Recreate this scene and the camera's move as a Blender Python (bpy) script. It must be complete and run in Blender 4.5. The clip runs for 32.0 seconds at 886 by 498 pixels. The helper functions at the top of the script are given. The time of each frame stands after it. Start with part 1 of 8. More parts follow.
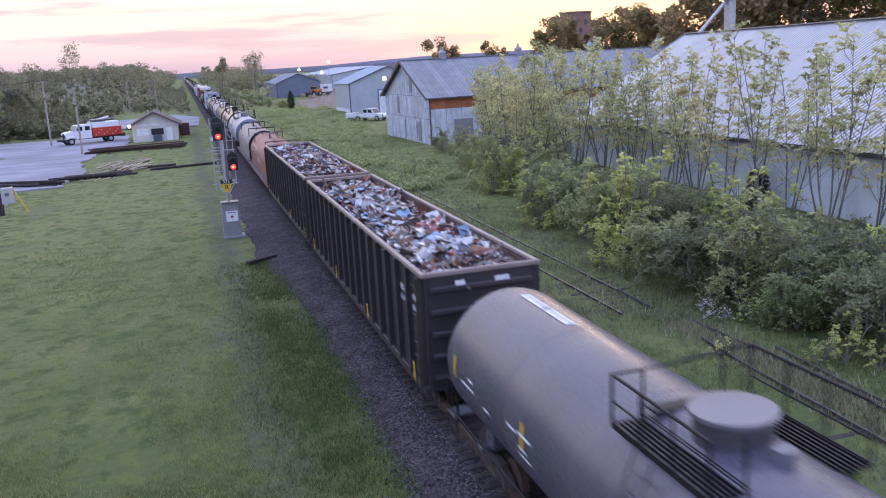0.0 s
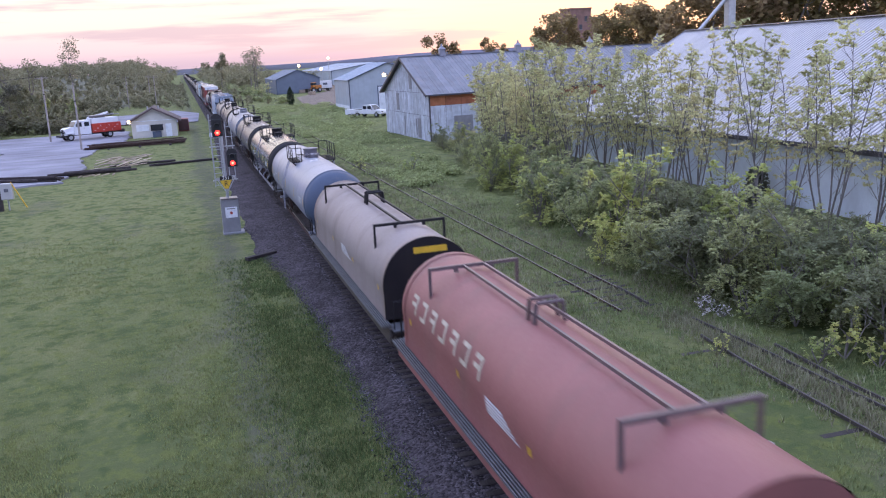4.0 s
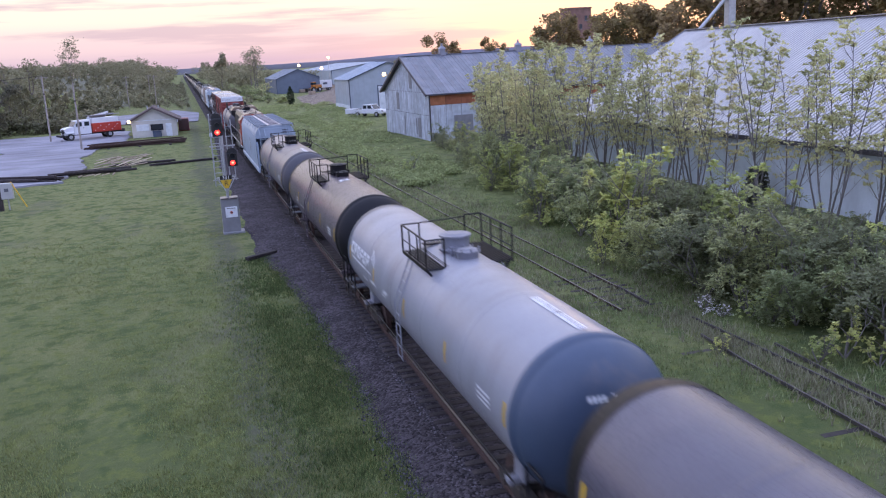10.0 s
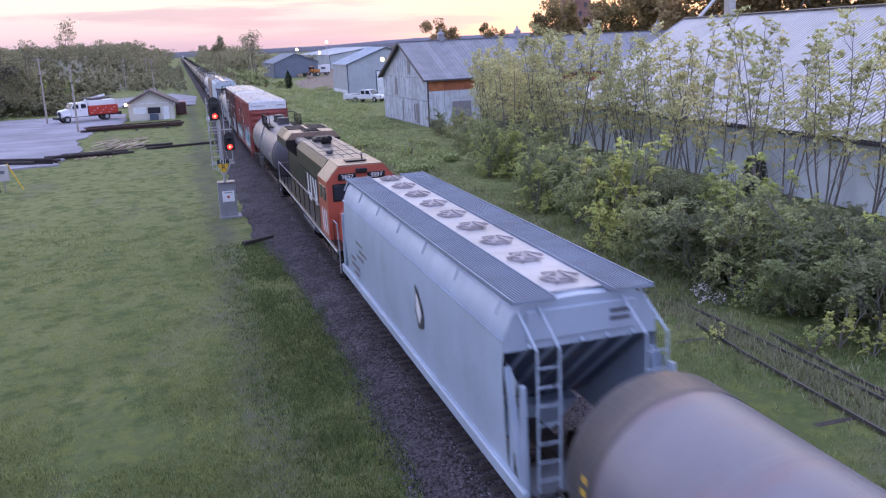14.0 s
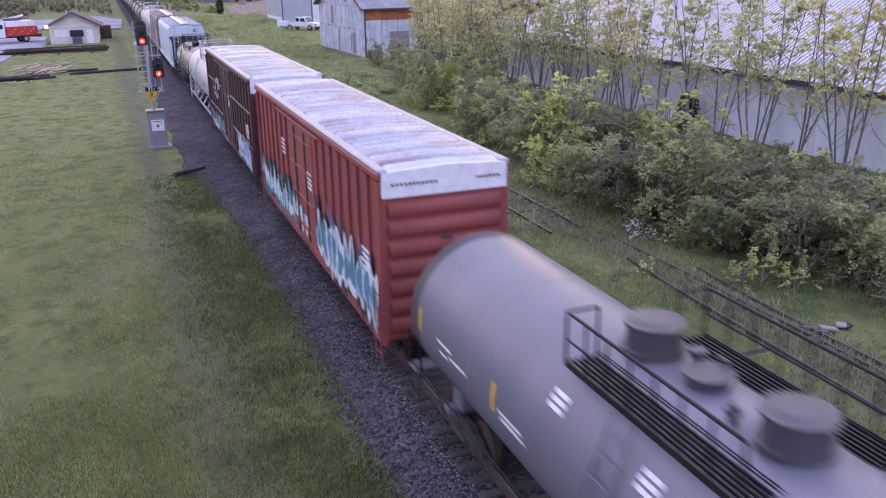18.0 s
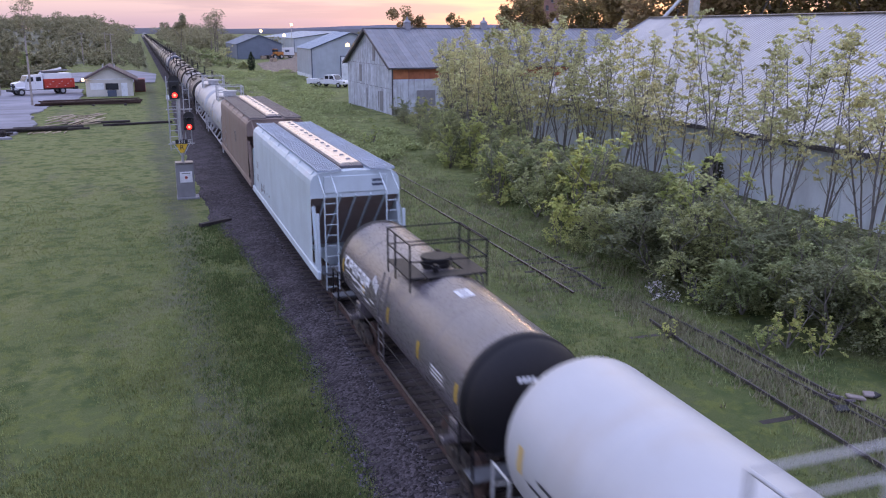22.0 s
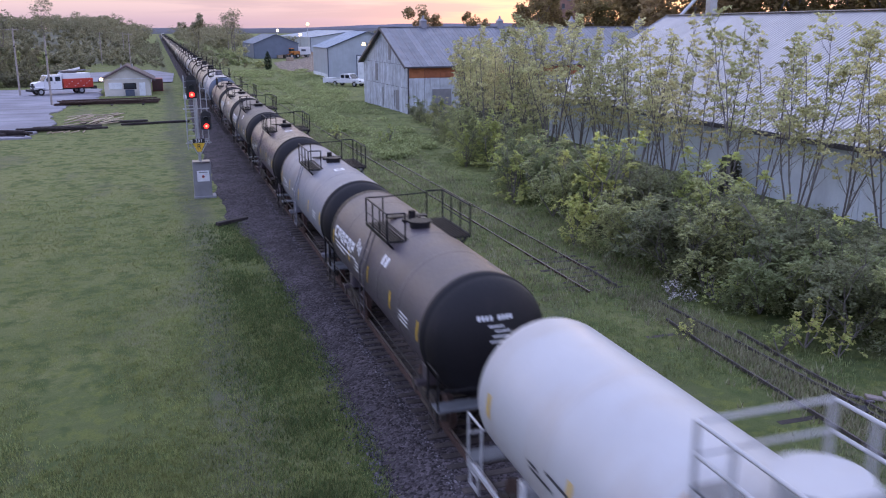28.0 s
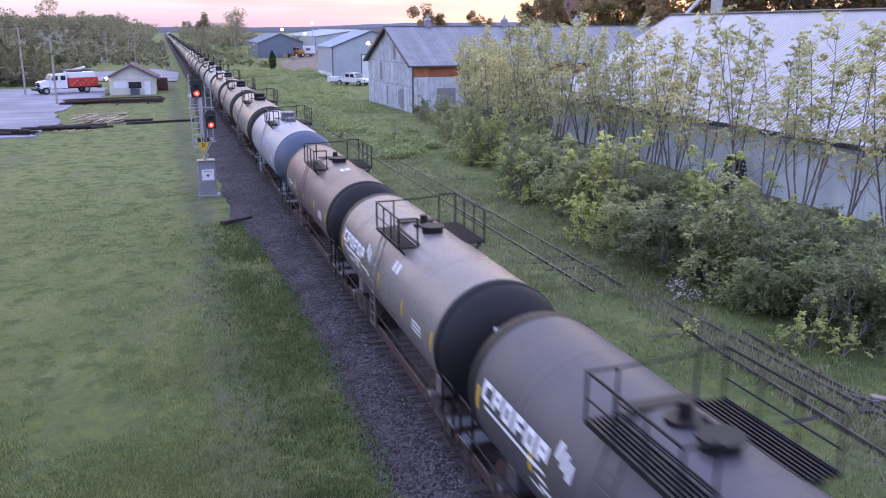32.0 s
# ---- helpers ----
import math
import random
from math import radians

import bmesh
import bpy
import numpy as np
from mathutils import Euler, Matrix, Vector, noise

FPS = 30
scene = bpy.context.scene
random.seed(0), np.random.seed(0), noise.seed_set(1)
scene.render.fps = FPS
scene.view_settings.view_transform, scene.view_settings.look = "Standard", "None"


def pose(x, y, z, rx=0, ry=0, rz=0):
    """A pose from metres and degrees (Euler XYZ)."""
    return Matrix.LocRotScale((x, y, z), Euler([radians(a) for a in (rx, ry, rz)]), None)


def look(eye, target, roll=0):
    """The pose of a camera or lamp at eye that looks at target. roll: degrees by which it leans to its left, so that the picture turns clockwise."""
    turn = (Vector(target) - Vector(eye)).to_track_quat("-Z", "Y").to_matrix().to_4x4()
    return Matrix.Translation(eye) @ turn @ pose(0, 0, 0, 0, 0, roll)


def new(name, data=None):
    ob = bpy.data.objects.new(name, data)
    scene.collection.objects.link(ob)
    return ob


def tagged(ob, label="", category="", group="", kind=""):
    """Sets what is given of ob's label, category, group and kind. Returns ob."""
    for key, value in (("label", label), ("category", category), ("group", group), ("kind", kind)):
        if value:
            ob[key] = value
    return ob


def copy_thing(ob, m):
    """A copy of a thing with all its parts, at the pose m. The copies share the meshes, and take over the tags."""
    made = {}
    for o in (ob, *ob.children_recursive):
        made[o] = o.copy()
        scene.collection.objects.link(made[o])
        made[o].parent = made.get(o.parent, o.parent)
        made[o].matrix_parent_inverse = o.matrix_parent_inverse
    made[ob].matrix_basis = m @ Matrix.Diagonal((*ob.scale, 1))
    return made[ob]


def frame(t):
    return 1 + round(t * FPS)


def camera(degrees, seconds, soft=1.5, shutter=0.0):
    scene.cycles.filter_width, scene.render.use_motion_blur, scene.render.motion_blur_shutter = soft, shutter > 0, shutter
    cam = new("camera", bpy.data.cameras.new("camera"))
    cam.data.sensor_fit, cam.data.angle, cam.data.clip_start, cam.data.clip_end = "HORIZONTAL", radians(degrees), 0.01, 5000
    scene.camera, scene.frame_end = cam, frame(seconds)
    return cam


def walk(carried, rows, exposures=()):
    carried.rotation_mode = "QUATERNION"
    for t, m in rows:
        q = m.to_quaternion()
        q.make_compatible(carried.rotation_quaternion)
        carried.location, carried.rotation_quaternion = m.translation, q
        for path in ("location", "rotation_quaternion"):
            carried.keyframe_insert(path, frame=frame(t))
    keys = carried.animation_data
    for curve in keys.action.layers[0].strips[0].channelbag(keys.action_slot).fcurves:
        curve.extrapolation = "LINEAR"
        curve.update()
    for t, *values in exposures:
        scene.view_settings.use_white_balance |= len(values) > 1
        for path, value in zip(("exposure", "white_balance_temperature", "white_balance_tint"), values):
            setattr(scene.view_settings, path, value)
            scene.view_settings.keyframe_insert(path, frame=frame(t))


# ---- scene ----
EYE = (-6.86, 0.0, 9.53)
AIMS = [(0, 16.30, 12.61, -3.18), (0.5, 16.30, 12.61, -3.20), (1, 16.29, 12.62, -3.17), (1.5, 16.32, 12.64, -3.13), (2, 16.34, 12.64,
        -3.07), (2.5, 16.35, 12.64, -3.07), (3, 16.32, 12.65, -3.06), (3.5, 16.33, 12.81, -3.05), (5.5, 16.33, 12.86, -3.06), (6, 16.34,
        12.86, -3.07), (6.5, 16.32, 12.88, -3.09), (7, 16.32, 12.88, -3.10), (7.5, 16.33, 12.89, -3.07), (8, 16.33, 12.91, -3.03), (8.5,
        16.33, 12.91, -3.04), (9, 16.31, 12.92, -3.06), (9.5, 16.32, 12.92, -3.08), (10, 16.32, 12.87, -3.08), (10.5, 16.33, 12.53,
        -3.04), (11, 16.38, 12.26, -3.02), (11.5, 16.38, 12.26, -2.98), (12, 16.37, 12.26, -2.99), (12.5, 16.38, 12.26, -2.96), (13,
        16.37, 12.28, -2.95), (13.5, 16.37, 12.57, -2.95), (14, 16.49, 13.80, -2.50), (14.5, 16.80, 15.56, -1.83), (16.5, 20.77, 18.90,
        -0.95), (17, 20.83, 18.89, -0.93), (17.5, 20.84, 18.87, -0.92), (18, 20.84, 18.42, -0.84), (18.5, 20.34, 17.17, -0.51), (19,
        19.40, 15.83, -0.12), (19.5, 19.37, 15.01, 0.14), (20, 19.34, 14.63, 0.07), (20.5, 19.31, 14.52, 0.10), (21, 19.34, 14.54, 0.12),
        (21.5, 19.34, 14.54, 0.14), (22, 19.34, 14.56, 0.14), (22.5, 19.34, 14.57, 0.15), (23, 19.34, 14.57, 0.17), (23.5, 19.35, 14.57,
        0.17), (24, 19.35, 14.59, 0.17), (24.5, 19.34, 14.59, 0.15), (25, 19.30, 14.61, 0.13), (25.5, 19.20, 14.62, 0.11), (27.5, 18.43,
        14.64, -0.06), (28, 18.24, 14.64, -0.08), (28.5, 18.08, 14.64, -0.10), (29, 17.90, 14.65, -0.11), (29.5, 17.90, 14.64, -0.11),
        (30, 17.89, 14.65, -0.08), (30.5, 17.91, 14.68, -0.09), (31, 17.91, 14.70, -0.08), (31.5, 17.93, 14.70, -0.09), (32, 17.94, 14.70,
        -0.08)]


def aim(yaw, pitch, roll):
    """A pose at the camera's stand: degrees right of the track, down, and lean."""
    y, p = radians(yaw), radians(pitch)
    way = Vector((math.sin(y) * math.cos(p), math.cos(y) * math.cos(p), -math.sin(p)))
    return look(EYE, Vector(EYE) + way * 10, roll)


cam = camera(55.36, 32.0, soft=1.12, shutter=0.45)
walk(cam, [(t, aim(a, b, c)) for t, a, b, c in AIMS],
     exposures=[(0, 0.24, 5946, 13.3), (1, 0.36, 5946, 13.3), (3, 0.31, 5946, 13.3), (7, 0.09, 5896, 13.3), (12, 0.14, 5946, 14.3), (14, 0.24, 5990, 16.5), (17, 0.57, 6260, 25.5), (18, 0.44, 6310, 25.5), (19, 0.03, 6200, 20.5), (20, -0.15, 6200, 18.5), (21, -0.24, 6150, 16.5), (22, 0.01, 6150, 16.5), (23, 0.09, 6150, 17.5), (24, -0.21, 6180, 18.5), (25.5, 0.14, 6290, 16.5), (27.4, -0.01, 6170, 15.8), (28, -0.01, 5976, 15.6), (29, 0.35, 5876, 18.2), (32, 0.43, 5876, 18.2)])

# ---- light ----
SUN_AZ, SUN_EL = 32.0, 2.5          # degrees right of the track, above the horizon
world = bpy.data.worlds.new("dusk_sky")
scene.world = world
world.use_nodes = True


def sky():
    nt = world.node_tree
    n, l = nt.nodes, nt.links
    n.clear()
    out, bg = n.new("ShaderNodeOutputWorld"), n.new("ShaderNodeBackground")
    tex, sep = n.new("ShaderNodeTexCoord"), n.new("ShaderNodeSeparateXYZ")
    l.new(tex.outputs["Generated"], sep.inputs[0])

    def ramp(stops, src):
        r = n.new("ShaderNodeValToRGB")
        r.color_ramp.interpolation = "EASE"
        while len(r.color_ramp.elements) < len(stops):
            r.color_ramp.elements.new(0.5)
        for e, (p, c) in zip(r.color_ramp.elements, stops):
            e.position, e.color = p, (*c, 1)
        l.new(src, r.inputs[0])
        return r.outputs[0]

    def mix(f, a, b, kind="MIX"):
        m = n.new("ShaderNodeMix")
        m.data_type, m.blend_type = "RGBA", kind
        for s, v in ((m.inputs[0], f), (m.inputs[6], a), (m.inputs[7], b)):
            if hasattr(v, "is_output"):
                l.new(v, s)
            else:
                s.default_value = v if isinstance(v, float) else (*v, 1)
        return m.outputs[2]

    # elevation: the ramps run over the sine of the height
    west = ramp([(0.0, (0.60, 0.45, 0.55)), (0.03, (0.90, 0.66, 0.64)), (0.06, (1.12, 0.90, 0.69)), (0.11, (1.22, 1.10, 0.84)),
                 (0.2, (1.75, 1.52, 1.22)), (0.42, (1.46, 1.48, 1.62)), (1.0, (1.20, 1.40, 2.16))], sep.outputs[2])
    east = ramp([(0.0, (0.68, 0.66, 0.90)), (0.1, (0.82, 0.82, 1.18)), (0.35, (1.02, 1.12, 1.74)), (1.0, (1.20, 1.40, 2.16))], sep.outputs[2])
    dot = n.new("ShaderNodeVectorMath")
    dot.operation = "DOT_PRODUCT"
    a = radians(SUN_AZ)
    l.new(tex.outputs["Generated"], dot.inputs[0])
    dot.inputs[1].default_value = (math.sin(a), math.cos(a), 0)
    side = n.new("ShaderNodeMapRange")
    side.interpolation_type = "SMOOTHSTEP"
    for i, v in ((1, -0.75), (2, 0.9), (3, 0.0), (4, 1.0)):
        side.inputs[i].default_value = v
    l.new(dot.outputs["Value"], side.inputs[0])
    base = mix(side.outputs[0], east, west)
    # glow round the place where the sun has gone down
    glow = n.new("ShaderNodeMapRange")
    glow.interpolation_type = "SMOOTHSTEP"
    for i, v in ((1, 0.93), (2, 1.0), (3, 0.0), (4, 0.6)):
        glow.inputs[i].default_value = v
    l.new(dot.outputs["Value"], glow.inputs[0])
    low = n.new("ShaderNodeMapRange")
    for i, v in ((1, 0.0), (2, 0.22), (3, 1.0), (4, 0.0)):
        low.inputs[i].default_value = v
    l.new(sep.outputs[2], low.inputs[0])
    gl = n.new("ShaderNodeMath")
    gl.operation = "MULTIPLY"
    l.new(glow.outputs[0], gl.inputs[0]), l.new(low.outputs[0], gl.inputs[1])
    base = mix(gl.outputs[0], base, (1.6, 0.92, 0.46))
    # long thin clouds
    mp = n.new("ShaderNodeMapping")
    mp.inputs["Scale"].default_value = (1.6, 1.6, 22.0)
    mp.inputs["Rotation"].default_value = (0.05, 0.0, 0.3)
    l.new(tex.outputs["Generated"], mp.inputs[0])
    no = n.new("ShaderNodeTexNoise")
    no.inputs["Scale"].default_value, no.inputs["Detail"].default_value, no.inputs["Roughness"].default_value = 2.3, 6.0, 0.55
    l.new(mp.outputs[0], no.inputs[0])
    cl = ramp([(0.47, (0, 0, 0)), (0.62, (0.85, 0.85, 0.85))], no.outputs["Fac"])
    base = mix(cl, base, mix(side.outputs[0], (0.30, 0.31, 0.42), (0.66, 0.49, 0.53)))
    st = n.new("ShaderNodeTexSky")
    st.sky_type, st.sun_disc = "NISHITA", False
    st.sun_elevation, st.sun_rotation = radians(SUN_EL), radians(SUN_AZ)
    add = mix(0.02, base, st.outputs[0], "ADD")
    l.new(add, bg.inputs[0])
    bg.inputs[1].default_value = 1.0
    l.new(bg.outputs[0], out.inputs[0])


sky()
sun = new("sun", bpy.data.lights.new("sun", "SUN"))
sun.data.energy, sun.data.angle, sun.data.color = 0.45, radians(8), (1.0, 0.62, 0.38)
sun.matrix_world = look((0, 0, 50), (-50 * math.sin(radians(SUN_AZ)), -50 * math.cos(radians(SUN_AZ)), 50 - 58 * math.tan(radians(SUN_EL))))


# ---- materials ----
def mat(name, col, rough=0.6, metal=0.0, var=0.2, scale=1.5, fine=25.0, dirt=None, dirt_amt=0.0, dirt_scale=(1, 1, 1), bump=0.15, spec=0.5, island=0.0, rand=0.0, trans=0.0):
    """A surface with two scales of variation: broad patches and fine grain, and optional dirt of its own colour."""
    m = bpy.data.materials.new(name)
    m.use_nodes = True
    nt = m.node_tree
    n, l = nt.nodes, nt.links
    b = n["Principled BSDF"]
    b.inputs["Roughness"].default_value, b.inputs["Metallic"].default_value = rough, metal
    b.inputs["Specular IOR Level"].default_value = spec
    tc = n.new("ShaderNodeTexCoord")

    def noise_tex(sc, det, stretch=(1, 1, 1)):
        mp = n.new("ShaderNodeMapping")
        mp.inputs["Scale"].default_value = stretch
        l.new(tc.outputs["Object"], mp.inputs[0])
        t = n.new("ShaderNodeTexNoise")
        t.inputs["Scale"].default_value, t.inputs["Detail"].default_value, t.inputs["Roughness"].default_value = sc, det, 0.6
        l.new(mp.outputs[0], t.inputs[0])
        return t.outputs["Fac"]

    def mixc(f, a, c, kind="MIX"):
        x = n.new("ShaderNodeMix")
        x.data_type, x.blend_type = "RGBA", kind
        for s, v in ((x.inputs[0], f), (x.inputs[6], a), (x.inputs[7], c)):
            if hasattr(v, "is_output"):
                l.new(v, s)
            else:
                s.default_value = v if isinstance(v, float) else (*v, 1)
        return x.outputs[2]

    def span(src, lo, hi, a=0.0, z=1.0):
        r = n.new("ShaderNodeMapRange")
        for i, v in ((1, lo), (2, hi), (3, a), (4, z)):
            r.inputs[i].default_value = v
        l.new(src, r.inputs[0])
        return r.outputs[0]

    big, small = noise_tex(scale, 4), noise_tex(fine, 3)
    dark, light = tuple(c * (1 - var) for c in col), tuple(min(1, c * (1 + var)) for c in col)
    c = mixc(span(big, 0.3, 0.7), dark, light)
    c = mixc(span(small, 0.25, 0.75, 0.0, 0.35), c, tuple(v * (1 - 1.2 * min(var, 0.6)) for v in col))
    if dirt:
        d = noise_tex(scale * 2.2, 6, dirt_scale)
        c = mixc(span(d, 0.5, 0.72, 0.0, dirt_amt), c, dirt)
    if island or rand:
        if island:
            g = n.new("ShaderNodeNewGeometry").outputs["Random Per Island"]
        else:
            g = n.new("ShaderNodeObjectInfo").outputs["Random"]
        h = n.new("ShaderNodeHueSaturation")
        l.new(span(g, 0, 1, 1 - (island or rand), 1 + (island or rand)), h.inputs["Value"])
        l.new(span(g, 0, 1, 0.5 - 0.04 * (island or rand), 0.5 + 0.03 * (island or rand)), h.inputs["Hue"])
        l.new(c, h.inputs["Color"])
        c = h.outputs[0]
    if island and rand:
        h = n.new("ShaderNodeHueSaturation")
        g = n.new("ShaderNodeObjectInfo").outputs["Random"]
        l.new(span(g, 0, 1, 1 - rand, 1 + rand), h.inputs["Value"])
        l.new(span(g, 0, 1, 0.515, 0.485), h.inputs["Hue"])
        l.new(c, h.inputs["Color"])
        c = h.outputs[0]
    l.new(c, b.inputs["Base Color"])
    l.new(span(small, 0.2, 0.8, max(0.05, rough - 0.1), min(1, rough + 0.12)), b.inputs["Roughness"])
    if bump:
        bp = n.new("ShaderNodeBump")
        bp.inputs["Strength"].default_value, bp.inputs["Distance"].default_value = bump, 0.03
        l.new(small, bp.inputs["Height"])
        l.new(bp.outputs[0], b.inputs["Normal"])
    if trans:
        tr, mx = n.new("ShaderNodeBsdfTranslucent"), n.new("ShaderNodeMixShader")
        l.new(c, tr.inputs[0])
        mx.inputs[0].default_value = trans
        l.new(b.outputs[0], mx.inputs[1]), l.new(tr.outputs[0], mx.inputs[2])
        l.new(mx.outputs[0], n["Material Output"].inputs[0])
    return m


def glow_mat(name, col, power):
    m = bpy.data.materials.new(name)
    m.use_nodes = True
    b = m.node_tree.nodes["Principled BSDF"]
    b.inputs["Base Color"].default_value = (*col, 1)
    b.inputs["Emission Color"].default_value = (*col, 1)
    b.inputs["Emission Strength"].default_value = power
    return m


GRIME = (0.10, 0.075, 0.06)
STREAK = (0.5, 1.2, 0.12)


def paint(name, col, rough=0.34, dirt=GRIME, amt=0.45, var=0.13, bump=0.02, **k):
    return mat(name, col, rough, var=var, scale=0.55, fine=14.0, dirt=dirt, dirt_amt=amt, dirt_scale=STREAK, bump=bump, **k)


P_GREYMAUVE = paint("grey_mauve_paint", (0.160, 0.152, 0.182), 0.33, dirt=(0.20, 0.115, 0.115), amt=0.55)
P_BLUEWHITE = paint("pale_blue_white_paint", (0.295, 0.312, 0.38), 0.34, amt=0.2)
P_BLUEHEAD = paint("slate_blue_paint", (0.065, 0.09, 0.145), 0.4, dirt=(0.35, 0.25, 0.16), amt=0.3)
# black paint whose sky sheen is put into a bluish metallic base colour
P_BLACKGLOSS = mat("sky_sheen_black_paint", (0.25, 0.27, 0.35), 0.15, 0.85, 0.1, 0.5, 14, dirt=(0.05, 0.045, 0.045), dirt_amt=0.25, dirt_scale=STREAK, bump=0.0, spec=1.0)
P_BLACK = paint("matt_black_paint", (0.014, 0.013, 0.016), 0.5, amt=0.15, spec=0.25)
P_BROWN = paint("weathered_brown_paint", (0.078, 0.067, 0.082), 0.4)
P_RUSTBROWN = paint("rust_brown_paint", (0.125, 0.092, 0.098), 0.34, dirt=(0.15, 0.075, 0.055), amt=0.5)
P_WHITE = paint("white_tank_paint", (0.46, 0.465, 0.485), 0.36, dirt=(0.36, 0.29, 0.22), amt=0.3, var=0.06)
P_LIGHTGREY = paint("light_grey_paint", (0.285, 0.29, 0.335), 0.34, amt=0.25)
P_PLUM = paint("dark_plum_grey_paint", (0.088, 0.072, 0.094), 0.3, dirt=(0.17, 0.125, 0.145), amt=0.4)
P_DUSK = paint("dark_dusk_grey_paint", (0.083, 0.075, 0.105), 0.29, dirt=(0.145, 0.12, 0.145), amt=0.35, spec=0.7)
P_TANGLOSS = paint("glossy_tan_grey_paint", (0.135, 0.122, 0.135), 0.28, spec=0.8)
P_DUSKBLUE = paint("dusk_blue_grey_paint", (0.145, 0.145, 0.178), 0.36, dirt=(0.16, 0.14, 0.155), amt=0.3)
P_SLATE = paint("dull_blue_grey_paint", (0.21, 0.215, 0.255), 0.42, amt=0.3)
P_SILVER = paint("dull_silver_paint", (0.185, 0.162, 0.163), 0.3)
P_TAN = paint("tan_brown_paint", (0.165, 0.146, 0.148), 0.36)
P_DARKGREY = paint("charcoal_paint", (0.070, 0.066, 0.080), 0.46)
P_HOPPER = paint("pale_grey_hopper_paint", (0.355, 0.425, 0.53), 0.42, amt=0.12)
P_HOPWHITE = paint("white_hopper_paint", (0.56, 0.645, 0.71), 0.40, amt=0.12)
P_HOPBROWN = paint("dusty_brown_hopper_paint", (0.245, 0.185, 0.165), 0.5, dirt=(0.20, 0.09, 0.055), amt=0.55)
P_GRATING = paint("blue_grey_grating_paint", (0.20, 0.245, 0.325), 0.6, amt=0.3)
P_HATCH = paint("dusty_pale_hatch_paint", (0.36, 0.33, 0.34), 0.5)
P_STRIP = paint("dusty_pale_roof_strip", (0.44, 0.425, 0.44), 0.45, amt=0.3)
P_BOXRED = paint("faded_red_boxcar_paint", (0.27, 0.062, 0.055), 0.6, dirt=(0.22, 0.07, 0.05), amt=0.5)
P_BOXDARK = paint("dark_maroon_boxcar_paint", (0.068, 0.022, 0.027), 0.55)
P_COILRED = paint("faded_red_hood_paint", (0.27, 0.105, 0.098), 0.5, dirt=(0.19, 0.095, 0.085), amt=0.6)
P_COILGREY = paint("dusty_tan_hood_paint", (0.28, 0.235, 0.225), 0.5)
P_GONDOLA = paint("black_gondola_paint", (0.035, 0.030, 0.034), 0.5, dirt=(0.09, 0.06, 0.05), amt=0.5)
P_GONDIN = paint("rusty_gondola_inside", (0.13, 0.075, 0.06), 0.75)
P_CHORD = paint("worn_chord_steel", (0.30, 0.235, 0.21), 0.5)
P_LOCO = paint("black_locomotive_paint", (0.012, 0.012, 0.015), 0.35, amt=0.3, spec=0.35)
# sunset glow on the roof is mixed into this tan; the dirt is soot
P_LOCOROOF = paint("sunset_tan_sooty_roof", (0.27, 0.195, 0.15), 0.3, dirt=(0.05, 0.045, 0.045), amt=0.6)
P_HOODROOF = paint("sooty_hood_roof", (0.15, 0.135, 0.14), 0.3, dirt=(0.05, 0.045, 0.045), amt=0.5)
P_LOCORED = paint("orange_red_locomotive_paint", (0.40, 0.09, 0.058), 0.36, dirt=(0.12, 0.05, 0.04), amt=0.35)
P_ROOFW = paint("white_boxcar_roof", (0.52, 0.54, 0.59), 0.45, dirt=(0.30, 0.16, 0.11), amt=0.4)
P_ROOFR = mat("ribbed_steel_roof", (0.39, 0.395, 0.45), 0.27, 0.8, 0.25, 0.6, 16, dirt=(0.24, 0.11, 0.075), dirt_amt=0.75, dirt_scale=(0.5, 1.4, 1), bump=0.02, rand=0.25)
P_GALV = mat("galvanised_roof", (0.40, 0.405, 0.44), 0.2, 0.95, 0.3, 0.5, 20, dirt_scale=(0.3, 1.6, 1), dirt=(0.20, 0.15, 0.13), dirt_amt=0.5, bump=0.02, rand=0.32)
GRATE = mat("steel_grating", (0.17, 0.18, 0.20), 0.5, 0.5, 0.2, 2, 30)
RUSTY = mat("rust_stain", (0.40, 0.27, 0.17), 0.7, 0, 0.3, 5, 30)
STEEL = mat("dirty_steel", (0.07, 0.062, 0.058), 0.6, 0.3, 0.3, 3, 30, dirt=(0.09, 0.05, 0.03), dirt_amt=0.6)
RAILTOP = mat("railhead_steel", (0.62, 0.57, 0.54), 0.3, 0.85, 0.1, 2, 30, bump=0.03)
RUST = mat("rusty_steel", (0.075, 0.045, 0.038), 0.8, 0.2, 0.35, 4, 40)
WHITE = mat("white_marking", (0.72, 0.73, 0.76), 0.6, var=0.15, scale=4)
CREAMY = mat("cream_marking", (0.52, 0.46, 0.36), 0.6, var=0.25, scale=4)
YELLOW = mat("yellow_reflector", (0.66, 0.42, 0.03), 0.5, var=0.12, scale=4)
DARKMARK = mat("dark_marking", (0.05, 0.05, 0.06), 0.6, var=0.2, scale=4)
ORANGE = mat("orange_marking", (0.34, 0.19, 0.11), 0.6, var=0.2, scale=4)
RUBBER = mat("black_rubber", (0.02, 0.02, 0.021), 0.8, var=0.3, scale=6)
TEAL = mat("teal_spray_paint", (0.07, 0.24, 0.28), 0.6, var=0.3, scale=3)
SPRAYW = mat("pale_spray_paint", (0.60, 0.68, 0.70), 0.6, var=0.25, scale=3)
SPRAYB = mat("blue_spray_paint", (0.16, 0.24, 0.50), 0.6, var=0.3, scale=3)
SPRAYK = mat("black_spray_paint", (0.02, 0.025, 0.03), 0.6, var=0.3, scale=3)
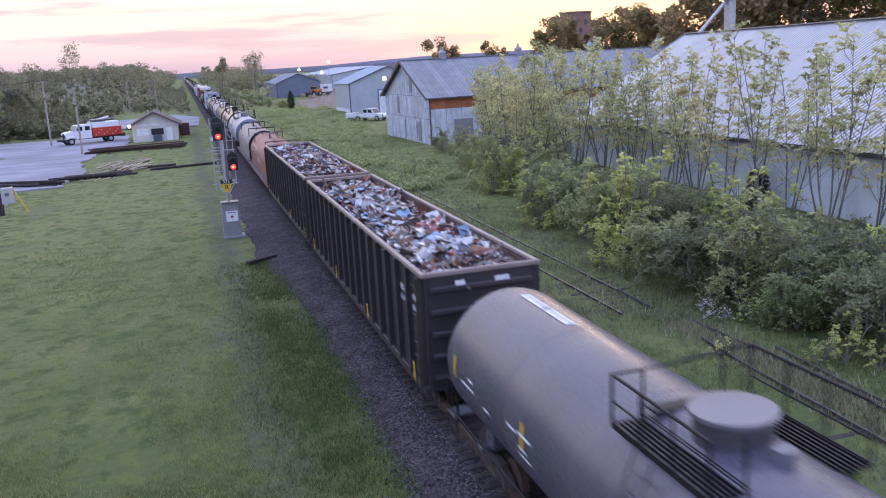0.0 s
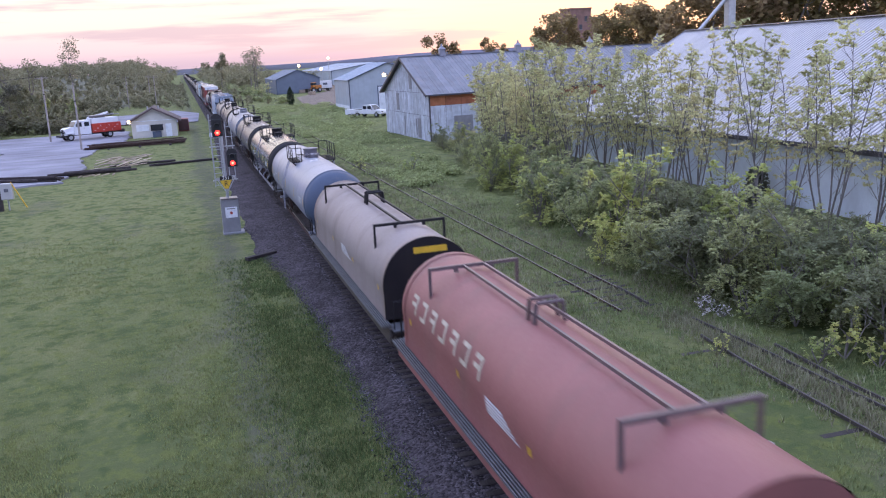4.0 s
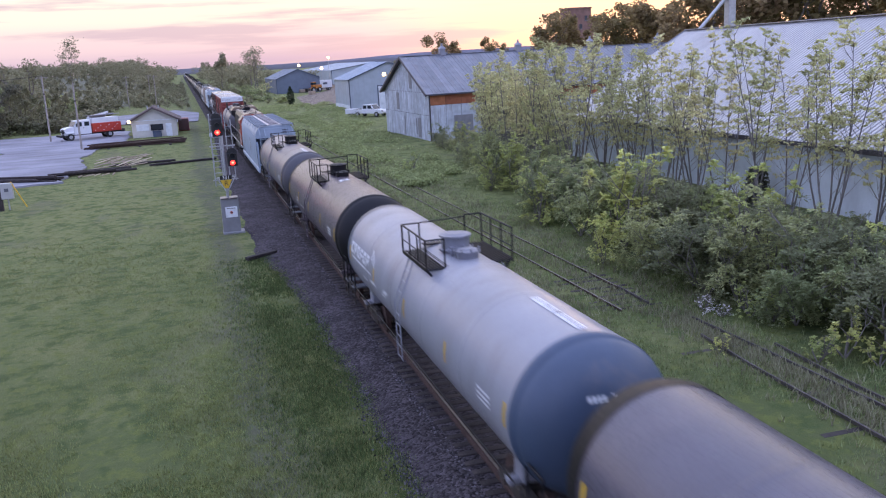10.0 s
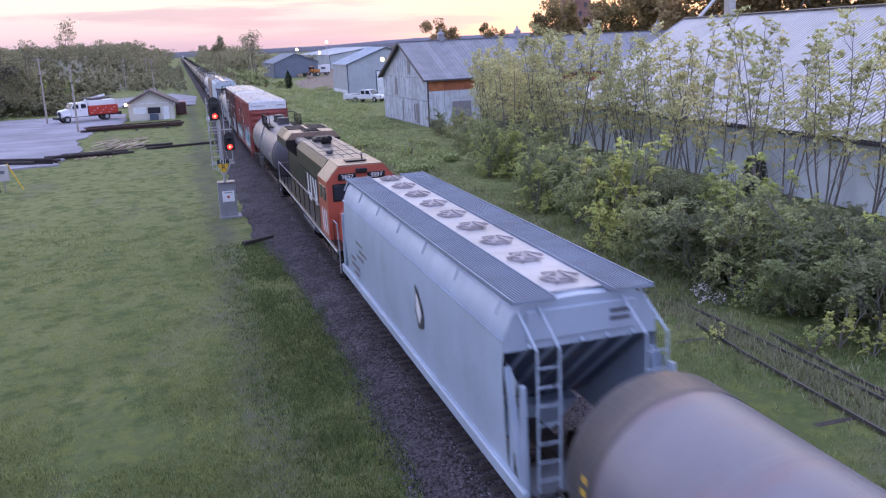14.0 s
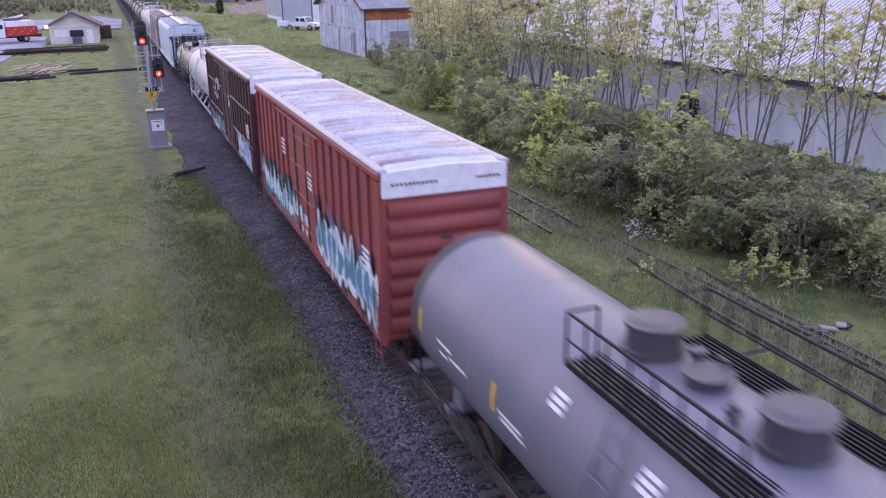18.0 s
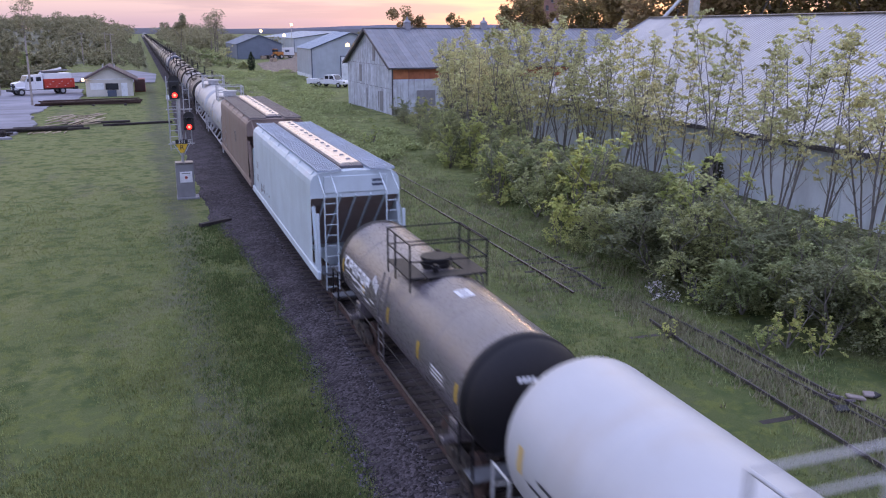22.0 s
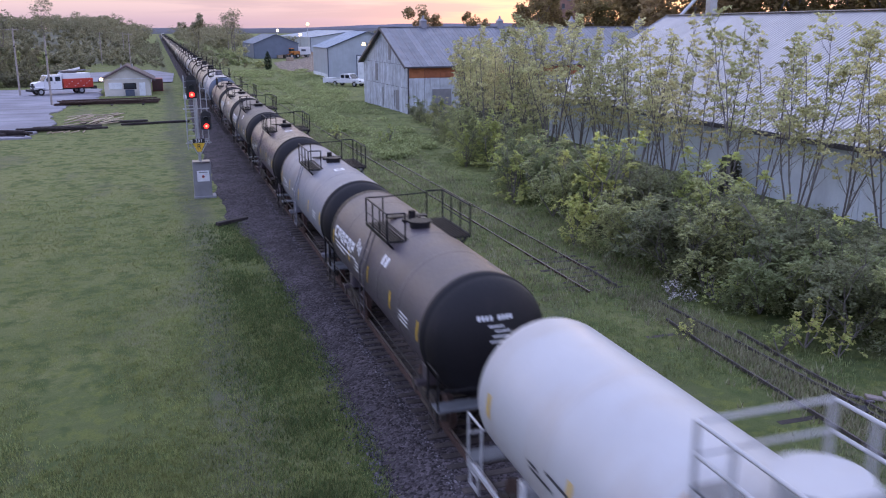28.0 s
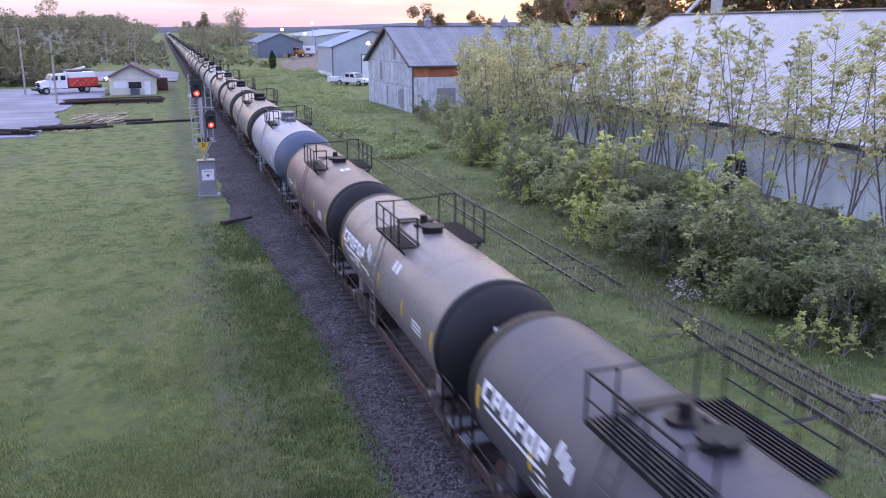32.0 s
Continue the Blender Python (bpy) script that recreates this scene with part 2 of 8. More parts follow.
WOODT = mat("weathered_tie_wood", (0.052, 0.042, 0.041), 0.9, 0, 0.4, 3, 35, bump=0.4, rand=0.3)
WOODP = mat("pale_sawn_timber", (0.42, 0.34, 0.25), 0.85, 0, 0.3, 3, 40, bump=0.3, rand=0.3)
GLASS = mat("dark_glass", (0.03, 0.035, 0.045), 0.06, 0, 0.1, 2, 10, bump=0.0, spec=0.8)


# ---- mesh tools ----
class Shape:
    """Collects faces for one mesh."""

    def __init__(self):
        self.v, self.f, self.s = [], [], []

    def add(self, vs, fs, smooth=False):
        o = len(self.v)
        self.v += [tuple(p) for p in vs]
        self.f += [tuple(i + o for i in f) for f in fs]
        self.s += [smooth] * len(fs)
        return self

    def box(self, c, size, bevel=0.0, m=None):
        h = [s / 2 for s in size]
        if not bevel:
            vs = [(x * h[0], y * h[1], z * h[2]) for x in (-1, 1) for y in (-1, 1) for z in (-1, 1)]
            fs = [(0, 1, 3, 2), (4, 6, 7, 5), (0, 4, 5, 1), (2, 3, 7, 6), (0, 2, 6, 4), (1, 5, 7, 3)]
        else:
            b = min(bevel, 0.45 * min(size))
            vs, ix = [], {}
            for x in (-1, 1):
                for y in (-1, 1):
                    for z in (-1, 1):
                        for k in range(3):
                            p = [x * (h[0] - b), y * (h[1] - b), z * (h[2] - b)]
                            p[k] = (x, y, z)[k] * h[k]
                            ix[x, y, z, k] = len(vs)
                            vs.append(tuple(p))
            fs = []
            for k in range(3):
                a, c2 = (k + 1) % 3, (k + 2) % 3
                for s in (-1, 1):
                    q = []
                    for u, w in ((-1, -1), (1, -1), (1, 1), (-1, 1)):
                        g = [0, 0, 0]
                        g[k], g[a], g[c2] = s, u, w
                        q.append(ix[g[0], g[1], g[2], k])
                    fs.append(tuple(q if s > 0 else q[::-1]))
                for u in (-1, 1):
                    for w in (-1, 1):
                        g0, g1 = [0, 0, 0], [0, 0, 0]
                        g0[k], g1[k] = -1, 1
                        g0[a] = g1[a] = u
                        g0[c2] = g1[c2] = w
                        q = [ix[(*g0, a)], ix[(*g1, a)], ix[(*g1, c2)], ix[(*g0, c2)]]
                        fs.append(tuple(q if u * w > 0 else q[::-1]))
            for x in (-1, 1):
                for y in (-1, 1):
                    for z in (-1, 1):
                        q = [ix[x, y, z, 0], ix[x, y, z, 1], ix[x, y, z, 2]]
                        fs.append(tuple(q if x * y * z > 0 else q[::-1]))
        if m is not None:
            vs = [m @ Vector(p) for p in vs]
        return self.add([(p[0] + c[0], p[1] + c[1], p[2] + c[2]) for p in vs], fs)

    def cyl(self, a, b, r, r2=None, n=12, caps=True, smooth=True):
        a, b = Vector(a), Vector(b)
        r2 = r if r2 is None else r2
        d = (b - a).normalized()
        u = d.orthogonal().normalized()
        w = d.cross(u)
        ring = [(math.cos(i * math.tau / n), math.sin(i * math.tau / n)) for i in range(n)]
        va = [a + (u * x + w * y) * r for x, y in ring]
        vb = [b + (u * x + w * y) * r2 for x, y in ring]
        self.add(va + vb, [(i, (i + 1) % n, n + (i + 1) % n, n + i) for i in range(n)], smooth)
        if caps:
            self.add(va, [tuple(range(n))[::-1]])
            self.add(vb, [tuple(range(n))])
        return self

    def tube(self, pts, r, n=6):
        for a, b in zip(pts, pts[1:]):
            self.cyl(a, b, r, n=n)
        return self

    def bar(self, a, b, w, h):
        """A square bar from a to b, w wide across, h high."""
        a, b = Vector(a), Vector(b)
        d = (b - a).normalized()
        s = d.cross(Vector((0, 0, 1)))
        s = s.normalized() if s.length > 0.01 else Vector((1, 0, 0))
        t = s.cross(d)
        vs = [p + s * x * w / 2 + t * z * h / 2 for p in (a, b) for x, z in ((-1, -1), (1, -1), (1, 1), (-1, 1))]
        return self.add(vs, [(0, 1, 2, 3), (7, 6, 5, 4), (0, 4, 5, 1), (1, 5, 6, 2), (2, 6, 7, 3), (3, 7, 4, 0)])

    def rev(self, prof, centre, n=40, smooth=True, a0=0.0, a1=math.tau):
        """Turns (y, r) about the axis along y through centre (x, z)."""
        full = abs(a1 - a0 - math.tau) < 1e-6
        k = n if full else n + 1
        vs = []
        for y, r in prof:
            for i in range(k):
                a = a0 + (a1 - a0) * i / n
                vs.append((centre[0] + r * math.sin(a), y, centre[1] + r * math.cos(a)))
        fs = []
        for j in range(len(prof) - 1):
            for i in range(n):
                i2 = (i + 1) % k if full else i + 1
                fs.append((j * k + i, j * k + i2, (j + 1) * k + i2, (j + 1) * k + i))
        return self.add(vs, fs, smooth)

    def sweep(self, prof, y0, y1, cap=True, smooth=False, close=True):
        """Pushes a closed outline of (x, z) from y0 to y1."""
        n = len(prof)
        va, vb = [(x, y0, z) for x, z in prof], [(x, y1, z) for x, z in prof]
        self.add(va + vb, [(i, n + i, n + (i + 1) % n, (i + 1) % n) for i in range(n if close else n - 1)], smooth)
        if cap and close:
            self.add(va, [tuple(range(n))])
            self.add(vb, [tuple(range(n))[::-1]])
        return self

    def mesh(self, name, material):
        me = bpy.data.meshes.new(name)
        me.from_pydata(self.v, [], self.f)
        me.polygons.foreach_set("use_smooth", self.s)
        for x in (material if isinstance(material, (list, tuple)) else [material]):
            me.materials.append(x)
        me.update()
        return me


def part(name, shape, material, parent=None, label="", at=None):
    ob = new(name, shape.mesh(name, material) if isinstance(shape, Shape) else shape)
    if parent is not None:
        ob.parent = parent
    if at is not None:
        ob.matrix_basis = at
    if label:
        ob["label"] = label
    return ob


def thing(name, label, category, at=None, group="", kind=""):
    ob = new(name)
    ob.empty_display_size = 0.3
    if at is not None:
        ob.matrix_basis = at
    return tagged(ob, label, category, group, kind)


def solid(name, shape, material, label, category, at=None, group="", kind=""):
    return tagged(part(name, shape, material, None, "", at), label, category, group, kind)




# ---- the train ----
# A car's own space: y along the track, away from the stand, z = 0 on the railhead.
SPEED_ROWS = [(0, 0.0), (4, 55.7), (8, 111.5), (12, 167.5), (16, 223.5), (20, 279.4), (24, 335.2), (28, 390.9), (32, 446.6)]
MOVERS = []          # (thing, its place along the track at the start)


def mover(ob, y0):
    ob.location = (0, y0, 0)
    MOVERS.append((ob, y0))
    return ob


def truck_meshes():
    side = Shape()
    side.bar((0, -1.25, 0.46), (0, 1.25, 0.46), 0.14, 0.16)
    side.bar((0, -0.75, 0.72), (0, 0.75, 0.72), 0.14, 0.14)
    side.bar((0, -1.1, 0.5), (0, -0.55, 0.74), 0.13, 0.13).bar((0, 1.1, 0.5), (0, 0.55, 0.74), 0.13, 0.13)
    side.bar((0, -0.5, 0.72), (0, -0.22, 0.28), 0.13, 0.13).bar((0, 0.5, 0.72), (0, 0.22, 0.28), 0.13, 0.13)
    side.box((0, 0, 0.27), (0.16, 0.75, 0.12), 0.02)
    for y in (-0.22, 0, 0.22):
        side.cyl((0, y, 0.3), (0, y, 0.64), 0.085, n=8)
    for y in (-0.89, 0.89):
        side.cyl((-0.12, y, 0.46), (0.12, y, 0.46), 0.15, n=10)
    bol = Shape().box((0, 0, 0.6), (2.3, 0.34, 0.24), 0.03)
    wheel = Shape().cyl((-0.07, 0, 0), (0.07, 0, 0), 0.455, n=20).cyl((-0.09, 0, 0), (-0.06, 0, 0), 0.485, n=20).cyl((0.06, 0, 0), (0.11, 0, 0), 0.14, n=10)
    axle = Shape().cyl((-1.1, 0, 0), (1.1, 0, 0), 0.085, n=8)
    return [(a.mesh(b, m)) for a, b, m in ((side, "side_frame", STEEL), (bol, "bolster", STEEL), (wheel, "wheel", RUST), (axle, "axle", STEEL))]


TRUCK = truck_meshes()


def truck(car, y, axles=(-0.89, 0.89), full=True):
    """A bogie with its frames and wheels."""
    t = part("truck", TRUCK[1], None, car, at=pose(0, y, 0))
    for x in (-1.02, 1.02):
        part("side_frame", TRUCK[0], None, t, at=pose(x, 0, 0))
    for a in axles if full else ():
        if full:
            part("axle", TRUCK[3], None, t, at=pose(0, a, 0.46))
        for x, r in ((-0.78, 180), (0.78, 0)):
            part("wheel", TRUCK[2], None, t, at=pose(x, a, 0.46, 0, 0, 180 - r))
    return t


def coupler(car, y, s):
    sh = Shape().box((0, y + s * 0.25, 0.86), (0.16, 0.55, 0.2), 0.02).box((0, y + s * 0.55, 0.86), (0.26, 0.22, 0.28), 0.04)
    part("coupler", sh, RUST, car)
    hose = Shape().tube([(0.25, y, 0.8), (0.28, y + s * 0.2, 0.55), (0.2, y + s * 0.42, 0.42), (0.05, y + s * 0.5, 0.5)], 0.022, 5)
    part("air_hose", hose, RUBBER, car)


def curved(sh, r, zc, a0, a1, y0, y1, n=6):
    """A thin plate that lies on a tank's side; angles in degrees from the top, plus to +x."""
    vs = []
    for i in range(n + 1):
        a = radians(a0 + (a1 - a0) * i / n)
        for y in (y0, y1):
            vs.append((r * math.sin(a), y, zc + r * math.cos(a)))
    return sh.add(vs, [(2 * i, 2 * i + 1, 2 * i + 3, 2 * i + 2) for i in range(n)], True)


def on_head(sh, R, zc, yend, depth, s, x0, x1, z0, z1):
    """A thin plate on a dished end."""
    vs, n = [], 4
    for i in range(n + 1):
        for j in range(2):
            x, z = x0 + (x1 - x0) * i / n, (z0, z1)[j]
            q = min(0.999, (x * x + (z - zc) ** 2) / R ** 2)
            vs.append((x, yend + s * (depth * math.sqrt(1 - q) + 0.008), z))
    f = [(2 * i, 2 * i + 1, 2 * i + 3, 2 * i + 2) for i in range(n)]
    return sh.add(vs, f if s > 0 else [q[::-1] for q in f], True)


def tank_car(y0, label, body, head, L=16.4, R=1.62, zc=2.58, dome="drum", marks="grey", logo=None, near=True, sill=False, headmark=False, topband=True, domemat=None, platmat=None, ring=0.28):
    car = thing("tank_car", label, "tank car", group="freight train")
    rnd = random.Random(int(y0 * 10))
    h = L / 2
    dep = R * 0.5
    yc = h - dep
    seams = [-yc + 2 * yc * k / 5 for k in range(1, 5)]
    prof = [(-yc, R)]
    for s in seams:
        prof += [(s - 0.09, R), (s - 0.03, R), (s - 0.015, R + 0.006), (s + 0.015, R + 0.006), (s + 0.03, R), (s + 0.09, R)]
    prof += [(yc, R)]
    part("shell", Shape().rev(prof, (0, zc), 48 if near else 28), body, car)
    for s in (-1, 1):
        hp = [(s * (yc + dep * math.sin(a)), R * math.cos(a)) for a in [i * math.pi / 2 / 9 for i in range(10)]]
        hp[-1] = (hp[-1][0], 0.001)
        hs = Shape().rev([(s * (yc - ring), R + 0.012), (s * yc, R + 0.012)] + hp if head is not body else hp, (0, zc), 48 if near else 28)
        part("tank_head", hs, head, car, "darker painted end" if head is not body else "")
        part("draft_sill", Shape().box((0, s * (h - 1.1), 0.84), (0.42, 2.6, 0.32), 0.03), STEEL, car)
        part("saddle", Shape().box((0, s * (h - 2.0), 1.12), (2.2, 0.5, 0.5), 0.04).box((0, s * (h - 2.0), 0.9), (2.7, 0.25, 0.14), 0.02), body if not sill else P_WHITE, car)
        if not near:
            part("coupler", Shape().box((0, s * (h + 0.35), 0.86), (0.2, 0.6, 0.24)), RUST, car)
            truck(car, s * (h - 2.0), full=False)
            continue
        part("end_platform", Shape().box((0, s * (h - 0.12), 1.04), (2.9, 0.5, 0.05), 0.01), GRATE, car)
        for x in (-1.42, 1.42):
            rails = Shape().tube([(x, s * (h - 0.7), 1.0), (x, s * (h - 0.7), 1.95), (x, s * (h + 0.05), 1.95), (x, s * (h + 0.05), 0.75)], 0.028)
            rails.tube([(x, s * (h + 0.05), 1.5), (x * 0.33, s * (h + 0.05), 1.5)], 0.022)
            part("end_handrail", rails, platmat or P_BLACK, car)
            steps = Shape()
            for z in (0.45, 0.75):
                steps.box((x, s * (h - 0.3), z), (0.06, 0.45, 0.035))
            steps.box((x, s * (h - 0.52), 0.72), (0.05, 0.04, 0.62)).box((x, s * (h - 0.08), 0.72), (0.05, 0.04, 0.62))
            part("sill_step", steps, platmat or STEEL, car)
        coupler(car, s * (h + 0.1), s)
        truck(car, s * (h - 2.0), full=near)
    top = zc + R
    dm = domemat or P_BLACK
    pm = platmat or P_BLACK
    # fittings on top
    if dome == "broad":
        d = part("dome", Shape().cyl((0, 0, top - 0.15), (0, 0, top + 0.3), 0.56, n=28), P_DARKGREY, car)
        part("dome_lid", Shape().cyl((0, 0, top + 0.3), (0, 0, top + 0.37), 0.62, n=28), dm, d)
        part("valve", Shape().cyl((0.1, -0.95, top - 0.1), (0.1, -0.95, top + 0.16), 0.16, n=12), dm, car)
    elif dome in ("drum", "double"):
        for y in (0.0,) if dome == "drum" else (-1.35, 1.5):
            r = 0.40
            d = part("dome", Shape().cyl((0, y, top - 0.12), (0, y, top + 0.40), r, n=26).cyl((0, y, top + 0.02), (0, y, top + 0.07), r + 0.08, n=26), dm, car)
            lid = Shape().cyl((0, y, top + 0.40), (0, y, top + 0.45), r + 0.05, n=26).cyl((0, y, top + 0.45), (0, y, top + 0.49), r - 0.02, r - 0.16, n=26)
            lid.box((0, y - r - 0.04, top + 0.42), (0.2, 0.1, 0.08), 0.02).box((0, y + r + 0.04, top + 0.42), (0.12, 0.1, 0.06), 0.02)
            part("dome_lid", lid, dm, d)
        if dome == "drum":
            y = -1.0
            mw = Shape().cyl((0.02, y, top - 0.1), (0.02, y, top + 0.14), 0.3, n=22).cyl((0.02, y, top + 0.14), (0.02, y, top + 0.19), 0.36, n=22).cyl((0.02, y, top + 0.19), (0.02, y, top + 0.24), 0.26, 0.14, n=16)
            for i in range(8):
                a = i * math.tau / 8
                mw.cyl((0.02 + 0.33 * math.cos(a), y + 0.33 * math.sin(a), top + 0.15), (0.02 + 0.33 * math.cos(a), y + 0.33 * math.sin(a), top + 0.27), 0.028, n=6)
            part("manway", mw, dm, car)
        else:
            part("manway", Shape().cyl((0.05, 0.3, top - 0.1), (0.05, 0.3, top + 0.12), 0.3, n=18).cyl((0.05, 0.3, top + 0.12), (0.05, 0.3, top + 0.17), 0.35, n=18), dm, car)
        part("valve", Shape().cyl((0.22, 0.78, top - 0.1), (0.22, 0.78, top + 0.2), 0.09, n=10).cyl((0.22, 0.78, top + 0.2), (0.22, 0.78, top + 0.26), 0.13, n=10), dm, car)
        part("valve", Shape().cyl((-0.3, -0.62, top - 0.1), (-0.3, -0.62, top + 0.22), 0.06, n=8).cyl((-0.3, -0.62, top + 0.1), (-0.3, -0.62, top + 0.16), 0.11, n=8), dm, car)
        part("vent_pipe", Shape().tube([(0.36, 0.3, top - 0.05), (0.36, 0.3, top + 0.24), (0.36, 0.52, top + 0.24)], 0.035, 8), dm, car)
    elif dome == "low":
        mw = Shape().cyl((0, -0.35, top - 0.1), (0, -0.35, top + 0.13), 0.3, n=18).cyl((0, -0.35, top + 0.13), (0, -0.35, top + 0.18), 0.35, n=18)
        part("manway", mw, dm, car)
        part("valve", Shape().cyl((0, 0.5, top - 0.1), (0, 0.5, top + 0.3), 0.11, n=10).cyl((0, 0.5, top - 0.1), (0, 0.5, top + 0.05), 0.3, n=14).cyl((0.12, 0.15, top - 0.1), (0.12, 0.15, top + 0.18), 0.06, n=8), dm, car)
    else:
        dh, dr = (0.42, 0.52) if dome == "cage" else (0.2, 0.36)
        d = part("dome", Shape().cyl((0, 0, top - 0.1), (0, 0, top + dh), dr, n=24).cyl((0, 0, top + 0.06), (0, 0, top + 0.1), dr + 0.06, n=24), body if dome == "cage" else dm, car)
        part("dome_lid", Shape().cyl((0, 0, top + dh), (0, 0, top + dh + 0.07), dr + 0.05, n=24), body if dome == "cage" else dm, d)
        for x, y in ((0.3, 0.75), (-0.25, -0.7)):
            part("valve", Shape().cyl((x, y, top - 0.1), (x, y, top + 0.22), 0.07, n=8).cyl((x, y, top + 0.12), (x, y, top + 0.17), 0.11, n=8), body if dome == "cage" else dm, car)
    if dome == "cage":
        part("rust_streak", curved(Shape(), R + 0.011, zc, -34, -112, 1.16, 1.27, 10), RUSTY, car, "brown rust streak")
        part("rust_streak", curved(Shape(), R + 0.011, zc, -40, -75, -1.3, -1.24, 6), RUSTY, car, "brown rust streak")
    if dome == "cage" or dome == "blackcage":
        part("platform", Shape().box((-0.8, 0, top - 0.02), (0.5, 2.0, 0.05), 0.01).box((0.8, 0, top - 0.02), (0.5, 2.0, 0.05), 0.01).box((0, -0.85, top + 0.0), (1.2, 0.55, 0.05), 0.01), GRATE if dome == "cage" else P_BLACK, car)
        cage = Shape()
        for z in (0.42, 0.86):
            cage.tube([(-1.02, -1.0, top + z), (1.02, -1.0, top + z), (1.02, 1.0, top + z), (-1.02, 1.0, top + z), (-1.02, -1.0, top + z)], 0.03 if dome == "cage" else 0.022, 6)
        for x in (-1.02, 1.02):
            for y in (-1.0, 0.3, 1.0):
                cage.bar((x, y, top - 0.35), (x, y, top + 0.86), 0.06 if dome == "cage" else 0.04, 0.06 if dome == "cage" else 0.04)
        part("platform_railing", cage, pm, car)
    else:
        ln = 2.5 if dome != "double" else 3.8
        for s in (-1, 1):
            pl = Shape()
            for k in range(7):
                pl.bar((s * (0.66 + k * 0.09), -ln / 2, top - 0.16), (s * (0.66 + k * 0.09), ln / 2, top - 0.16), 0.028, 0.045)
            for k in range(9):
                pl.bar((s * 0.63, -ln / 2 + k * ln / 8, top - 0.185), (s * 1.22, -ln / 2 + k * ln / 8, top - 0.185), 0.03, 0.04)
            for x in (0.62, 1.23):
                pl.bar((s * x, -ln / 2, top - 0.17), (s * x, ln / 2, top - 0.17), 0.03, 0.1)
            part("walkway", pl, pm, car)
            for y in (-ln / 2 + 0.15, ln / 2 - 0.15):
                part("walkway_support", Shape().bar((s * 1.2, y, top - 0.2), (s * 0.95, y, top - 0.5), 0.06, 0.06), pm, car)
            x = s * 1.22
            posts = 7 if dome == "double" else 3
            hi = top + (0.62 if s < 0 or dome == "double" else 0.72)
            rl = Shape().tube([(x, -ln / 2, top - 0.2), (x, -ln / 2, hi), (x, ln / 2, hi), (x, ln / 2, top - 0.2)], 0.026)
            for k in range(1, posts):
                rl.tube([(x, -ln / 2 + k * ln / posts, top - 0.2), (x, -ln / 2 + k * ln / posts, hi)], 0.022)
            rl.tube([(x, -ln / 2, top + 0.2), (x, ln / 2, top + 0.2)], 0.018)
            part("walkway_railing", rl, pm, car)
            for y in (ln / 2,) if dome == "double" else (-ln / 2, ln / 2):
                if s < 0 or y > 0:
                    part("railing_hoop", Shape().tube([(s * 0.7, y, top - 0.2), (s * 0.7, y, hi), (x, y, hi)], 0.024), pm, car)
        if dome != "double":
            part("crossover_rail", Shape().tube([(-0.7, ln / 2, top + 0.62), (0.7, ln / 2, top + 0.67)], 0.022), pm, car)
            part("kick_plate", Shape().box((0, ln / 2 - 0.12, top + 0.0), (1.3, 0.3, 0.04), 0.01), pm, car)
    if near:
        for s in (-1, 1):
            ld = Shape()
            x1 = s * (R + 0.12)
            for dy in (-0.24, 0.24):
                ld.tube([(x1, 0.25 + dy, 1.15), (x1, 0.25 + dy, zc + 0.2), (s * 1.25, 0.25 + dy, top - 0.2)], 0.022, 5)
            for k in range(8):
                z = 1.2 + k * 0.32
                if z < zc + 0.2:
                    ld.tube([(x1, 0.01, z), (x1, 0.49, z)], 0.016, 5)
            for k in range(3):
                f = (k + 1) / 4
                ld.tube([(x1 + (s * 1.25 - x1) * f, 0.01, zc + 0.2 + (top - 0.4 - zc) * f), (x1 + (s * 1.25 - x1) * f, 0.49, zc + 0.2 + (top - 0.4 - zc) * f)], 0.016, 5)
            part("ladder", ld, body, car)
            # reflective yellow strips low on the side
            for k in range(5):
                y = -yc + 0.5 + k * (2 * yc - 1.0) / 4
                part("reflector", curved(Shape(), R + 0.01, zc, s * 77, s * 95, y - 0.06, y + 0.06), YELLOW, car)
            # stencilled data
            st = Shape()
            for k in range(7):
                y, a = rnd.uniform(1.0, yc - 1.5), rnd.uniform(84, 100)
                curved(st, R + 0.01, zc, s * a, s * (a + 2.2), y, y + rnd.uniform(0.3, 0.9), 2)
            for k in range(3):
                curved(st, R + 0.01, zc, s * (84 + 4 * k), s * (86 + 4 * k), -yc + 1.3, -yc + 2.1, 2)
            tagged(part("stencil_lettering", st, WHITE if body is not P_WHITE else DARKMARK, car), kind="stuff")
            if marks == "stripes":
                sp = Shape()
                for k in range(3):
                    curved(sp, R + 0.01, zc, s * (52 + 4 * k), s * (54.5 + 4 * k), 1.6, 2.0, 2)
                    curved(sp, R + 0.01, zc, s * (52 + 4 * k), s * (54.5 + 4 * k), -0.7, -0.3, 2)
                part("white_stripes", sp, WHITE, car)
            if marks == "bars":
                for k in range(2):
                    part("white_bar", curved(Shape(), R + 0.01, zc, s * 52, s * 63, -1.2 - 0.34 * k, -0.98 - 0.34 * k, 4), WHITE, car)
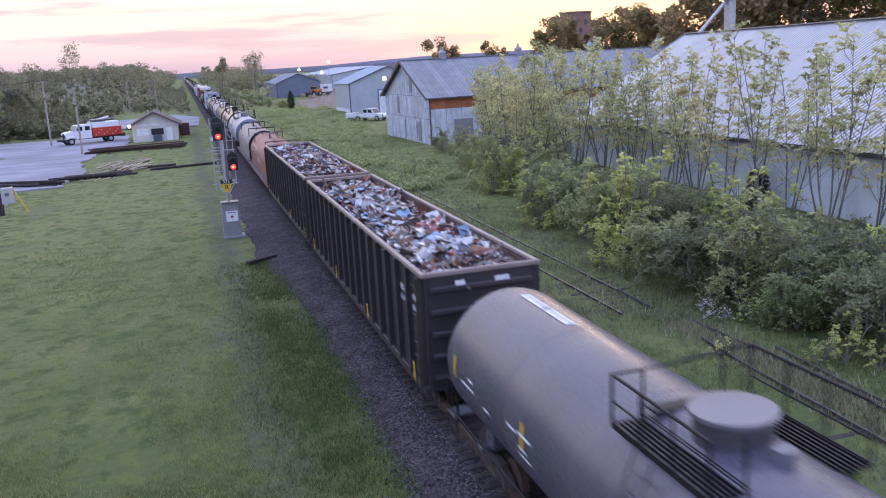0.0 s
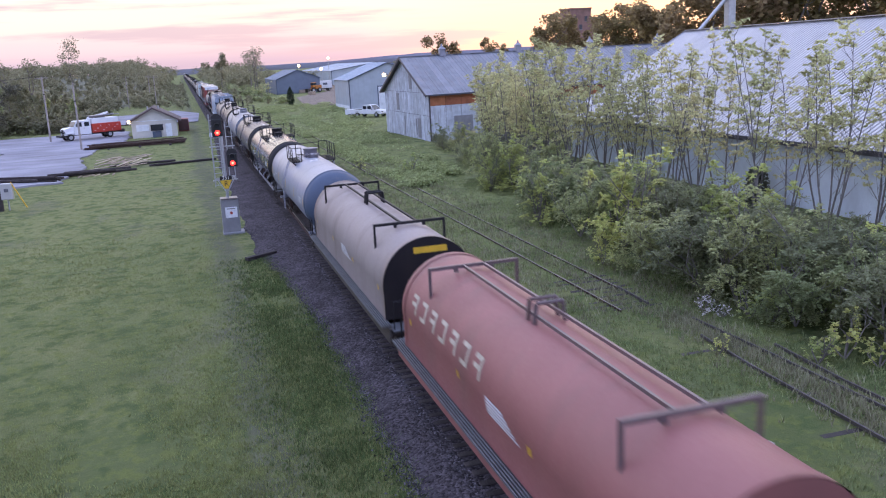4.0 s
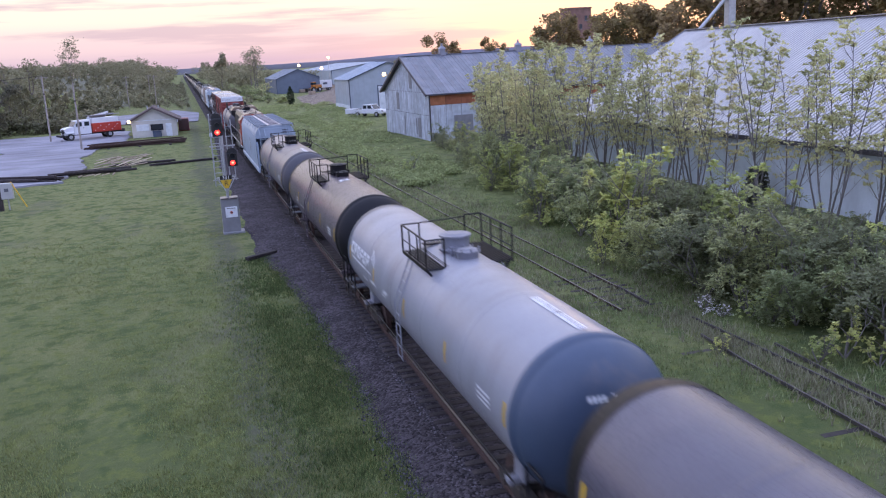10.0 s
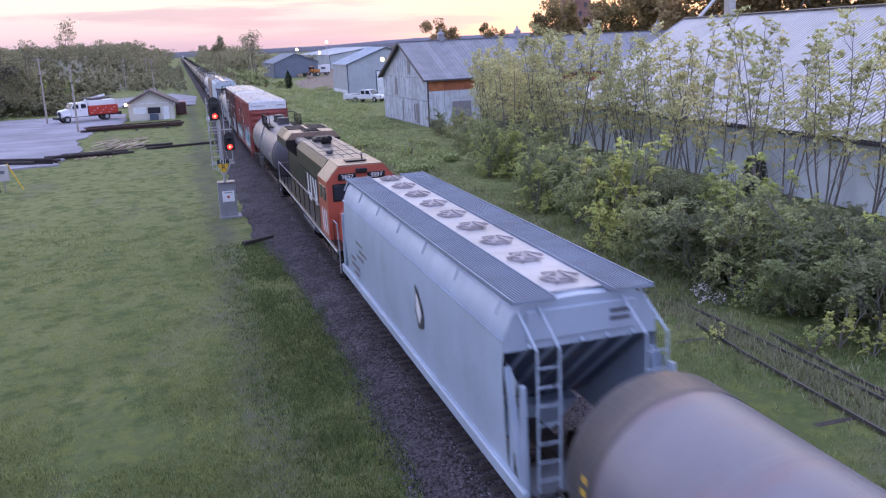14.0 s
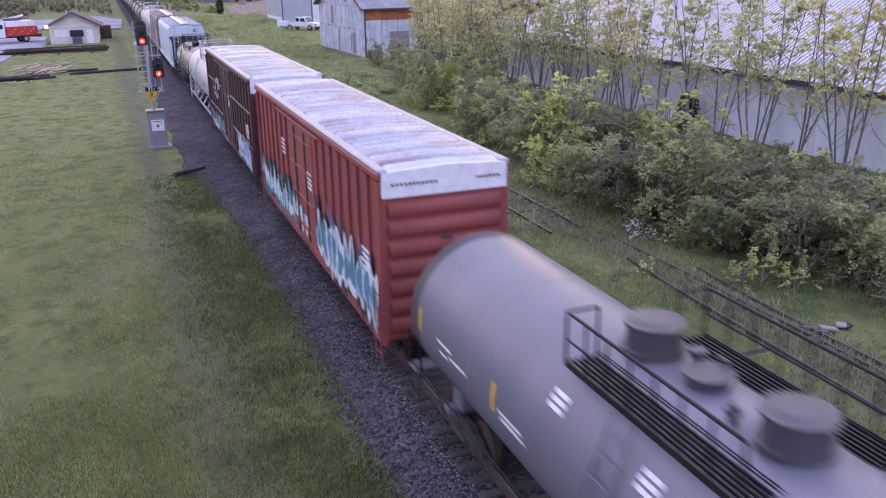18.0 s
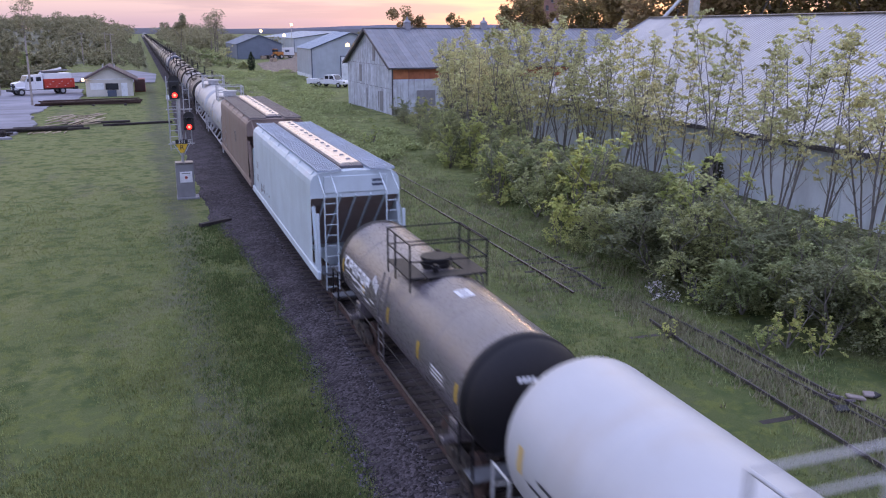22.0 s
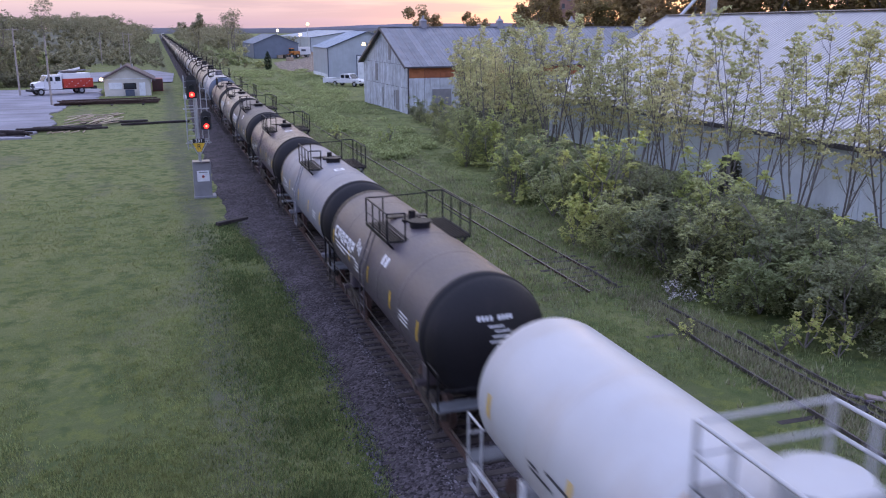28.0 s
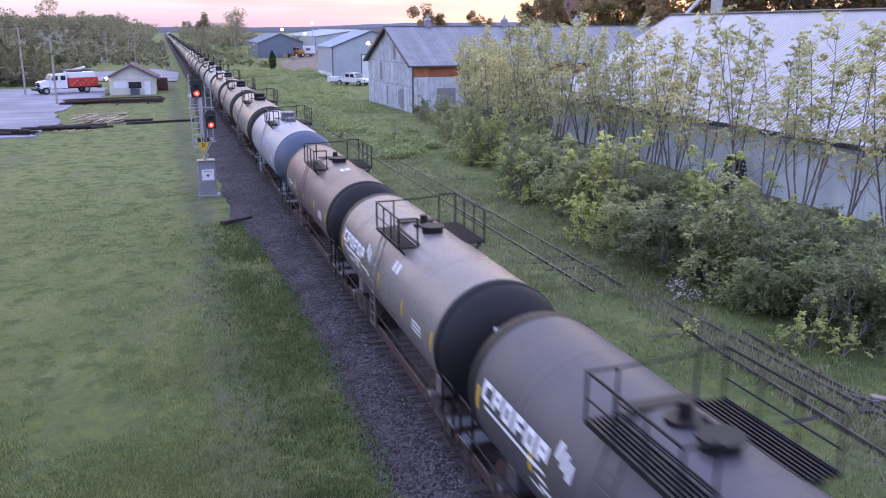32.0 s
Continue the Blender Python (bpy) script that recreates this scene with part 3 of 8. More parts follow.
            if logo:
                for k in range(6):
                    y = yc - 0.7 - k * 0.5
                    lg = Shape()
                    curved(lg, R + 0.012, zc, s * 69, s * 83, y - 0.14, y, 5)
                    curved(lg, R + 0.012, zc, s * 69, s * 72.5, y - 0.4, y - 0.14, 3)
                    curved(lg, R + 0.012, zc, s * (75 if k % 2 else 79.5), s * (78.5 if k % 2 else 83), y - 0.4, y - 0.14, 3)
                    if k % 3:
                        curved(lg, R + 0.012, zc, s * 72.5, s * 79.5, y - 0.4, y - 0.27, 3)
                    part("name_block", lg, WHITE, car, "plain white block")
                for k in range(3):
                    part("name_stripe", curved(Shape(), R + 0.012, zc, s * (60 + 3 * k), s * (71 + 3 * k), yc - 3.95 - 0.22 * k, yc - 3.83 - 0.22 * k, 4), WHITE, car)
                part("name_bar", curved(Shape(), R + 0.012, zc, s * 86, s * 88.5, yc - 3.3, yc - 0.9, 3), WHITE, car)
        if topband:
            tb = Shape()
            if topband in ("long", "far"):
                yl = -yc + 0.5 if topband == "long" else yc - 3.1
                curved(tb, R + 0.012, zc, -1, 7, yl, yl + 1.15, 3)
                curved(tb, R + 0.012, zc, -1, 7, yl + 1.25, yl + 2.4, 3)
            else:
                curved(tb, R + 0.012, zc, -14, 1, -2.75, -2.2, 3)
            band = part("top_label", tb, WHITE, car, "white panel")
            tx = Shape()
            for k in range(3 if topband is True else 12):
                y = -2.68 + k * 0.16 if topband is True else yl + 0.08 + 0.19 * k
                curved(tx, R + 0.018, zc, -11 + rnd.uniform(0, 2) if topband is True else 0.5 + rnd.uniform(0, 1.5), -3.5 if topband is True else 5.5, y, y + 0.09, 2)
            tagged(part("label_lettering", tx, P_LIGHTGREY, band), kind="stuff")
        if headmark:
            hm = ORANGE if headmark == "orange" else WHITE
            for k in range(9):
                if k != 4:
                    part("end_mark", on_head(Shape(), R, zc, -yc, dep, -1, -0.42 + 0.098 * k, -0.35 + 0.098 * k, zc + 0.62, zc + 0.73), hm, car)
            for k in range(5):
                x = rnd.uniform(-0.3, 0.05)
                part("end_mark", on_head(Shape(), R, zc, -yc, dep, -1, x, x + rnd.uniform(0.25, 0.5), zc + 0.46 - 0.12 * k, zc + 0.5 - 0.12 * k), hm, car)
        if sill:
            for s in (-1, 1):
                sl = Shape().bar((s * 1.47, -h + 0.3, 0.98), (s * 1.47, h - 0.3, 0.98), 0.06, 0.08)
                for k in range(5):
                    y = -h + 2.6 + k * (L - 5.2) / 4
                    sl.bar((s * 1.44, y, 1.0), (s * 1.1, y + 0.45, zc - R + 0.35), 0.07, 0.1)
                part("side_sill", sl, P_WHITE if platmat is P_WHITE else P_LIGHTGREY, car)
        else:
            for s in (-1, 1):
                part("handrail", Shape().tube([(s * (R + 0.05), -h + 0.8, 1.55), (s * (R + 0.05), h - 0.8, 1.55)], 0.02, 5), pm, car)
        bo = Shape().cyl((0, 0.4, zc - R - 0.28), (0, 0.4, zc - R + 0.1), 0.22, n=12)
        part("bottom_outlet", bo, STEEL, car)
        part("outlet_box", Shape().box((0, -0.7, zc - R - 0.1), (0.5, 0.7, 0.3), 0.03), STEEL, car)
    else:
        part("underframe", Shape().bar((-1.35, -h + 1, 1.0), (-1.35, h - 1, 1.0), 0.06, 0.08), pm, car)
    return mover(car, y0)


def under_gear(car, h, inset=2.0, full=True):
    for s in (-1, 1):
        truck(car, s * (h - inset), full=full)
        coupler(car, s * (h + 0.05), s)
    part("centre_sill", Shape().box((0, 0, 0.86), (0.4, 2 * h - 0.6, 0.34), 0.03), STEEL, car)
    bk = Shape().cyl((0.5, -1.2, 0.7), (0.5, -0.3, 0.7), 0.2, n=12).cyl((-0.6, 0.6, 0.75), (-0.6, 1.3, 0.75), 0.26, n=12).tube([(-0.8, -h + 2, 0.62), (-0.8, h - 2, 0.62)], 0.03, 5)
    part("brake_gear", bk, STEEL, car)


def corner_ladder(car, x, y, z0, z1, s, material):
    ld = Shape()
    for dy in (-0.22, 0.22):
        ld.tube([(x, y + dy, z0), (x, y + dy, z1)], 0.022, 5)
    k = z0 + 0.15
    while k < z1:
        ld.tube([(x, y - 0.22, k), (x, y + 0.22, k)], 0.016, 5)
        k += 0.38
    part("ladder", ld, material, car)


def gondola(ya, yb, seed):
    L = yb - ya
    h, w, z0, z1 = L / 2, 1.55, 1.05, 4.2
    car = thing("gondola_car", "tall black ribbed gondola car heaped with scrap metal", "gondola car", group="freight train")
    for s in (-1, 1):
        part("side_wall", Shape().box((s * (w - 0.05), 0, (z0 + z1) / 2), (0.06, L, z1 - z0), 0.01), [P_GONDOLA], car)
        part("inner_lining", Shape().box((s * (w - 0.1), 0, z1 - 0.8), (0.02, L - 0.2, 1.5)), P_GONDIN, car)
        part("top_chord", Shape().box((s * (w + 0.02), 0, z1), (0.14, L + 0.1, 0.13), 0.02), P_CHORD, car, "worn bare steel rim")
        part("side_sill", Shape().box((s * (w + 0.02), 0, z0), (0.16, L, 0.26), 0.02), P_GONDOLA, car)
        n = 17
        for k in range(n):
            y = -h + 0.25 + k * (L - 0.5) / (n - 1)
            st = Shape().sweep([(s * (w - 0.02), z1 - 0.07), (s * (w + 0.13), z1 - 0.09), (s * (w + 0.13), z0 + 0.1), (s * (w - 0.02), z0 - 0.1)], y - 0.09, y + 0.09)
            part("side_post", st, P_GONDOLA, car)
        part("end_wall", Shape().box((0, s * (h - 0.04), (z0 + z1) / 2), (2 * w - 0.16, 0.07, z1 - z0), 0.01), P_GONDOLA, car)
        part("end_chord", Shape().box((0, s * (h - 0.02), z1 + 0.002), (2 * w - 0.1, 0.13, 0.13), 0.02), P_CHORD, car)
        for k in range(5):
            part("end_rib", Shape().box((0, s * (h + 0.04), z0 + 0.35 + k * 0.6), (2 * w - 0.3, 0.14, 0.16), 0.03), P_GONDOLA, car)
        corner_ladder(car, -w - 0.16, s * (h - 0.45), z0 - 0.4, z1 - 0.1, s, P_GONDOLA)
        corner_ladder(car, w + 0.16, s * (h - 0.45), z0 - 0.4, z1 - 0.1, s, P_GONDOLA)
        for k in range(4):
            part("reflector", Shape().box((s * (w + 0.14), -h + 1 + k * (L - 2) / 3, 1.35), (0.012, 0.12, 0.5)), YELLOW, car)
        mk = Shape()
        rr = random.Random(seed)
        for yy in (-h + 1.0, h - 2.6):
            for k in range(2):
                for q in range(3):
                    mk.box((s * (w - 0.012), yy + 0.0 + 1.15 * k + 0.2 * q, 3.35), (0.012, 0.08, 0.17)).box((s * (w - 0.012), yy + 1.15 * k + 0.2 * q, 3.05), (0.012, 0.07, 0.14))
        tagged(part("stencil_lettering", mk, WHITE, car), kind="stuff")
    for x, q in ((0.55, 0.4), (-0.6, 0.26)):
        part("end_mark", Shape().box((x, -h - 0.085, 3.93), (q, 0.012, 0.13)), WHITE, car)
    part("floor", Shape().box((0, 0, z0 + 0.05), (2 * w - 0.2, L - 0.2, 0.1)), P_GONDIN, car)
    under_gear(car, h)
    mover(car, (ya + yb) / 2)
    # the scrap is a load of its own
    rnd = random.Random(seed)
    groups = [Shape() for _ in SCRAP]
    base = Shape()
    nx, ny = 9, 60

    def heap(x, y):
        e = min(1.0, (h - 0.2 - abs(y)) / 2.5)
        return 3.42 + 0.66 * min(1.0, e + 0.35) * (1 - 0.22 * (x / 1.4) ** 2) + 0.22 * noise.noise((x * 1.1 + seed, y * 0.5, 0.3)) + 0.1 * noise.noise((x * 3, y * 2, seed))
    vs = [(-1.42 + 2.84 * i / nx, -h + 0.2 + (L - 0.4) * j / ny, heap(-1.42 + 2.84 * i / nx, -h + 0.2 + (L - 0.4) * j / ny)) for j in range(ny + 1) for i in range(nx + 1)]
    base.add(vs, [(j * (nx + 1) + i, j * (nx + 1) + i + 1, (j + 1) * (nx + 1) + i + 1, (j + 1) * (nx + 1) + i) for j in range(ny) for i in range(nx)])
    load = tagged(part("scrap_heap", base, SCRAP[0]), "loose heap of shredded and bent scrap metal in a gondola", "scrap metal", kind="stuff")
    for k in range(6800):
        x, y = rnd.uniform(-1.36, 1.36), rnd.uniform(-h + 0.3, h - 0.3)
        z = heap(x, y) + rnd.uniform(-0.06, 0.12)
        g = rnd.choices(range(len(SCRAP)), SCRAP_ODDS)[0]
        # sheets of one colour lie together
        for sx, sy, sr, sg in SCRAP_SPOTS if seed == 3 else ():
            if math.hypot((x - sx), (y - sy) * 0.8) < sr and rnd.random() < 0.6:
                g = sg
        big = rnd.random() < 0.09
        a, b = rnd.uniform(0.06, 0.22) * (2.2 if big else 1), rnd.uniform(0.03, 0.12) * (2.4 if big else 1)
        m = Euler((rnd.gauss(0, 0.45), rnd.gauss(0, 0.45), rnd.uniform(0, 6.3))).to_matrix()
        bend = rnd.uniform(-0.35, 0.35) * b
        q = [(-a, -b, 0), (0, -b, bend), (a, -b, rnd.uniform(-0.08, 0.08)), (a * rnd.uniform(0.6, 1), b, 0.02), (0, b * rnd.uniform(0.7, 1.2), bend + 0.02), (-a, b, 0)]
        q = [m @ Vector(p) + Vector((x, y, z)) for p in q]
        q = [(max(-1.42, min(1.42, p.x)), p.y, p.z) for p in q]
        if rnd.random() < 0.14:
            d = m @ Vector((a * 1.6, 0, 0))
            d.x = max(-1.4 - x, min(1.4 - x, d.x)) if abs(x + d.x) > 1.4 else d.x
            groups[g].cyl((x, y, z), (x + d.x, y + d.y, z + abs(d.z)), rnd.uniform(0.02, 0.07), n=6)
        elif rnd.random() < 0.1:
            groups[g].box((x * 0.72, y, z), (a, b * 1.2, a * 0.6), 0.01, m)
        else:
            groups[g].add(q, [(0, 1, 4, 5), (1, 2, 3, 4)])
    for g, material in zip(groups, SCRAP):
        tagged(part("scrap_pieces", g, material, load), kind="stuff")
    # larger crumpled sheets on top
    for k in range(70):
        a, b = rnd.uniform(0.16, 0.5), rnd.uniform(0.12, 0.32)
        x, y = rnd.uniform(-1.4 + a, 1.4 - a), rnd.uniform(-h + 0.8, h - 0.8)
        m = Euler((rnd.gauss(0, 0.2), rnd.gauss(0, 0.2), rnd.uniform(0, 6.3))).to_matrix()
        sh, n, o = Shape(), 5, rnd.uniform(0, 50)
        vs = []
        for j in range(n):
            for i in range(n):
                u, v = 2 * i / (n - 1) - 1, 2 * j / (n - 1) - 1
                fold = 0.5 * b * noise.noise((u * 1.3 + o, v * 1.3, o)) + 0.12 * b * rnd.gauss(0, 1)
                p = m @ Vector((a * u * (1 - 0.2 * abs(v) * rnd.random()), b * v * (1 - 0.2 * abs(u) * rnd.random()), fold)) + Vector((x, y, heap(x, y) + 0.13))
                vs.append((max(-1.42, min(1.42, p.x)), p.y, max(p.z, 3.3)))
        sh.add(vs, [(j * n + i, j * n + i + 1, (j + 1) * n + i + 1, (j + 1) * n + i) for j in range(n - 1) for i in range(n - 1)])
        part("scrap_sheet", sh, rnd.choices(SCRAP, (3, 2, 6, 2, 2, 4, 5))[0], load)
    mover(load, (ya + yb) / 2)


SCRAP = [mat("scrap_grey", (0.30, 0.245, 0.215), 0.55, 0.3, 0.5, 6, 30, dirt=(0.14, 0.07, 0.045), dirt_amt=0.6, island=0.45),
         mat("scrap_rust", (0.20, 0.095, 0.06), 0.8, 0.1, 0.4, 6, 30, island=0.4),
         mat("scrap_pale", (0.50, 0.50, 0.53), 0.45, 0.2, 0.3, 6, 30, island=0.35),
         mat("scrap_blue", (0.28, 0.42, 0.62), 0.5, 0, 0.3, 6, 30, island=0.4),
         mat("scrap_red", (0.36, 0.12, 0.10), 0.5, 0, 0.3, 6, 30, island=0.3),
         mat("scrap_brown", (0.15, 0.115, 0.10), 0.7, 0.2, 0.4, 6, 30, island=0.5),
         mat("scrap_silver", (0.38, 0.37, 0.39), 0.35, 0.6, 0.3, 6, 30, island=0.4)]
SCRAP_ODDS = [30, 15, 17, 4, 4, 18, 13]
SCRAP_SPOTS = ((0.0, -6.0, 0.5, 3), (0.1, -7.4, 0.75, 2), (0.8, -5.0, 0.5, 4), (0.6, -3.4, 0.5, 4), (0.6, -1.0, 0.6, 1), (-0.6, 5.5, 0.8, 2), (0.3, 2.4, 0.6, 2))


def coil_car(y0, L, label, body, endm, marks):
    h = L / 2
    car = thing("coil_car", label, "coil car", group="freight train")
    R, zc = 1.5, 2.5
    # the hood: a round-topped cover with straight skirts
    arc = [(R * math.sin(a), zc + R * math.cos(a)) for a in [radians(-100 + 200 * i / 32) for i in range(33)]]
    sk = [(-1.48, 1.45)] + arc + [(1.48, 1.45)]
    part("hood", Shape().sweep(sk, -h + 0.9, h - 0.9, cap=False, smooth=True, close=False), body, car)
    for s in (-1, 1):
        part("hood_end", Shape().add([(x, s * (h - 0.9), z) for x, z in sk], [tuple(range(len(sk)))[::-s]]), endm, car)
        rim = Shape()
        o = [(x * 1.015, zc + (z - zc) * 1.015) for x, z in sk]
        y2, y3 = s * (h - 0.9), s * (h - 1.15)
        n = len(o)
        rim.add([(x, y2, z) for x, z in o] + [(x, y3, z) for x, z in o], [(i, i + 1, n + i + 1, n + i) for i in range(n - 1)], True)
        part("hood_rim", rim, body if endm is body else P_CHORD, car)
    for y in (-h + 3.0, -h + 3.0 + (L - 6) / 2, h - 3.0):
        if abs(y) < 1:
            continue
        fr = Shape().bar((-1.25, y, 4.12), (1.25, y, 4.12), 0.09, 0.09)
        for s in (-1, 1):
            fr.bar((s * 1.22, y, 4.12), (s * 1.22, y + 0.02, 3.25), 0.07, 0.07).bar((s * 0.5, y, 3.98), (s * 0.5, y, 4.12), 0.1, 0.1)
        part("lifting_bracket", fr, P_BLACK if endm is not body else P_RUSTBROWN, car)
    for x in (-0.28, 0.28):
        part("roof_rail", Shape().bar((x, -h + 3.0, 4.12), (x, h - 3.0, 4.12), 0.06, 0.07), P_BLACK if endm is not body else P_RUSTBROWN, car)
    lug = Shape()
    for y in (0.2, 0.55):
        lug.tube([(-0.35, y, 3.95), (-0.3, y, 4.4), (0.3, y, 4.4), (0.35, y, 3.95)], 0.05, 6)
    part("lifting_lug", lug, P_BLACK if endm is not body else P_RUSTBROWN, car)
    part("deck", Shape().box((0, 0, 1.2), (3.0, L - 0.4, 0.2), 0.03), STEEL, car)
    for s in (-1, 1):
        wk = Shape()
        for k in range(5):
            wk.bar((s * (1.46 + 0.07 * k), -h + 0.3, 1.42), (s * (1.46 + 0.07 * k), h - 0.3, 1.42), 0.03, 0.06)
        part("walkway", wk, GRATE, car)
        part("side_sill", Shape().box((s * 1.5, 0, 1.12), (0.1, L - 0.3, 0.5), 0.02), body if endm is body else STEEL, car)
        part("end_deck", Shape().box((0, s * (h - 0.4), 1.33), (2.9, 0.8, 0.06), 0.01), GRATE, car)
        rl = Shape()
        for x in (-1.4, -0.5, 0.5, 1.4):
            rl.tube([(x, s * (h - 0.1), 1.3), (x, s * (h - 0.1), 2.25)], 0.022, 5)
        rl.tube([(-1.4, s * (h - 0.1), 2.25), (1.4, s * (h - 0.1), 2.25)], 0.022, 5)
        part("end_handrail", rl, P_BLACK, car)
        for k in range(marks):
            mk = Shape()
            y = h - 1.7 - k * 0.86
            curved(mk, R + 0.014, zc, s * 62, s * 82, y - 0.62, y - 0.5, 4)
            curved(mk, R + 0.014, zc, s * 62, s * 66, y - 0.5, y - 0.14, 3)
            curved(mk, R + 0.014, zc, s * (78 if k % 2 else 70), s * (82 if k % 2 else 74), y - 0.5, y - 0.14, 3)
            part("name_block", mk, CREAMY, car, "plain cream block")
        mk = Shape()
        for k in range(5):
            curved(mk, R + 0.014, zc, s * (88 + 3 * k), s * (90 + 3 * k), -0.8 - 0.2 * k, 0.2, 2)
        tagged(part("stencil_lettering", mk, WHITE, car), kind="stuff")
        for k in range(4):
            part("reflector", curved(Shape(), R + 0.014, zc, s * 92, s * 99, -h + 1.6 + k * (L - 3.4) / 3, -h + 1.75 + k * (L - 3.4) / 3), YELLOW, car)
    if endm is not body:
        part("end_lettering", Shape().box((0.1, -h + 0.89, 3.6), (1.1, 0.012, 0.2)), YELLOW, car)
    under_gear(car, h)
    return mover(car, y0)


TROUGH = mat("bright_trough_metal", (0.74, 0.65, 0.61), 0.3, 0.75, 0.06, 0.4, 5, bump=0.0)


def hopper(ya, yb, label, body, style):
    """A covered hopper: outward curved or upright sides, sloped ends, roof walkways and hatches."""
    L = yb - ya
    h = L / 2
    car = thing("covered_hopper", label, "hopper car", group="freight train")
    w = 1.62
    if style == "round":
        side = [(w - 0.45, 4.68), (w - 0.2, 4.5), (w - 0.03, 4.1), (w + 0.02, 3.4), (w, 2.4), (w - 0.06, 1.35)]
        top = 4.74
    else:
        side = [(w - 0.32, 4.66), (w - 0.12, 4.56), (w - 0.03, 4.42), (w, 4.2), (w, 2.6), (w, 1.3)]
        top = 4.72
    prof = [(-x, z) for x, z in side[::-1]] + [(0, top)] + side
    yb2 = h - 1.05
    part("side_shell", Shape().sweep(prof, -yb2, yb2, cap=False, smooth=style == "round", close=False), body, car)
    for s in (-1, 1):
        part("side_sill", Shape().box((s * (w - 0.03), 0, 1.25), (0.14, L - 0.1, 0.3), 0.03), body, car)
        # end: upper wall, a sheet that slopes in, and corner posts
        up = [(x, z) for x, z in prof if z > 3.8]
        y1 = s * yb2
        zl = 3.78
        wall = [(-w, zl)] + up + [(w, zl)]
        part("end_wall", Shape().add([(x, y1, z) for x, z in wall], [tuple(range(len(wall)))[::-s]]).box((0, y1 + s * 0.03, 4.25), (2.3, 0.05, 0.6), 0.02), body, car)
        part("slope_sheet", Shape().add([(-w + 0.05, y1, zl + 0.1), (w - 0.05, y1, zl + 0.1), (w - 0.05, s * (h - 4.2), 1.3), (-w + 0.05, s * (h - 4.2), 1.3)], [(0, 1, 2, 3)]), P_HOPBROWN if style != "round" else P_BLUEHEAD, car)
        for x in (-1.1, -0.55, 0.0, 0.55, 1.1):
            part("slope_rib", Shape().bar((x, y1 + s * 0.02, zl + 0.1), (x, s * (h - 4.0), 1.5), 0.06, 0.14), body, car)
        for x in (-w + 0.08, w - 0.08):
            part("corner_post", Shape().bar((x, s * (h - 0.35), 1.3), (x, y1, 3.5), 0.12, 0.12).bar((x, s * (h - 0.2), 1.3), (x, s * (h - 0.3), 3.4), 0.1, 0.1), body, car)
            part("side_wing", Shape().add([(x, y1, 3.6), (x, y1, 1.4), (x, y1 + s * 0.45, 3.4)], [(0, 1, 2)]).add([(x, y1 - s * 0.0, 1.4), (x, y1 + s * 0.2, 1.4), (x, y1 + s * 0.45, 3.4)], [(0, 1, 2)]), body, car)
        part("end_deck", Shape().box((0, s * (h - 0.55), 1.3), (2.9, 1.0, 0.07), 0.01), GRATE, car)
        for x in (-1.1, 1.1):
            ld = Shape()
            for dx in (-0.22, 0.22):
                ld.tube([(x + dx, s * (h - 0.12), 0.7), (x + dx, s * (h - 0.12), 4.1), (x + dx, y1, 4.6)], 0.025, 5)
            for k in range(9):
                ld.tube([(x - 0.22, s * (h - 0.12), 0.8 + 0.37 * k), (x + 0.22, s * (h - 0.12), 0.8 + 0.37 * k)], 0.017, 5)
            part("end_ladder", ld, body, car)
        for k in range(2):
            part("end_mark", Shape().box((0.8, y1 + s * 0.062, 4.35 - 0.16 * k), (0.42, 0.012, 0.09)), P_BLUEHEAD, car)
        # walkways along the roof
        gw = Shape()
        gy0, gy1 = -yb2 - 0.15, yb2 + 0.15
        cx = s * (1.04 if style == "round" else 0.96)
        zr = top + 0.05
        for k in range(13):
            gw.bar((cx - 0.372 + 0.062 * k, gy0, zr), (cx - 0.372 + 0.062 * k, gy1, zr), 0.022, 0.035)
        k = gy0
        while k < gy1:
            gw.bar((cx - 0.4, k, zr - 0.02), (cx + 0.4, k, zr - 0.02), 0.03, 0.03)
            k += 0.35
        for x in (cx - 0.42, cx + 0.42):
            gw.bar((x, gy0, zr), (x, gy1, zr), 0.035, 0.09)
        part("roof_walkway", gw, {P_HOPWHITE: P_HOPPER, P_HOPBROWN: P_GREYMAUVE}.get(body, P_GRATING), car)
        k = gy0 + 0.6
        while k < gy1:
            part("walkway_bracket", Shape().bar((cx + s * 0.4, k, zr - 0.05), (s * (w - 0.03), k, 4.42), 0.05, 0.04), body, car)
            k += 2.6
        mk = Shape()
        rr = random.Random(int(ya))
        if body is P_HOPWHITE:
            for k in range(8):
                mk.box((s * (w + 0.012), yb2 - 1.25, 2.95 - 0.09 * k - (0.3 if k > 3 else 0)), (0.012, 0.62 - 0.1 * (k % 3), 0.035))
        for k in range(0 if body is P_HOPWHITE else 6):
            y = rr.uniform(yb2 - 3.2, yb2 - 1.0)
            mk.box((s * (w + 0.012), y, 2.9 - 0.24 * k), (0.012, rr.uniform(0.5, 1.3), 0.1))
        if style != "round":
            for k in range(12 if body is P_HOPWHITE else 0):
                mk.box((s * (w + 0.012), yb2 - 2.0 - rr.uniform(0, 3.2), 1.5 + rr.uniform(0, 0.6)), (0.012, rr.uniform(0.06, 0.16), rr.uniform(0.06, 0.22)))
        tagged(part("stencil_lettering", mk, P_GREYMAUVE, car), kind="stuff")
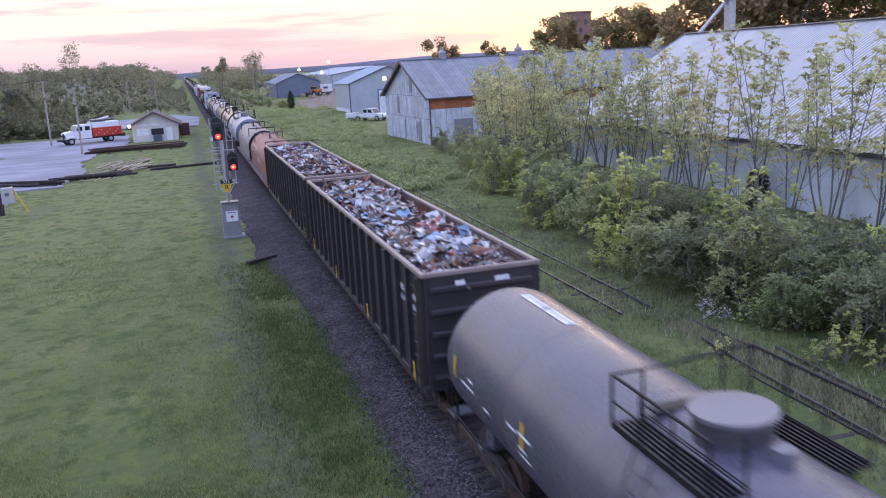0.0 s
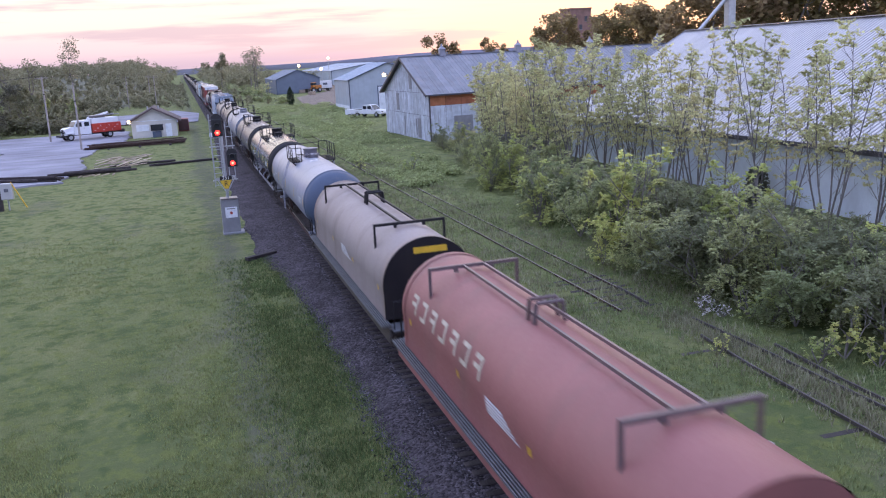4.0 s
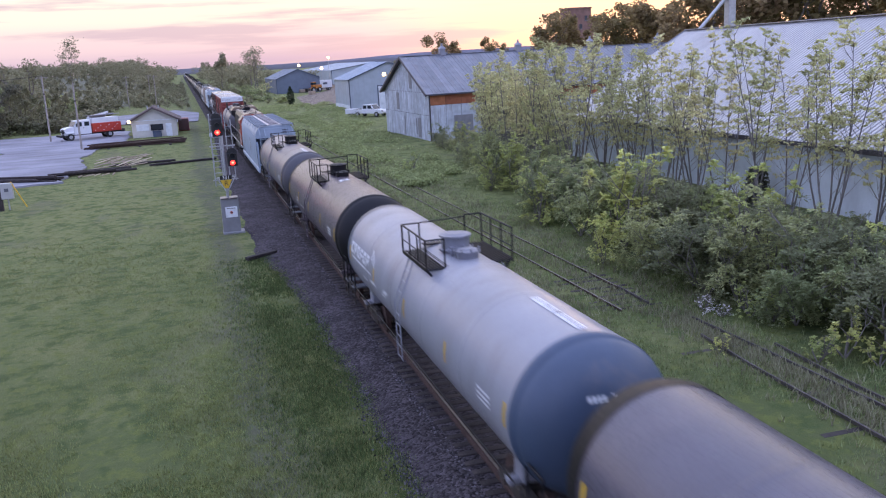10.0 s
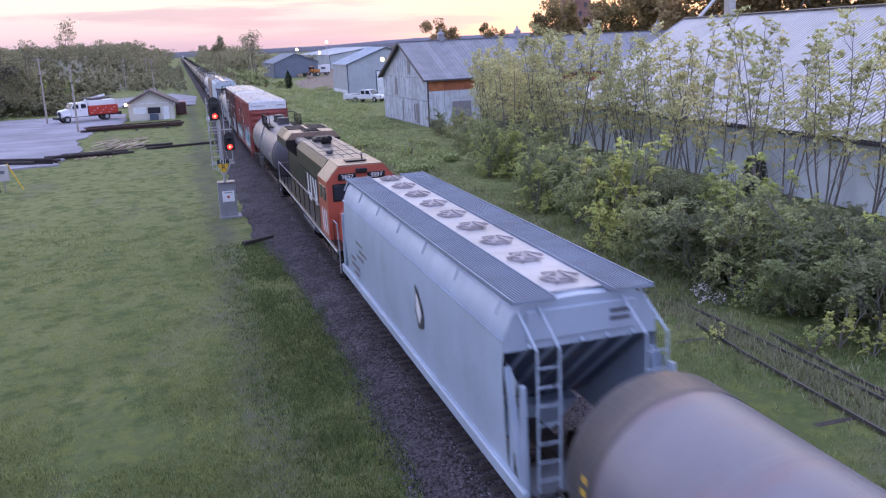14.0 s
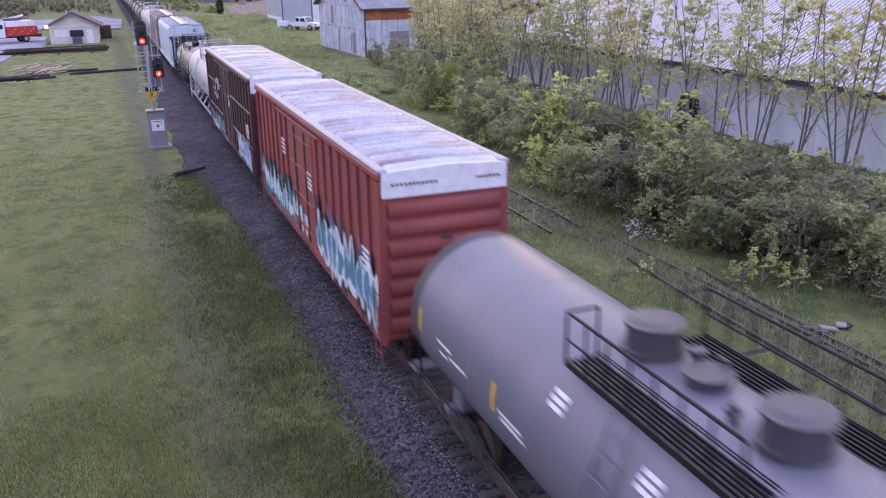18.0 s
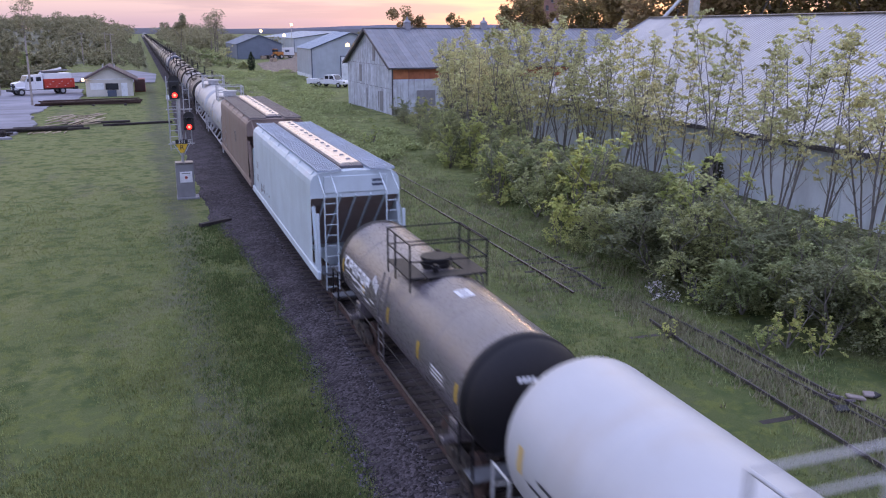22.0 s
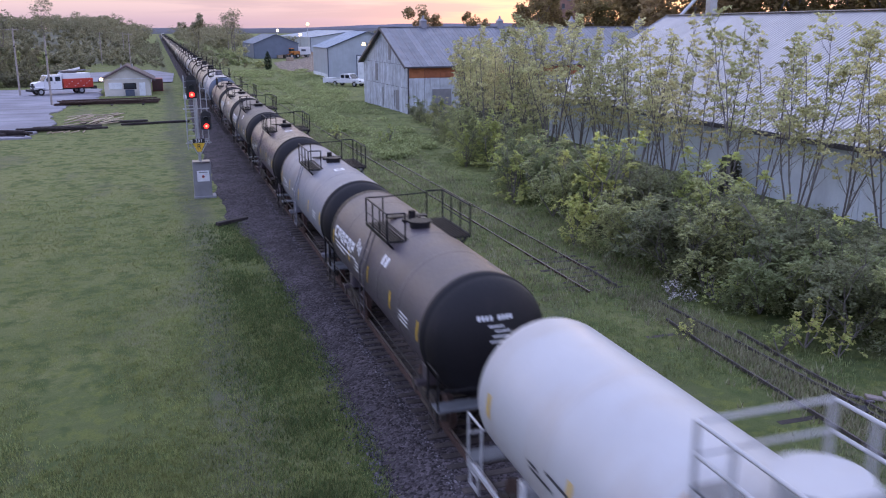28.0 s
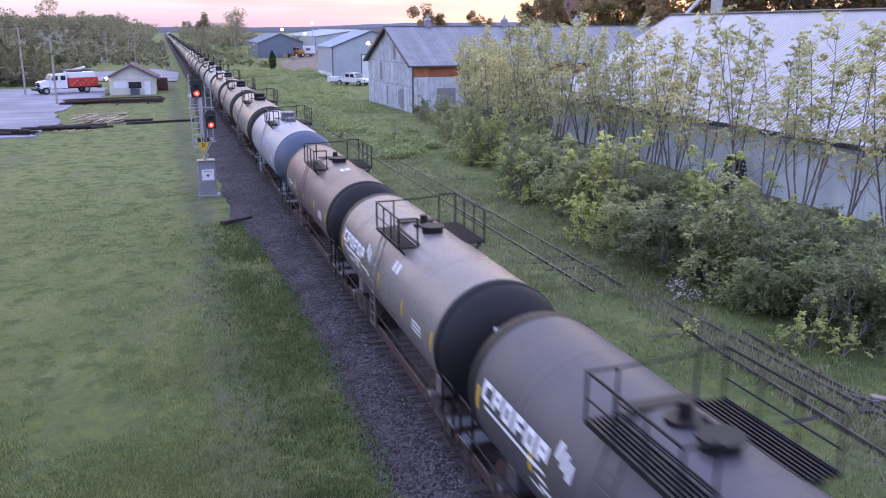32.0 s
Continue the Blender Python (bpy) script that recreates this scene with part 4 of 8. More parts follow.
        if body is P_HOPBROWN:
            em = Shape()
            for k in range(16):
                q = k * math.tau / 16
                em.bar((s * (w + 0.012), -1.5 + 0.33 * math.cos(q), 3.1 + 0.33 * math.sin(q)), (s * (w + 0.012), -1.5 + 0.33 * math.cos(q + 0.4), 3.1 + 0.33 * math.sin(q + 0.4)), 0.012, 0.1)
            part("emblem", em, P_GREYMAUVE, car, "faded round emblem")
        if style == "round":
            part("emblem", Shape().add([(s * (w + 0.035), -2.6, 2.9), (s * (w + 0.035), -2.2, 3.35), (s * (w + 0.04), -1.9, 3.5), (s * (w + 0.035), -1.8, 2.75), (s * (w + 0.035), -2.1, 2.35), (s * (w + 0.035), -2.5, 2.45)], [(0, 1, 2, 3, 4, 5)]), DARKMARK, car, "dark and white emblem patch")
            part("emblem_inset", Shape().add([(s * (w + 0.045), -2.45, 2.8), (s * (w + 0.045), -2.2, 3.2), (s * (w + 0.05), -1.95, 3.3), (s * (w + 0.045), -1.95, 2.8), (s * (w + 0.045), -2.2, 2.5)], [(0, 1, 2, 3, 4)]), WHITE, car)
    # hatches
    if style == "round":
        part("side_seam", Shape().box((-w - 0.015, 0, 4.02), (0.03, 2 * yb2, 0.05)).box((w + 0.015, 0, 4.02), (0.03, 2 * yb2, 0.05)), body, car)
        part("hatch_strip", Shape().box((0, 0, top + 0.02), (1.2, 2 * yb2 - 0.6, 0.05), 0.01), P_STRIP, car, "pale strip under the hatches")
        for k in range(9):
            y = -yb2 + 1.0 + k * (2 * yb2 - 2.0) / 8
            hs = Shape().cyl((0, y, top - 0.05), (0, y, top + 0.1), 0.34, n=18).cyl((0, y, top + 0.1), (0, y, top + 0.14), 0.28, n=18)
            for i in range(6):
                a = i * math.tau / 6
                hs.bar((0.1 * math.cos(a), y + 0.1 * math.sin(a), top + 0.17), (0.42 * math.cos(a), y + 0.42 * math.sin(a), top + 0.1), 0.07, 0.06)
            part("roof_hatch", hs, P_HATCH, car)
    else:
        n = 4
        for k in range(n):
            ln = (2 * yb2 - 1.2) / n
            y = -yb2 + 0.6 + ln * (k + 0.5)
            hc = part("hatch_cover", Shape().sweep([(-0.38, top + 0.06), (-0.38, top + 0.15), (-0.3, top + 0.2), (0.3, top + 0.2), (0.38, top + 0.15), (0.38, top + 0.06)], y - ln / 2 + 0.02, y + ln / 2 - 0.02), TROUGH, car, "bright metal trough cover")
            for q in (-0.3, 0.0, 0.3):
                part("hatch_clamp", Shape().box((0.06, y + q * ln, top + 0.22), (0.16, 0.12, 0.06), 0.02), P_LIGHTGREY, hc)
        part("hatch_coaming", Shape().box((0, 0, top + 0.03), (0.86, 2 * yb2 - 1.0, 0.12), 0.02), P_DARKGREY, car)
    for k in range(3):
        y = -h / 2 + k * h / 2
        part("discharge_chute", Shape().sweep([(-1.2, 1.35), (1.2, 1.35), (0.45, 0.55), (-0.45, 0.55)], y - 0.9, y + 0.9), body, car)
    under_gear(car, h)
    return mover(car, (ya + yb) / 2)


def graffiti(car, s, w, y0, y1, z0, z1, seed, mats):
    """Sprayed letters without meaning: rounded blots, one mesh a colour."""
    rnd = random.Random(seed)
    sets = [Shape() for _ in mats]
    y, k = y0, 0
    while y < y1:
        wd = rnd.uniform(0.5, 0.9)
        for layer, (grow, g) in enumerate(((1.12, 0), (1.0, 1), (0.62, 2))):
            pts = []
            hz = (z1 - z0) * rnd.uniform(0.75, 1.0)
            for i in range(14):
                a = i * math.tau / 14
                r = 1 + 0.28 * math.sin(3 * a + k) + rnd.uniform(-0.18, 0.18)
                pts.append((s * (w + 0.004 * (layer + 1)), y + wd / 2 + 0.62 * wd * grow * r * math.cos(a), z0 + hz / 2 + 0.5 * hz * grow * r * math.sin(a)))
            sets[g % len(mats)].add(pts, [tuple(range(14))])
        for q in range(3):
            a, b = rnd.uniform(y, y + wd), rnd.uniform(z0 + 0.1, z1 - 0.2)
            sets[3 % len(mats)].add([(s * (w + 0.018), a, b), (s * (w + 0.018), a + 0.09, b), (s * (w + 0.018), a + 0.3, b + 0.5), (s * (w + 0.018), a + 0.2, b + 0.5)], [(0, 1, 2, 3)])
        y += wd * 0.95
        k += 1
    for g, m in zip(sets, mats):
        tagged(part("spray_paint", g, m, car, "sprayed graffiti"), kind="stuff")


def boxcar(ya, yb, label, body, seed, ztop=5.2):
    L = yb - ya
    h, w, z0 = L / 2, 1.55, 1.05
    car = thing("boxcar", label, "boxcar", group="freight train")
    eave = ztop - 0.13
    rnd = random.Random(seed)
    for s in (-1, 1):
        part("side_wall", Shape().box((s * (w - 0.04), 0, (z0 + eave) / 2), (0.07, L, eave - z0), 0.01), body, car)
        n = 19
        for k in range(n):
            y = -h + 0.2 + k * (L - 0.4) / (n - 1)
            if abs(y) < 1.75:
                continue
            st = Shape().sweep([(s * (w - 0.01), eave - 0.12), (s * (w + 0.07), eave - 0.14), (s * (w + 0.07), z0 + 0.2), (s * (w - 0.01), z0 + 0.1)], y - 0.17, y + 0.17)
            part("side_post", st, body, car)
        part("roof_chord", Shape().box((s * (w + 0.03), 0, eave), (0.16, L + 0.04, 0.16), 0.03), body if seed % 2 else P_BOXDARK, car)
        part("eave_strip", Shape().box((s * (w - 0.04), 0, eave + 0.11), (0.24, L + 0.06, 0.1), 0.03), P_LIGHTGREY, car, "pale roof edge strip")
        part("side_sill", Shape().box((s * (w + 0.01), 0, z0 - 0.02), (0.13, L, 0.3), 0.02), body, car)
        dr = part("sliding_door", Shape().box((s * (w + 0.06), 0, (z0 + eave) / 2), (0.07, 3.2, eave - z0 - 0.35), 0.02), body, car)
        for k in range(4):
            part("door_rib", Shape().box((s * (w + 0.11), 0, z0 + 0.55 + k * 0.95), (0.05, 3.1, 0.1), 0.02), body, dr)
        part("door_rod", Shape().tube([(s * (w + 0.13), -0.75, z0 + 0.2), (s * (w + 0.13), -0.75, eave - 0.3)], 0.025, 6), STEEL, dr)
        part("door_rod", Shape().tube([(s * (w + 0.13), 0.75, z0 + 0.2), (s * (w + 0.13), 0.75, eave - 0.3)], 0.025, 6), STEEL, dr)
        for z in (eave - 0.16, z0 + 0.16):
            part("door_track", Shape().box((s * (w + 0.1), 0.6, z), (0.1, 6.5, 0.07), 0.01), body, car)
        mk = Shape()
        for k in range(4):
            mk.box((s * (w + 0.1), 2.9, 3.95 - 0.15 * k), (0.012, 0.55, 0.075)).box((s * (w + 0.1), -1.1, 3.55 - 0.15 * k), (0.012, 0.55, 0.075))
            mk.box((s * (w + 0.1), -h + 1.2, 3.0 - 0.16 * k), (0.012, rnd.uniform(0.5, 0.9), 0.09))
        tagged(part("stencil_lettering", mk, WHITE, car), kind="stuff")
        if seed % 2:
            graffiti(car, s, w + 0.085, -h + 0.3, -h + 6.4, 1.15, 2.9, seed, [SPRAYK, SPRAYW, TEAL, SPRAYB])
            graffiti(car, s, w + 0.085, h - 9.0, h - 0.4, 1.1, 2.6, seed + 3, [SPRAYK, TEAL, SPRAYW, SPRAYK])
        else:
            graffiti(car, s, w + 0.085, -h + 0.6, -h + 4.6, 1.1, 2.1, seed, [SPRAYB, SPRAYW, SPRAYB, SPRAYW])
            graffiti(car, s, w + 0.085, h - 7.4, h - 0.4, 1.05, 1.95, seed + 5, [TEAL, SPRAYW, TEAL, SPRAYK])
            for k, (dy, dz, ly, lz) in enumerate(((0, 0.2, 0.25, 1.1), (0.5, 0.5, 0.9, 0.22), (0.9, -0.1, 0.25, 0.9), (0.45, -0.35, 0.8, 0.22), (1.5, 0.0, 0.9, 0.16), (1.5, -0.3, 0.9, 0.16))):
                part("name_block", Shape().box((s * (w + 0.1), 3.3 + dy, 3.3 + dz), (0.012, ly, lz), 0.0), P_LIGHTGREY, car, "worn pale block")
            for z in (2.2, 3.7):
                for ya_, yb_ in ((-h + 0.1, -1.8), (1.8, h - 0.1)):
                    part("side_rail", Shape().bar((s * (w + 0.09), ya_, z), (s * (w + 0.09), yb_, z), 0.03, 0.05), P_LIGHTGREY, car)
        part("end_wall", Shape().box((0, s * (h - 0.05), (z0 + eave - 0.45) / 2), (2 * w - 0.1, 0.08, eave - 0.45 - z0), 0.01), body, car)
        for k in range(7):
            z = z0 + 0.3 + k * (eave - 0.98 - z0) / 6.3
            rb = [(s * (h - 0.02), z - 0.22), (s * (h + 0.05), z - 0.12), (s * (h + 0.09), z), (s * (h + 0.05), z + 0.12), (s * (h - 0.02), z + 0.22)]
            vs = [(x, a, b) for x in (-w + 0.14, w - 0.14) for a, b in rb]
            part("end_rib", Shape().add(vs, [(i, i + 1, 6 + i, 5 + i) for i in range(4)] + [(0, 1, 2, 3, 4), (9, 8, 7, 6, 5)], True), body, car)
        part("end_panel", Shape().sweep([(-w, eave - 0.5), (-w, eave + 0.1), (0, ztop + 0.05), (w, eave + 0.1), (w, eave - 0.5)], s * h - 0.06, s * h + 0.06), WHITE, car, "white painted panel")
        em = Shape()
        for x0, n2 in ((-1.3, 11), (0.8, 6)):
            for k in range(n2):
                em.box((x0 + 0.105 * k, s * (h + 0.067), eave - 0.2), (0.06, 0.012, 0.065))
        for k in range(3):
            em.box((0.0, s * (h + 0.1), z0 + 0.35 + (k + 3.0) * (eave - 1.1 - z0) / 6.5 - 0.15), (0.3, 0.012, 0.07))
        tagged(part("end_lettering", em, DARKMARK, car), kind="stuff")
        corner_ladder(car, -w - 0.1, s * (h - 0.35), 0.5, eave - 0.2 if s > 0 else 2.4, s, body)
        corner_ladder(car, w + 0.1, s * (h - 0.35), 0.5, eave - 0.2 if s < 0 else 2.4, s, body)
    part("brake_wheel", Shape().cyl((-0.6, h + 0.16, 2.6), (-0.6, h + 0.2, 2.6), 0.28, n=16), STEEL, car)
    # roof: sheets with raised seams
    n = 31 if seed % 2 else 27
    step = L / n
    for k in range(n):
        y = -h + step * (k + 0.5)
        sh = Shape()
        pf = [(step * (f - 0.5), q) for f, q in ((0, -0.02), (0.1, 0.02), (0.2, 0.08), (0.32, 0.13), (0.5, 0.15), (0.68, 0.13), (0.8, 0.08), (0.9, 0.02), (1, -0.02))]
        xs = [(-w + 0.03, eave + 0.06, 0.0), (-w + 0.24, eave + 0.06, 1.0), (0, ztop - 0.02, 1.0), (w - 0.24, eave + 0.06, 1.0), (w - 0.03, eave + 0.06, 0.0)]
        vs = [(x, y + a, z + b * g) for x, z, g in xs for a, b in pf]
        m = len(pf)
        sh.add(vs, [(j * m + i, (j + 1) * m + i, (j + 1) * m + i + 1, j * m + i + 1) for j in range(4) for i in range(m - 1)], True)
        part("roof_sheet", sh, (P_ROOFR if seed % 2 else P_GALV) if 0 < k < n - 1 else P_ROOFW, car)
    part("floor", Shape().box((0, 0, z0), (2 * w - 0.1, L - 0.1, 0.15)), STEEL, car)
    under_gear(car, h)
    return mover(car, (ya + yb) / 2)


def words(name, text, size, material, parent, at):
    """Flat lettering in the built-in face, turned into a mesh."""
    cu = bpy.data.curves.new(name, "FONT")
    cu.body, cu.size, cu.extrude, cu.align_x, cu.align_y = text, size, 0.004, "CENTER", "CENTER"
    tmp = bpy.data.objects.new(name, cu)
    me = bpy.data.meshes.new_from_object(tmp)
    bpy.data.objects.remove(tmp)
    bpy.data.curves.remove(cu)
    me.materials.clear()
    me.materials.append(material)
    return part(name, me, None, parent, at=at)


def locomotive(ya, yb):
    L = yb - ya
    h = L / 2
    car = thing("diesel_locomotive", "black diesel locomotive with orange-red cab and white side band", "locomotive", group="freight train")
    part("deck", Shape().box((0, 0, 1.45), (3.05, L - 0.6, 0.22), 0.03), P_LOCO, car)
    y_cab0, y_cab1 = -h + 2.3, -h + 4.7
    hood0, hood1 = y_cab1, h - 1.6
    # long engine hood with a rounded shoulder
    hw = 0.95
    part("engine_hood", Shape().sweep([(-hw, 1.5), (-hw, 4.15), (-hw + 0.22, 4.4), (hw - 0.22, 4.4), (hw, 4.15), (hw, 1.5)], hood0, hood1), P_LOCO, car)
    # wide upper hood over the middle
    part("upper_hood", Shape().sweep([(-1.25, 3.55), (-1.25, 4.3), (-1.0, 4.62), (1.0, 4.62), (1.25, 4.3), (1.25, 3.55), (0.95, 3.1), (-0.95, 3.1)], hood0 + 0.1, hood1 - 6.8), P_LOCO, car)
    part("hood_roof", Shape().box((0, (hood0 + hood1 - 6.8) / 2, 4.64), (1.9, hood1 - 7.0 - hood0, 0.05), 0.01), P_HOODROOF, car, "sooty roof")
    # radiator wings at the back
    rw = Shape().sweep([(-1.55, 4.05), (-1.55, 4.45), (-1.2, 4.85), (1.2, 4.85), (1.55, 4.45), (1.55, 4.05), (0.95, 3.5), (-0.95, 3.5)], hood1 - 4.6, hood1 - 0.1)
    part("radiator_wing", rw, P_LOCO, car)
    part("radiator_deck", Shape().sweep([(-1.5, 4.52), (-1.2, 4.88), (1.2, 4.88), (1.5, 4.52), (1.5, 4.5), (-1.5, 4.5)], hood1 - 4.7, hood1 - 2.75), P_LOCOROOF, car, "sooty roof")
    part("centre_strip", Shape().box((0, hood1 - 1.4, 4.88), (0.16, 2.6, 0.06), 0.01), P_LOCOROOF, car)
    dk = Shape()
    for k in range(16):
        dk.bar((-0.45, hood1 - 4.35 + k * 0.08, 4.9), (0.45, hood1 - 4.35 + k * 0.08, 4.9), 0.03, 0.05)
    dk.box((0, hood1 - 3.75, 4.885), (1.0, 1.4, 0.012))
    part("deck_grille", dk, P_BLACK, car)
    for x in (-0.62, 0.62):
        gr = Shape()
        for k in range(30):
            gr.bar((x - 0.5, hood1 - 0.35 - k * 0.079, 4.89), (x + 0.5, hood1 - 0.35 - k * 0.079, 4.89), 0.028, 0.06)
        part("radiator_grille", gr, STEEL, car)
        part("grille_frame", Shape().box((x, hood1 - 1.45, 4.86), (1.1, 2.5, 0.03)), P_BLACK, car)
    part("dynamic_brake_box", Shape().box((0, hood1 - 5.7, 4.45), (2.1, 1.7, 0.4), 0.1), P_HOODROOF, car)
    gr = Shape()
    for k in range(8):
        gr.bar((-0.6, hood1 - 6.3 + k * 0.17, 4.66), (0.6, hood1 - 6.3 + k * 0.17, 4.66), 0.04, 0.04)
    part("brake_grille", gr, P_BLACK, car)
    part("exhaust_stack", Shape().box((0, hood1 - 7.7, 4.72), (0.9, 1.1, 0.3), 0.08).box((0, hood1 - 7.7, 4.88), (0.6, 0.8, 0.06)), P_BLACK, car)
    part("horn", Shape().cyl((0.1, hood1 - 9.2, 4.95), (0.1, hood1 - 9.7, 4.95), 0.09, 0.16, n=10).cyl((-0.2, hood1 - 9.2, 4.95), (-0.2, hood1 - 9.8, 4.95), 0.06, 0.13, n=10).box((0, hood1 - 9.2, 4.8), (0.5, 0.15, 0.25), 0.02), P_BLACK, car)
    for x in (-0.62, -0.2, 0.2, 0.62):
        part("roof_seam", Shape().box((x, (hood0 + hood1 - 6.8) / 2, 4.672), (0.03, hood1 - 7.4 - hood0, 0.012)), P_BLACK, car)
    for y in (hood0 + 1.4, hood0 + 3.1, hood0 + 4.8):
        if y < hood1 - 8.4:
            part("roof_seam", Shape().box((0, y, 4.671), (1.86, 0.035, 0.01)), P_BLACK, car)
    part("bell_housing", Shape().box((-0.55, hood0 + 2.2, 4.74), (0.3, 0.4, 0.16), 0.04), P_DARKGREY, car)
    part("antenna_plate", Shape().box((0.0, y_cab0 + 1.2, 4.72), (0.9, 0.7, 0.06), 0.02).cyl((0.3, y_cab0 + 1.2, 4.74), (0.3, y_cab0 + 1.2, 4.98), 0.03, n=6), P_LOCO, car)
    for x in (-0.5, 0.5):
        part("radiator_rim", Shape().box((x * 2.36, hood1 - 1.45, 4.885), (0.07, 2.5, 0.05), 0.01), P_LOCOROOF, car)
    # cab
    cab = part("cab", Shape().sweep([(-1.5, 1.5), (-1.5, 4.0), (-0.95, 4.62), (0.95, 4.62), (1.5, 4.0), (1.5, 1.5)], y_cab0, y_cab1), P_LOCORED, car, "orange-red cab")
    part("cab_roof", Shape().add([(-1.5, y_cab0 + 0.1, 4.03), (-0.95, y_cab0 + 0.1, 4.65), (-0.95, y_cab1, 4.65), (-1.5, y_cab1, 4.03)], [(0, 1, 2, 3)]).add([(1.5, y_cab0 + 0.1, 4.03), (0.95, y_cab0 + 0.1, 4.65), (0.95, y_cab1, 4.65), (1.5, y_cab1, 4.03)], [(3, 2, 1, 0)]).box((0, (y_cab0 + y_cab1) / 2 + 0.05, 4.65), (1.9, 2.3, 0.05), 0.01), P_LOCOROOF, cab, "sooty roof")
    for x in (-0.68, 0.68):
        part("windscreen", Shape().box((x, y_cab0 - 0.02, 3.55), (1.05, 0.05, 0.62), 0.02), GLASS, cab)
        part("windscreen_frame", Shape().box((x, y_cab0 - 0.01, 3.55), (1.17, 0.04, 0.74), 0.02), P_BLACK, cab)
        nb = part("number_board", Shape().box((x * 0.92, y_cab0 - 0.05, 4.2), (0.75, 0.1, 0.27), 0.02), P_BLACK, cab)
        words("number", "3897", 0.26, WHITE, nb, pose(x * 0.92, y_cab0 - 0.105, 4.2, 90, 0, 0))
    for s in (-1, 1):
        for y in (y_cab0 + 0.75, y_cab0 + 1.65):
            part("side_window", Shape().box((s * 1.5, y, 3.45), (0.05, 0.65, 0.62), 0.02), GLASS, cab)
        st = Shape()
        for k in range(3):
            st.add([(s * 1.512, y_cab0 + 0.35 + 0.5 * k, 1.7), (s * 1.512, y_cab0 + 0.6 + 0.5 * k, 1.7), (s * 1.512, y_cab0 + 0.72 + 0.5 * k, 2.75), (s * 1.512, y_cab0 + 0.47 + 0.5 * k, 2.75)], [(0, 1, 2, 3)])
        part("white_stripes", st, WHITE, cab)
    part("nose", Shape().sweep([(-1.1, 1.5), (-1.1, 2.7), (-0.8, 2.95), (0.8, 2.95), (1.1, 2.7), (1.1, 1.5)], -h + 0.9, y_cab0), P_LOCORED, car)
    part("headlight", Shape().box((0, y_cab0 - 0.06, 4.42), (0.5, 0.14, 0.2), 0.04), P_BLACK, car)
    # white band along the hood: a C-like and an N-like loop as one thick line
    for s in (-1, 1):
        x = s * 0.962
        lg = Shape()
        y1 = hood1 - 8.3
        path_c = [(y1 + 1.2, 3.2), (y1 + 1.15, 3.5), (y1 + 0.9, 3.72), (y1 + 0.3, 3.72), (y1 + 0.05, 3.5), (y1 + 0.05, 2.2), (y1 + 0.3, 1.95), (y1 - 0.2, 1.95)]
        path_n = [(y1 - 0.2, 1.95), (y1 - 0.75, 1.95), (y1 - 1.0, 2.2), (y1 - 1.0, 3.5), (y1 - 1.25, 3.72), (y1 - 1.5, 3.6), (y1 - 2.3, 2.1), (y1 - 2.55, 1.95), (y1 - 2.75, 2.2), (y1 - 2.75, 3.7)]
        for pth in (path_c, path_n):
            for (a, b), (c, d) in zip(pth, pth[1:]):
                ln = math.hypot(c - a, d - b)
                ny, nz = -(d - b) / ln * 0.2, (c - a) / ln * 0.2
                ey, ez = (c - a) / ln * 0.08, (d - b) / ln * 0.08
                lg.add([(x, a - ey + ny, b - ez + nz), (x, c + ey + ny, d + ez + nz), (x, c + ey - ny, d + ez - nz), (x, a - ey - ny, b - ez - nz)], [(0, 1, 2, 3)])
        part("white_emblem", lg, WHITE, car, "broad white band")
        for k in range(9):
            y = hood0 + 0.8 + k * 1.35
            if y < hood1 - 0.8:
                part("hood_door", Shape().box((s * 0.94, y, 2.5), (0.03, 1.15, 1.8), 0.012), P_LOCO, car)
        part("sill_stripe", Shape().box((s * 1.535, 0, 1.45), (0.012, L - 1.2, 0.05)), WHITE, car, "white edge stripe")
        for k in range(12):
            y = -h + 1.3 + k * (L - 2.6) / 11
            part("stanchion", Shape().tube([(s * 1.48, y, 1.55), (s * 1.48, y, 2.62)], 0.024, 5), P_LOCO, car)
        part("handrail", Shape().tube([(s * 1.48, y_cab1 + 0.2, 2.62), (s * 1.48, h - 1.3, 2.62)], 0.024, 6), P_LIGHTGREY, car)
        ar = Shape()
        for k in range(3):
            ar.cyl((s * 1.2, -3.4 + k * 1.3, 1.0), (s * 1.2, -2.3 + k * 1.3, 1.0), 0.22, n=12)
        part("air_reservoir", ar, P_LIGHTGREY, car)
        # end steps and rails
        for e in (-1, 1):
            for k in range(4):
                part("end_step", Shape().box((s * 1.3, e * (h - 0.55), 0.4 + 0.3 * k), (0.5, 0.3, 0.04)), P_LOCO, car)
            part("end_rail", Shape().tube([(s * 1.48, e * (h - 1.3), 2.6), (s * 1.48, e * (h - 0.5), 2.6), (s * 1.48, e * (h - 0.3), 1.5), (s * 1.48, e * (h - 0.3), 0.6)], 0.03, 6), P_LIGHTGREY, car)
            part("end_rail", Shape().tube([(s * 0.4, e * (h - 0.3), 1.5), (s * 0.4, e * (h - 0.3), 2.5), (s * 1.3, e * (h - 0.3), 2.5)], 0.025, 6), P_TAN, car)
    part("hood_end", Shape().box((0, hood1 + 0.02, 2.9), (1.7, 0.06, 2.4), 0.03), P_LOCORED, car, "orange-red end panel")
    for e in (-1, 1):
        part("pilot", Shape().box((0, e * (h - 0.25), 0.75), (2.7, 0.12, 0.9), 0.03), P_LOCO, car)
        coupler(car, e * (h - 0.1), e)
        truck(car, e * (h - 4.2), (-1.7, 0.0, 1.7))
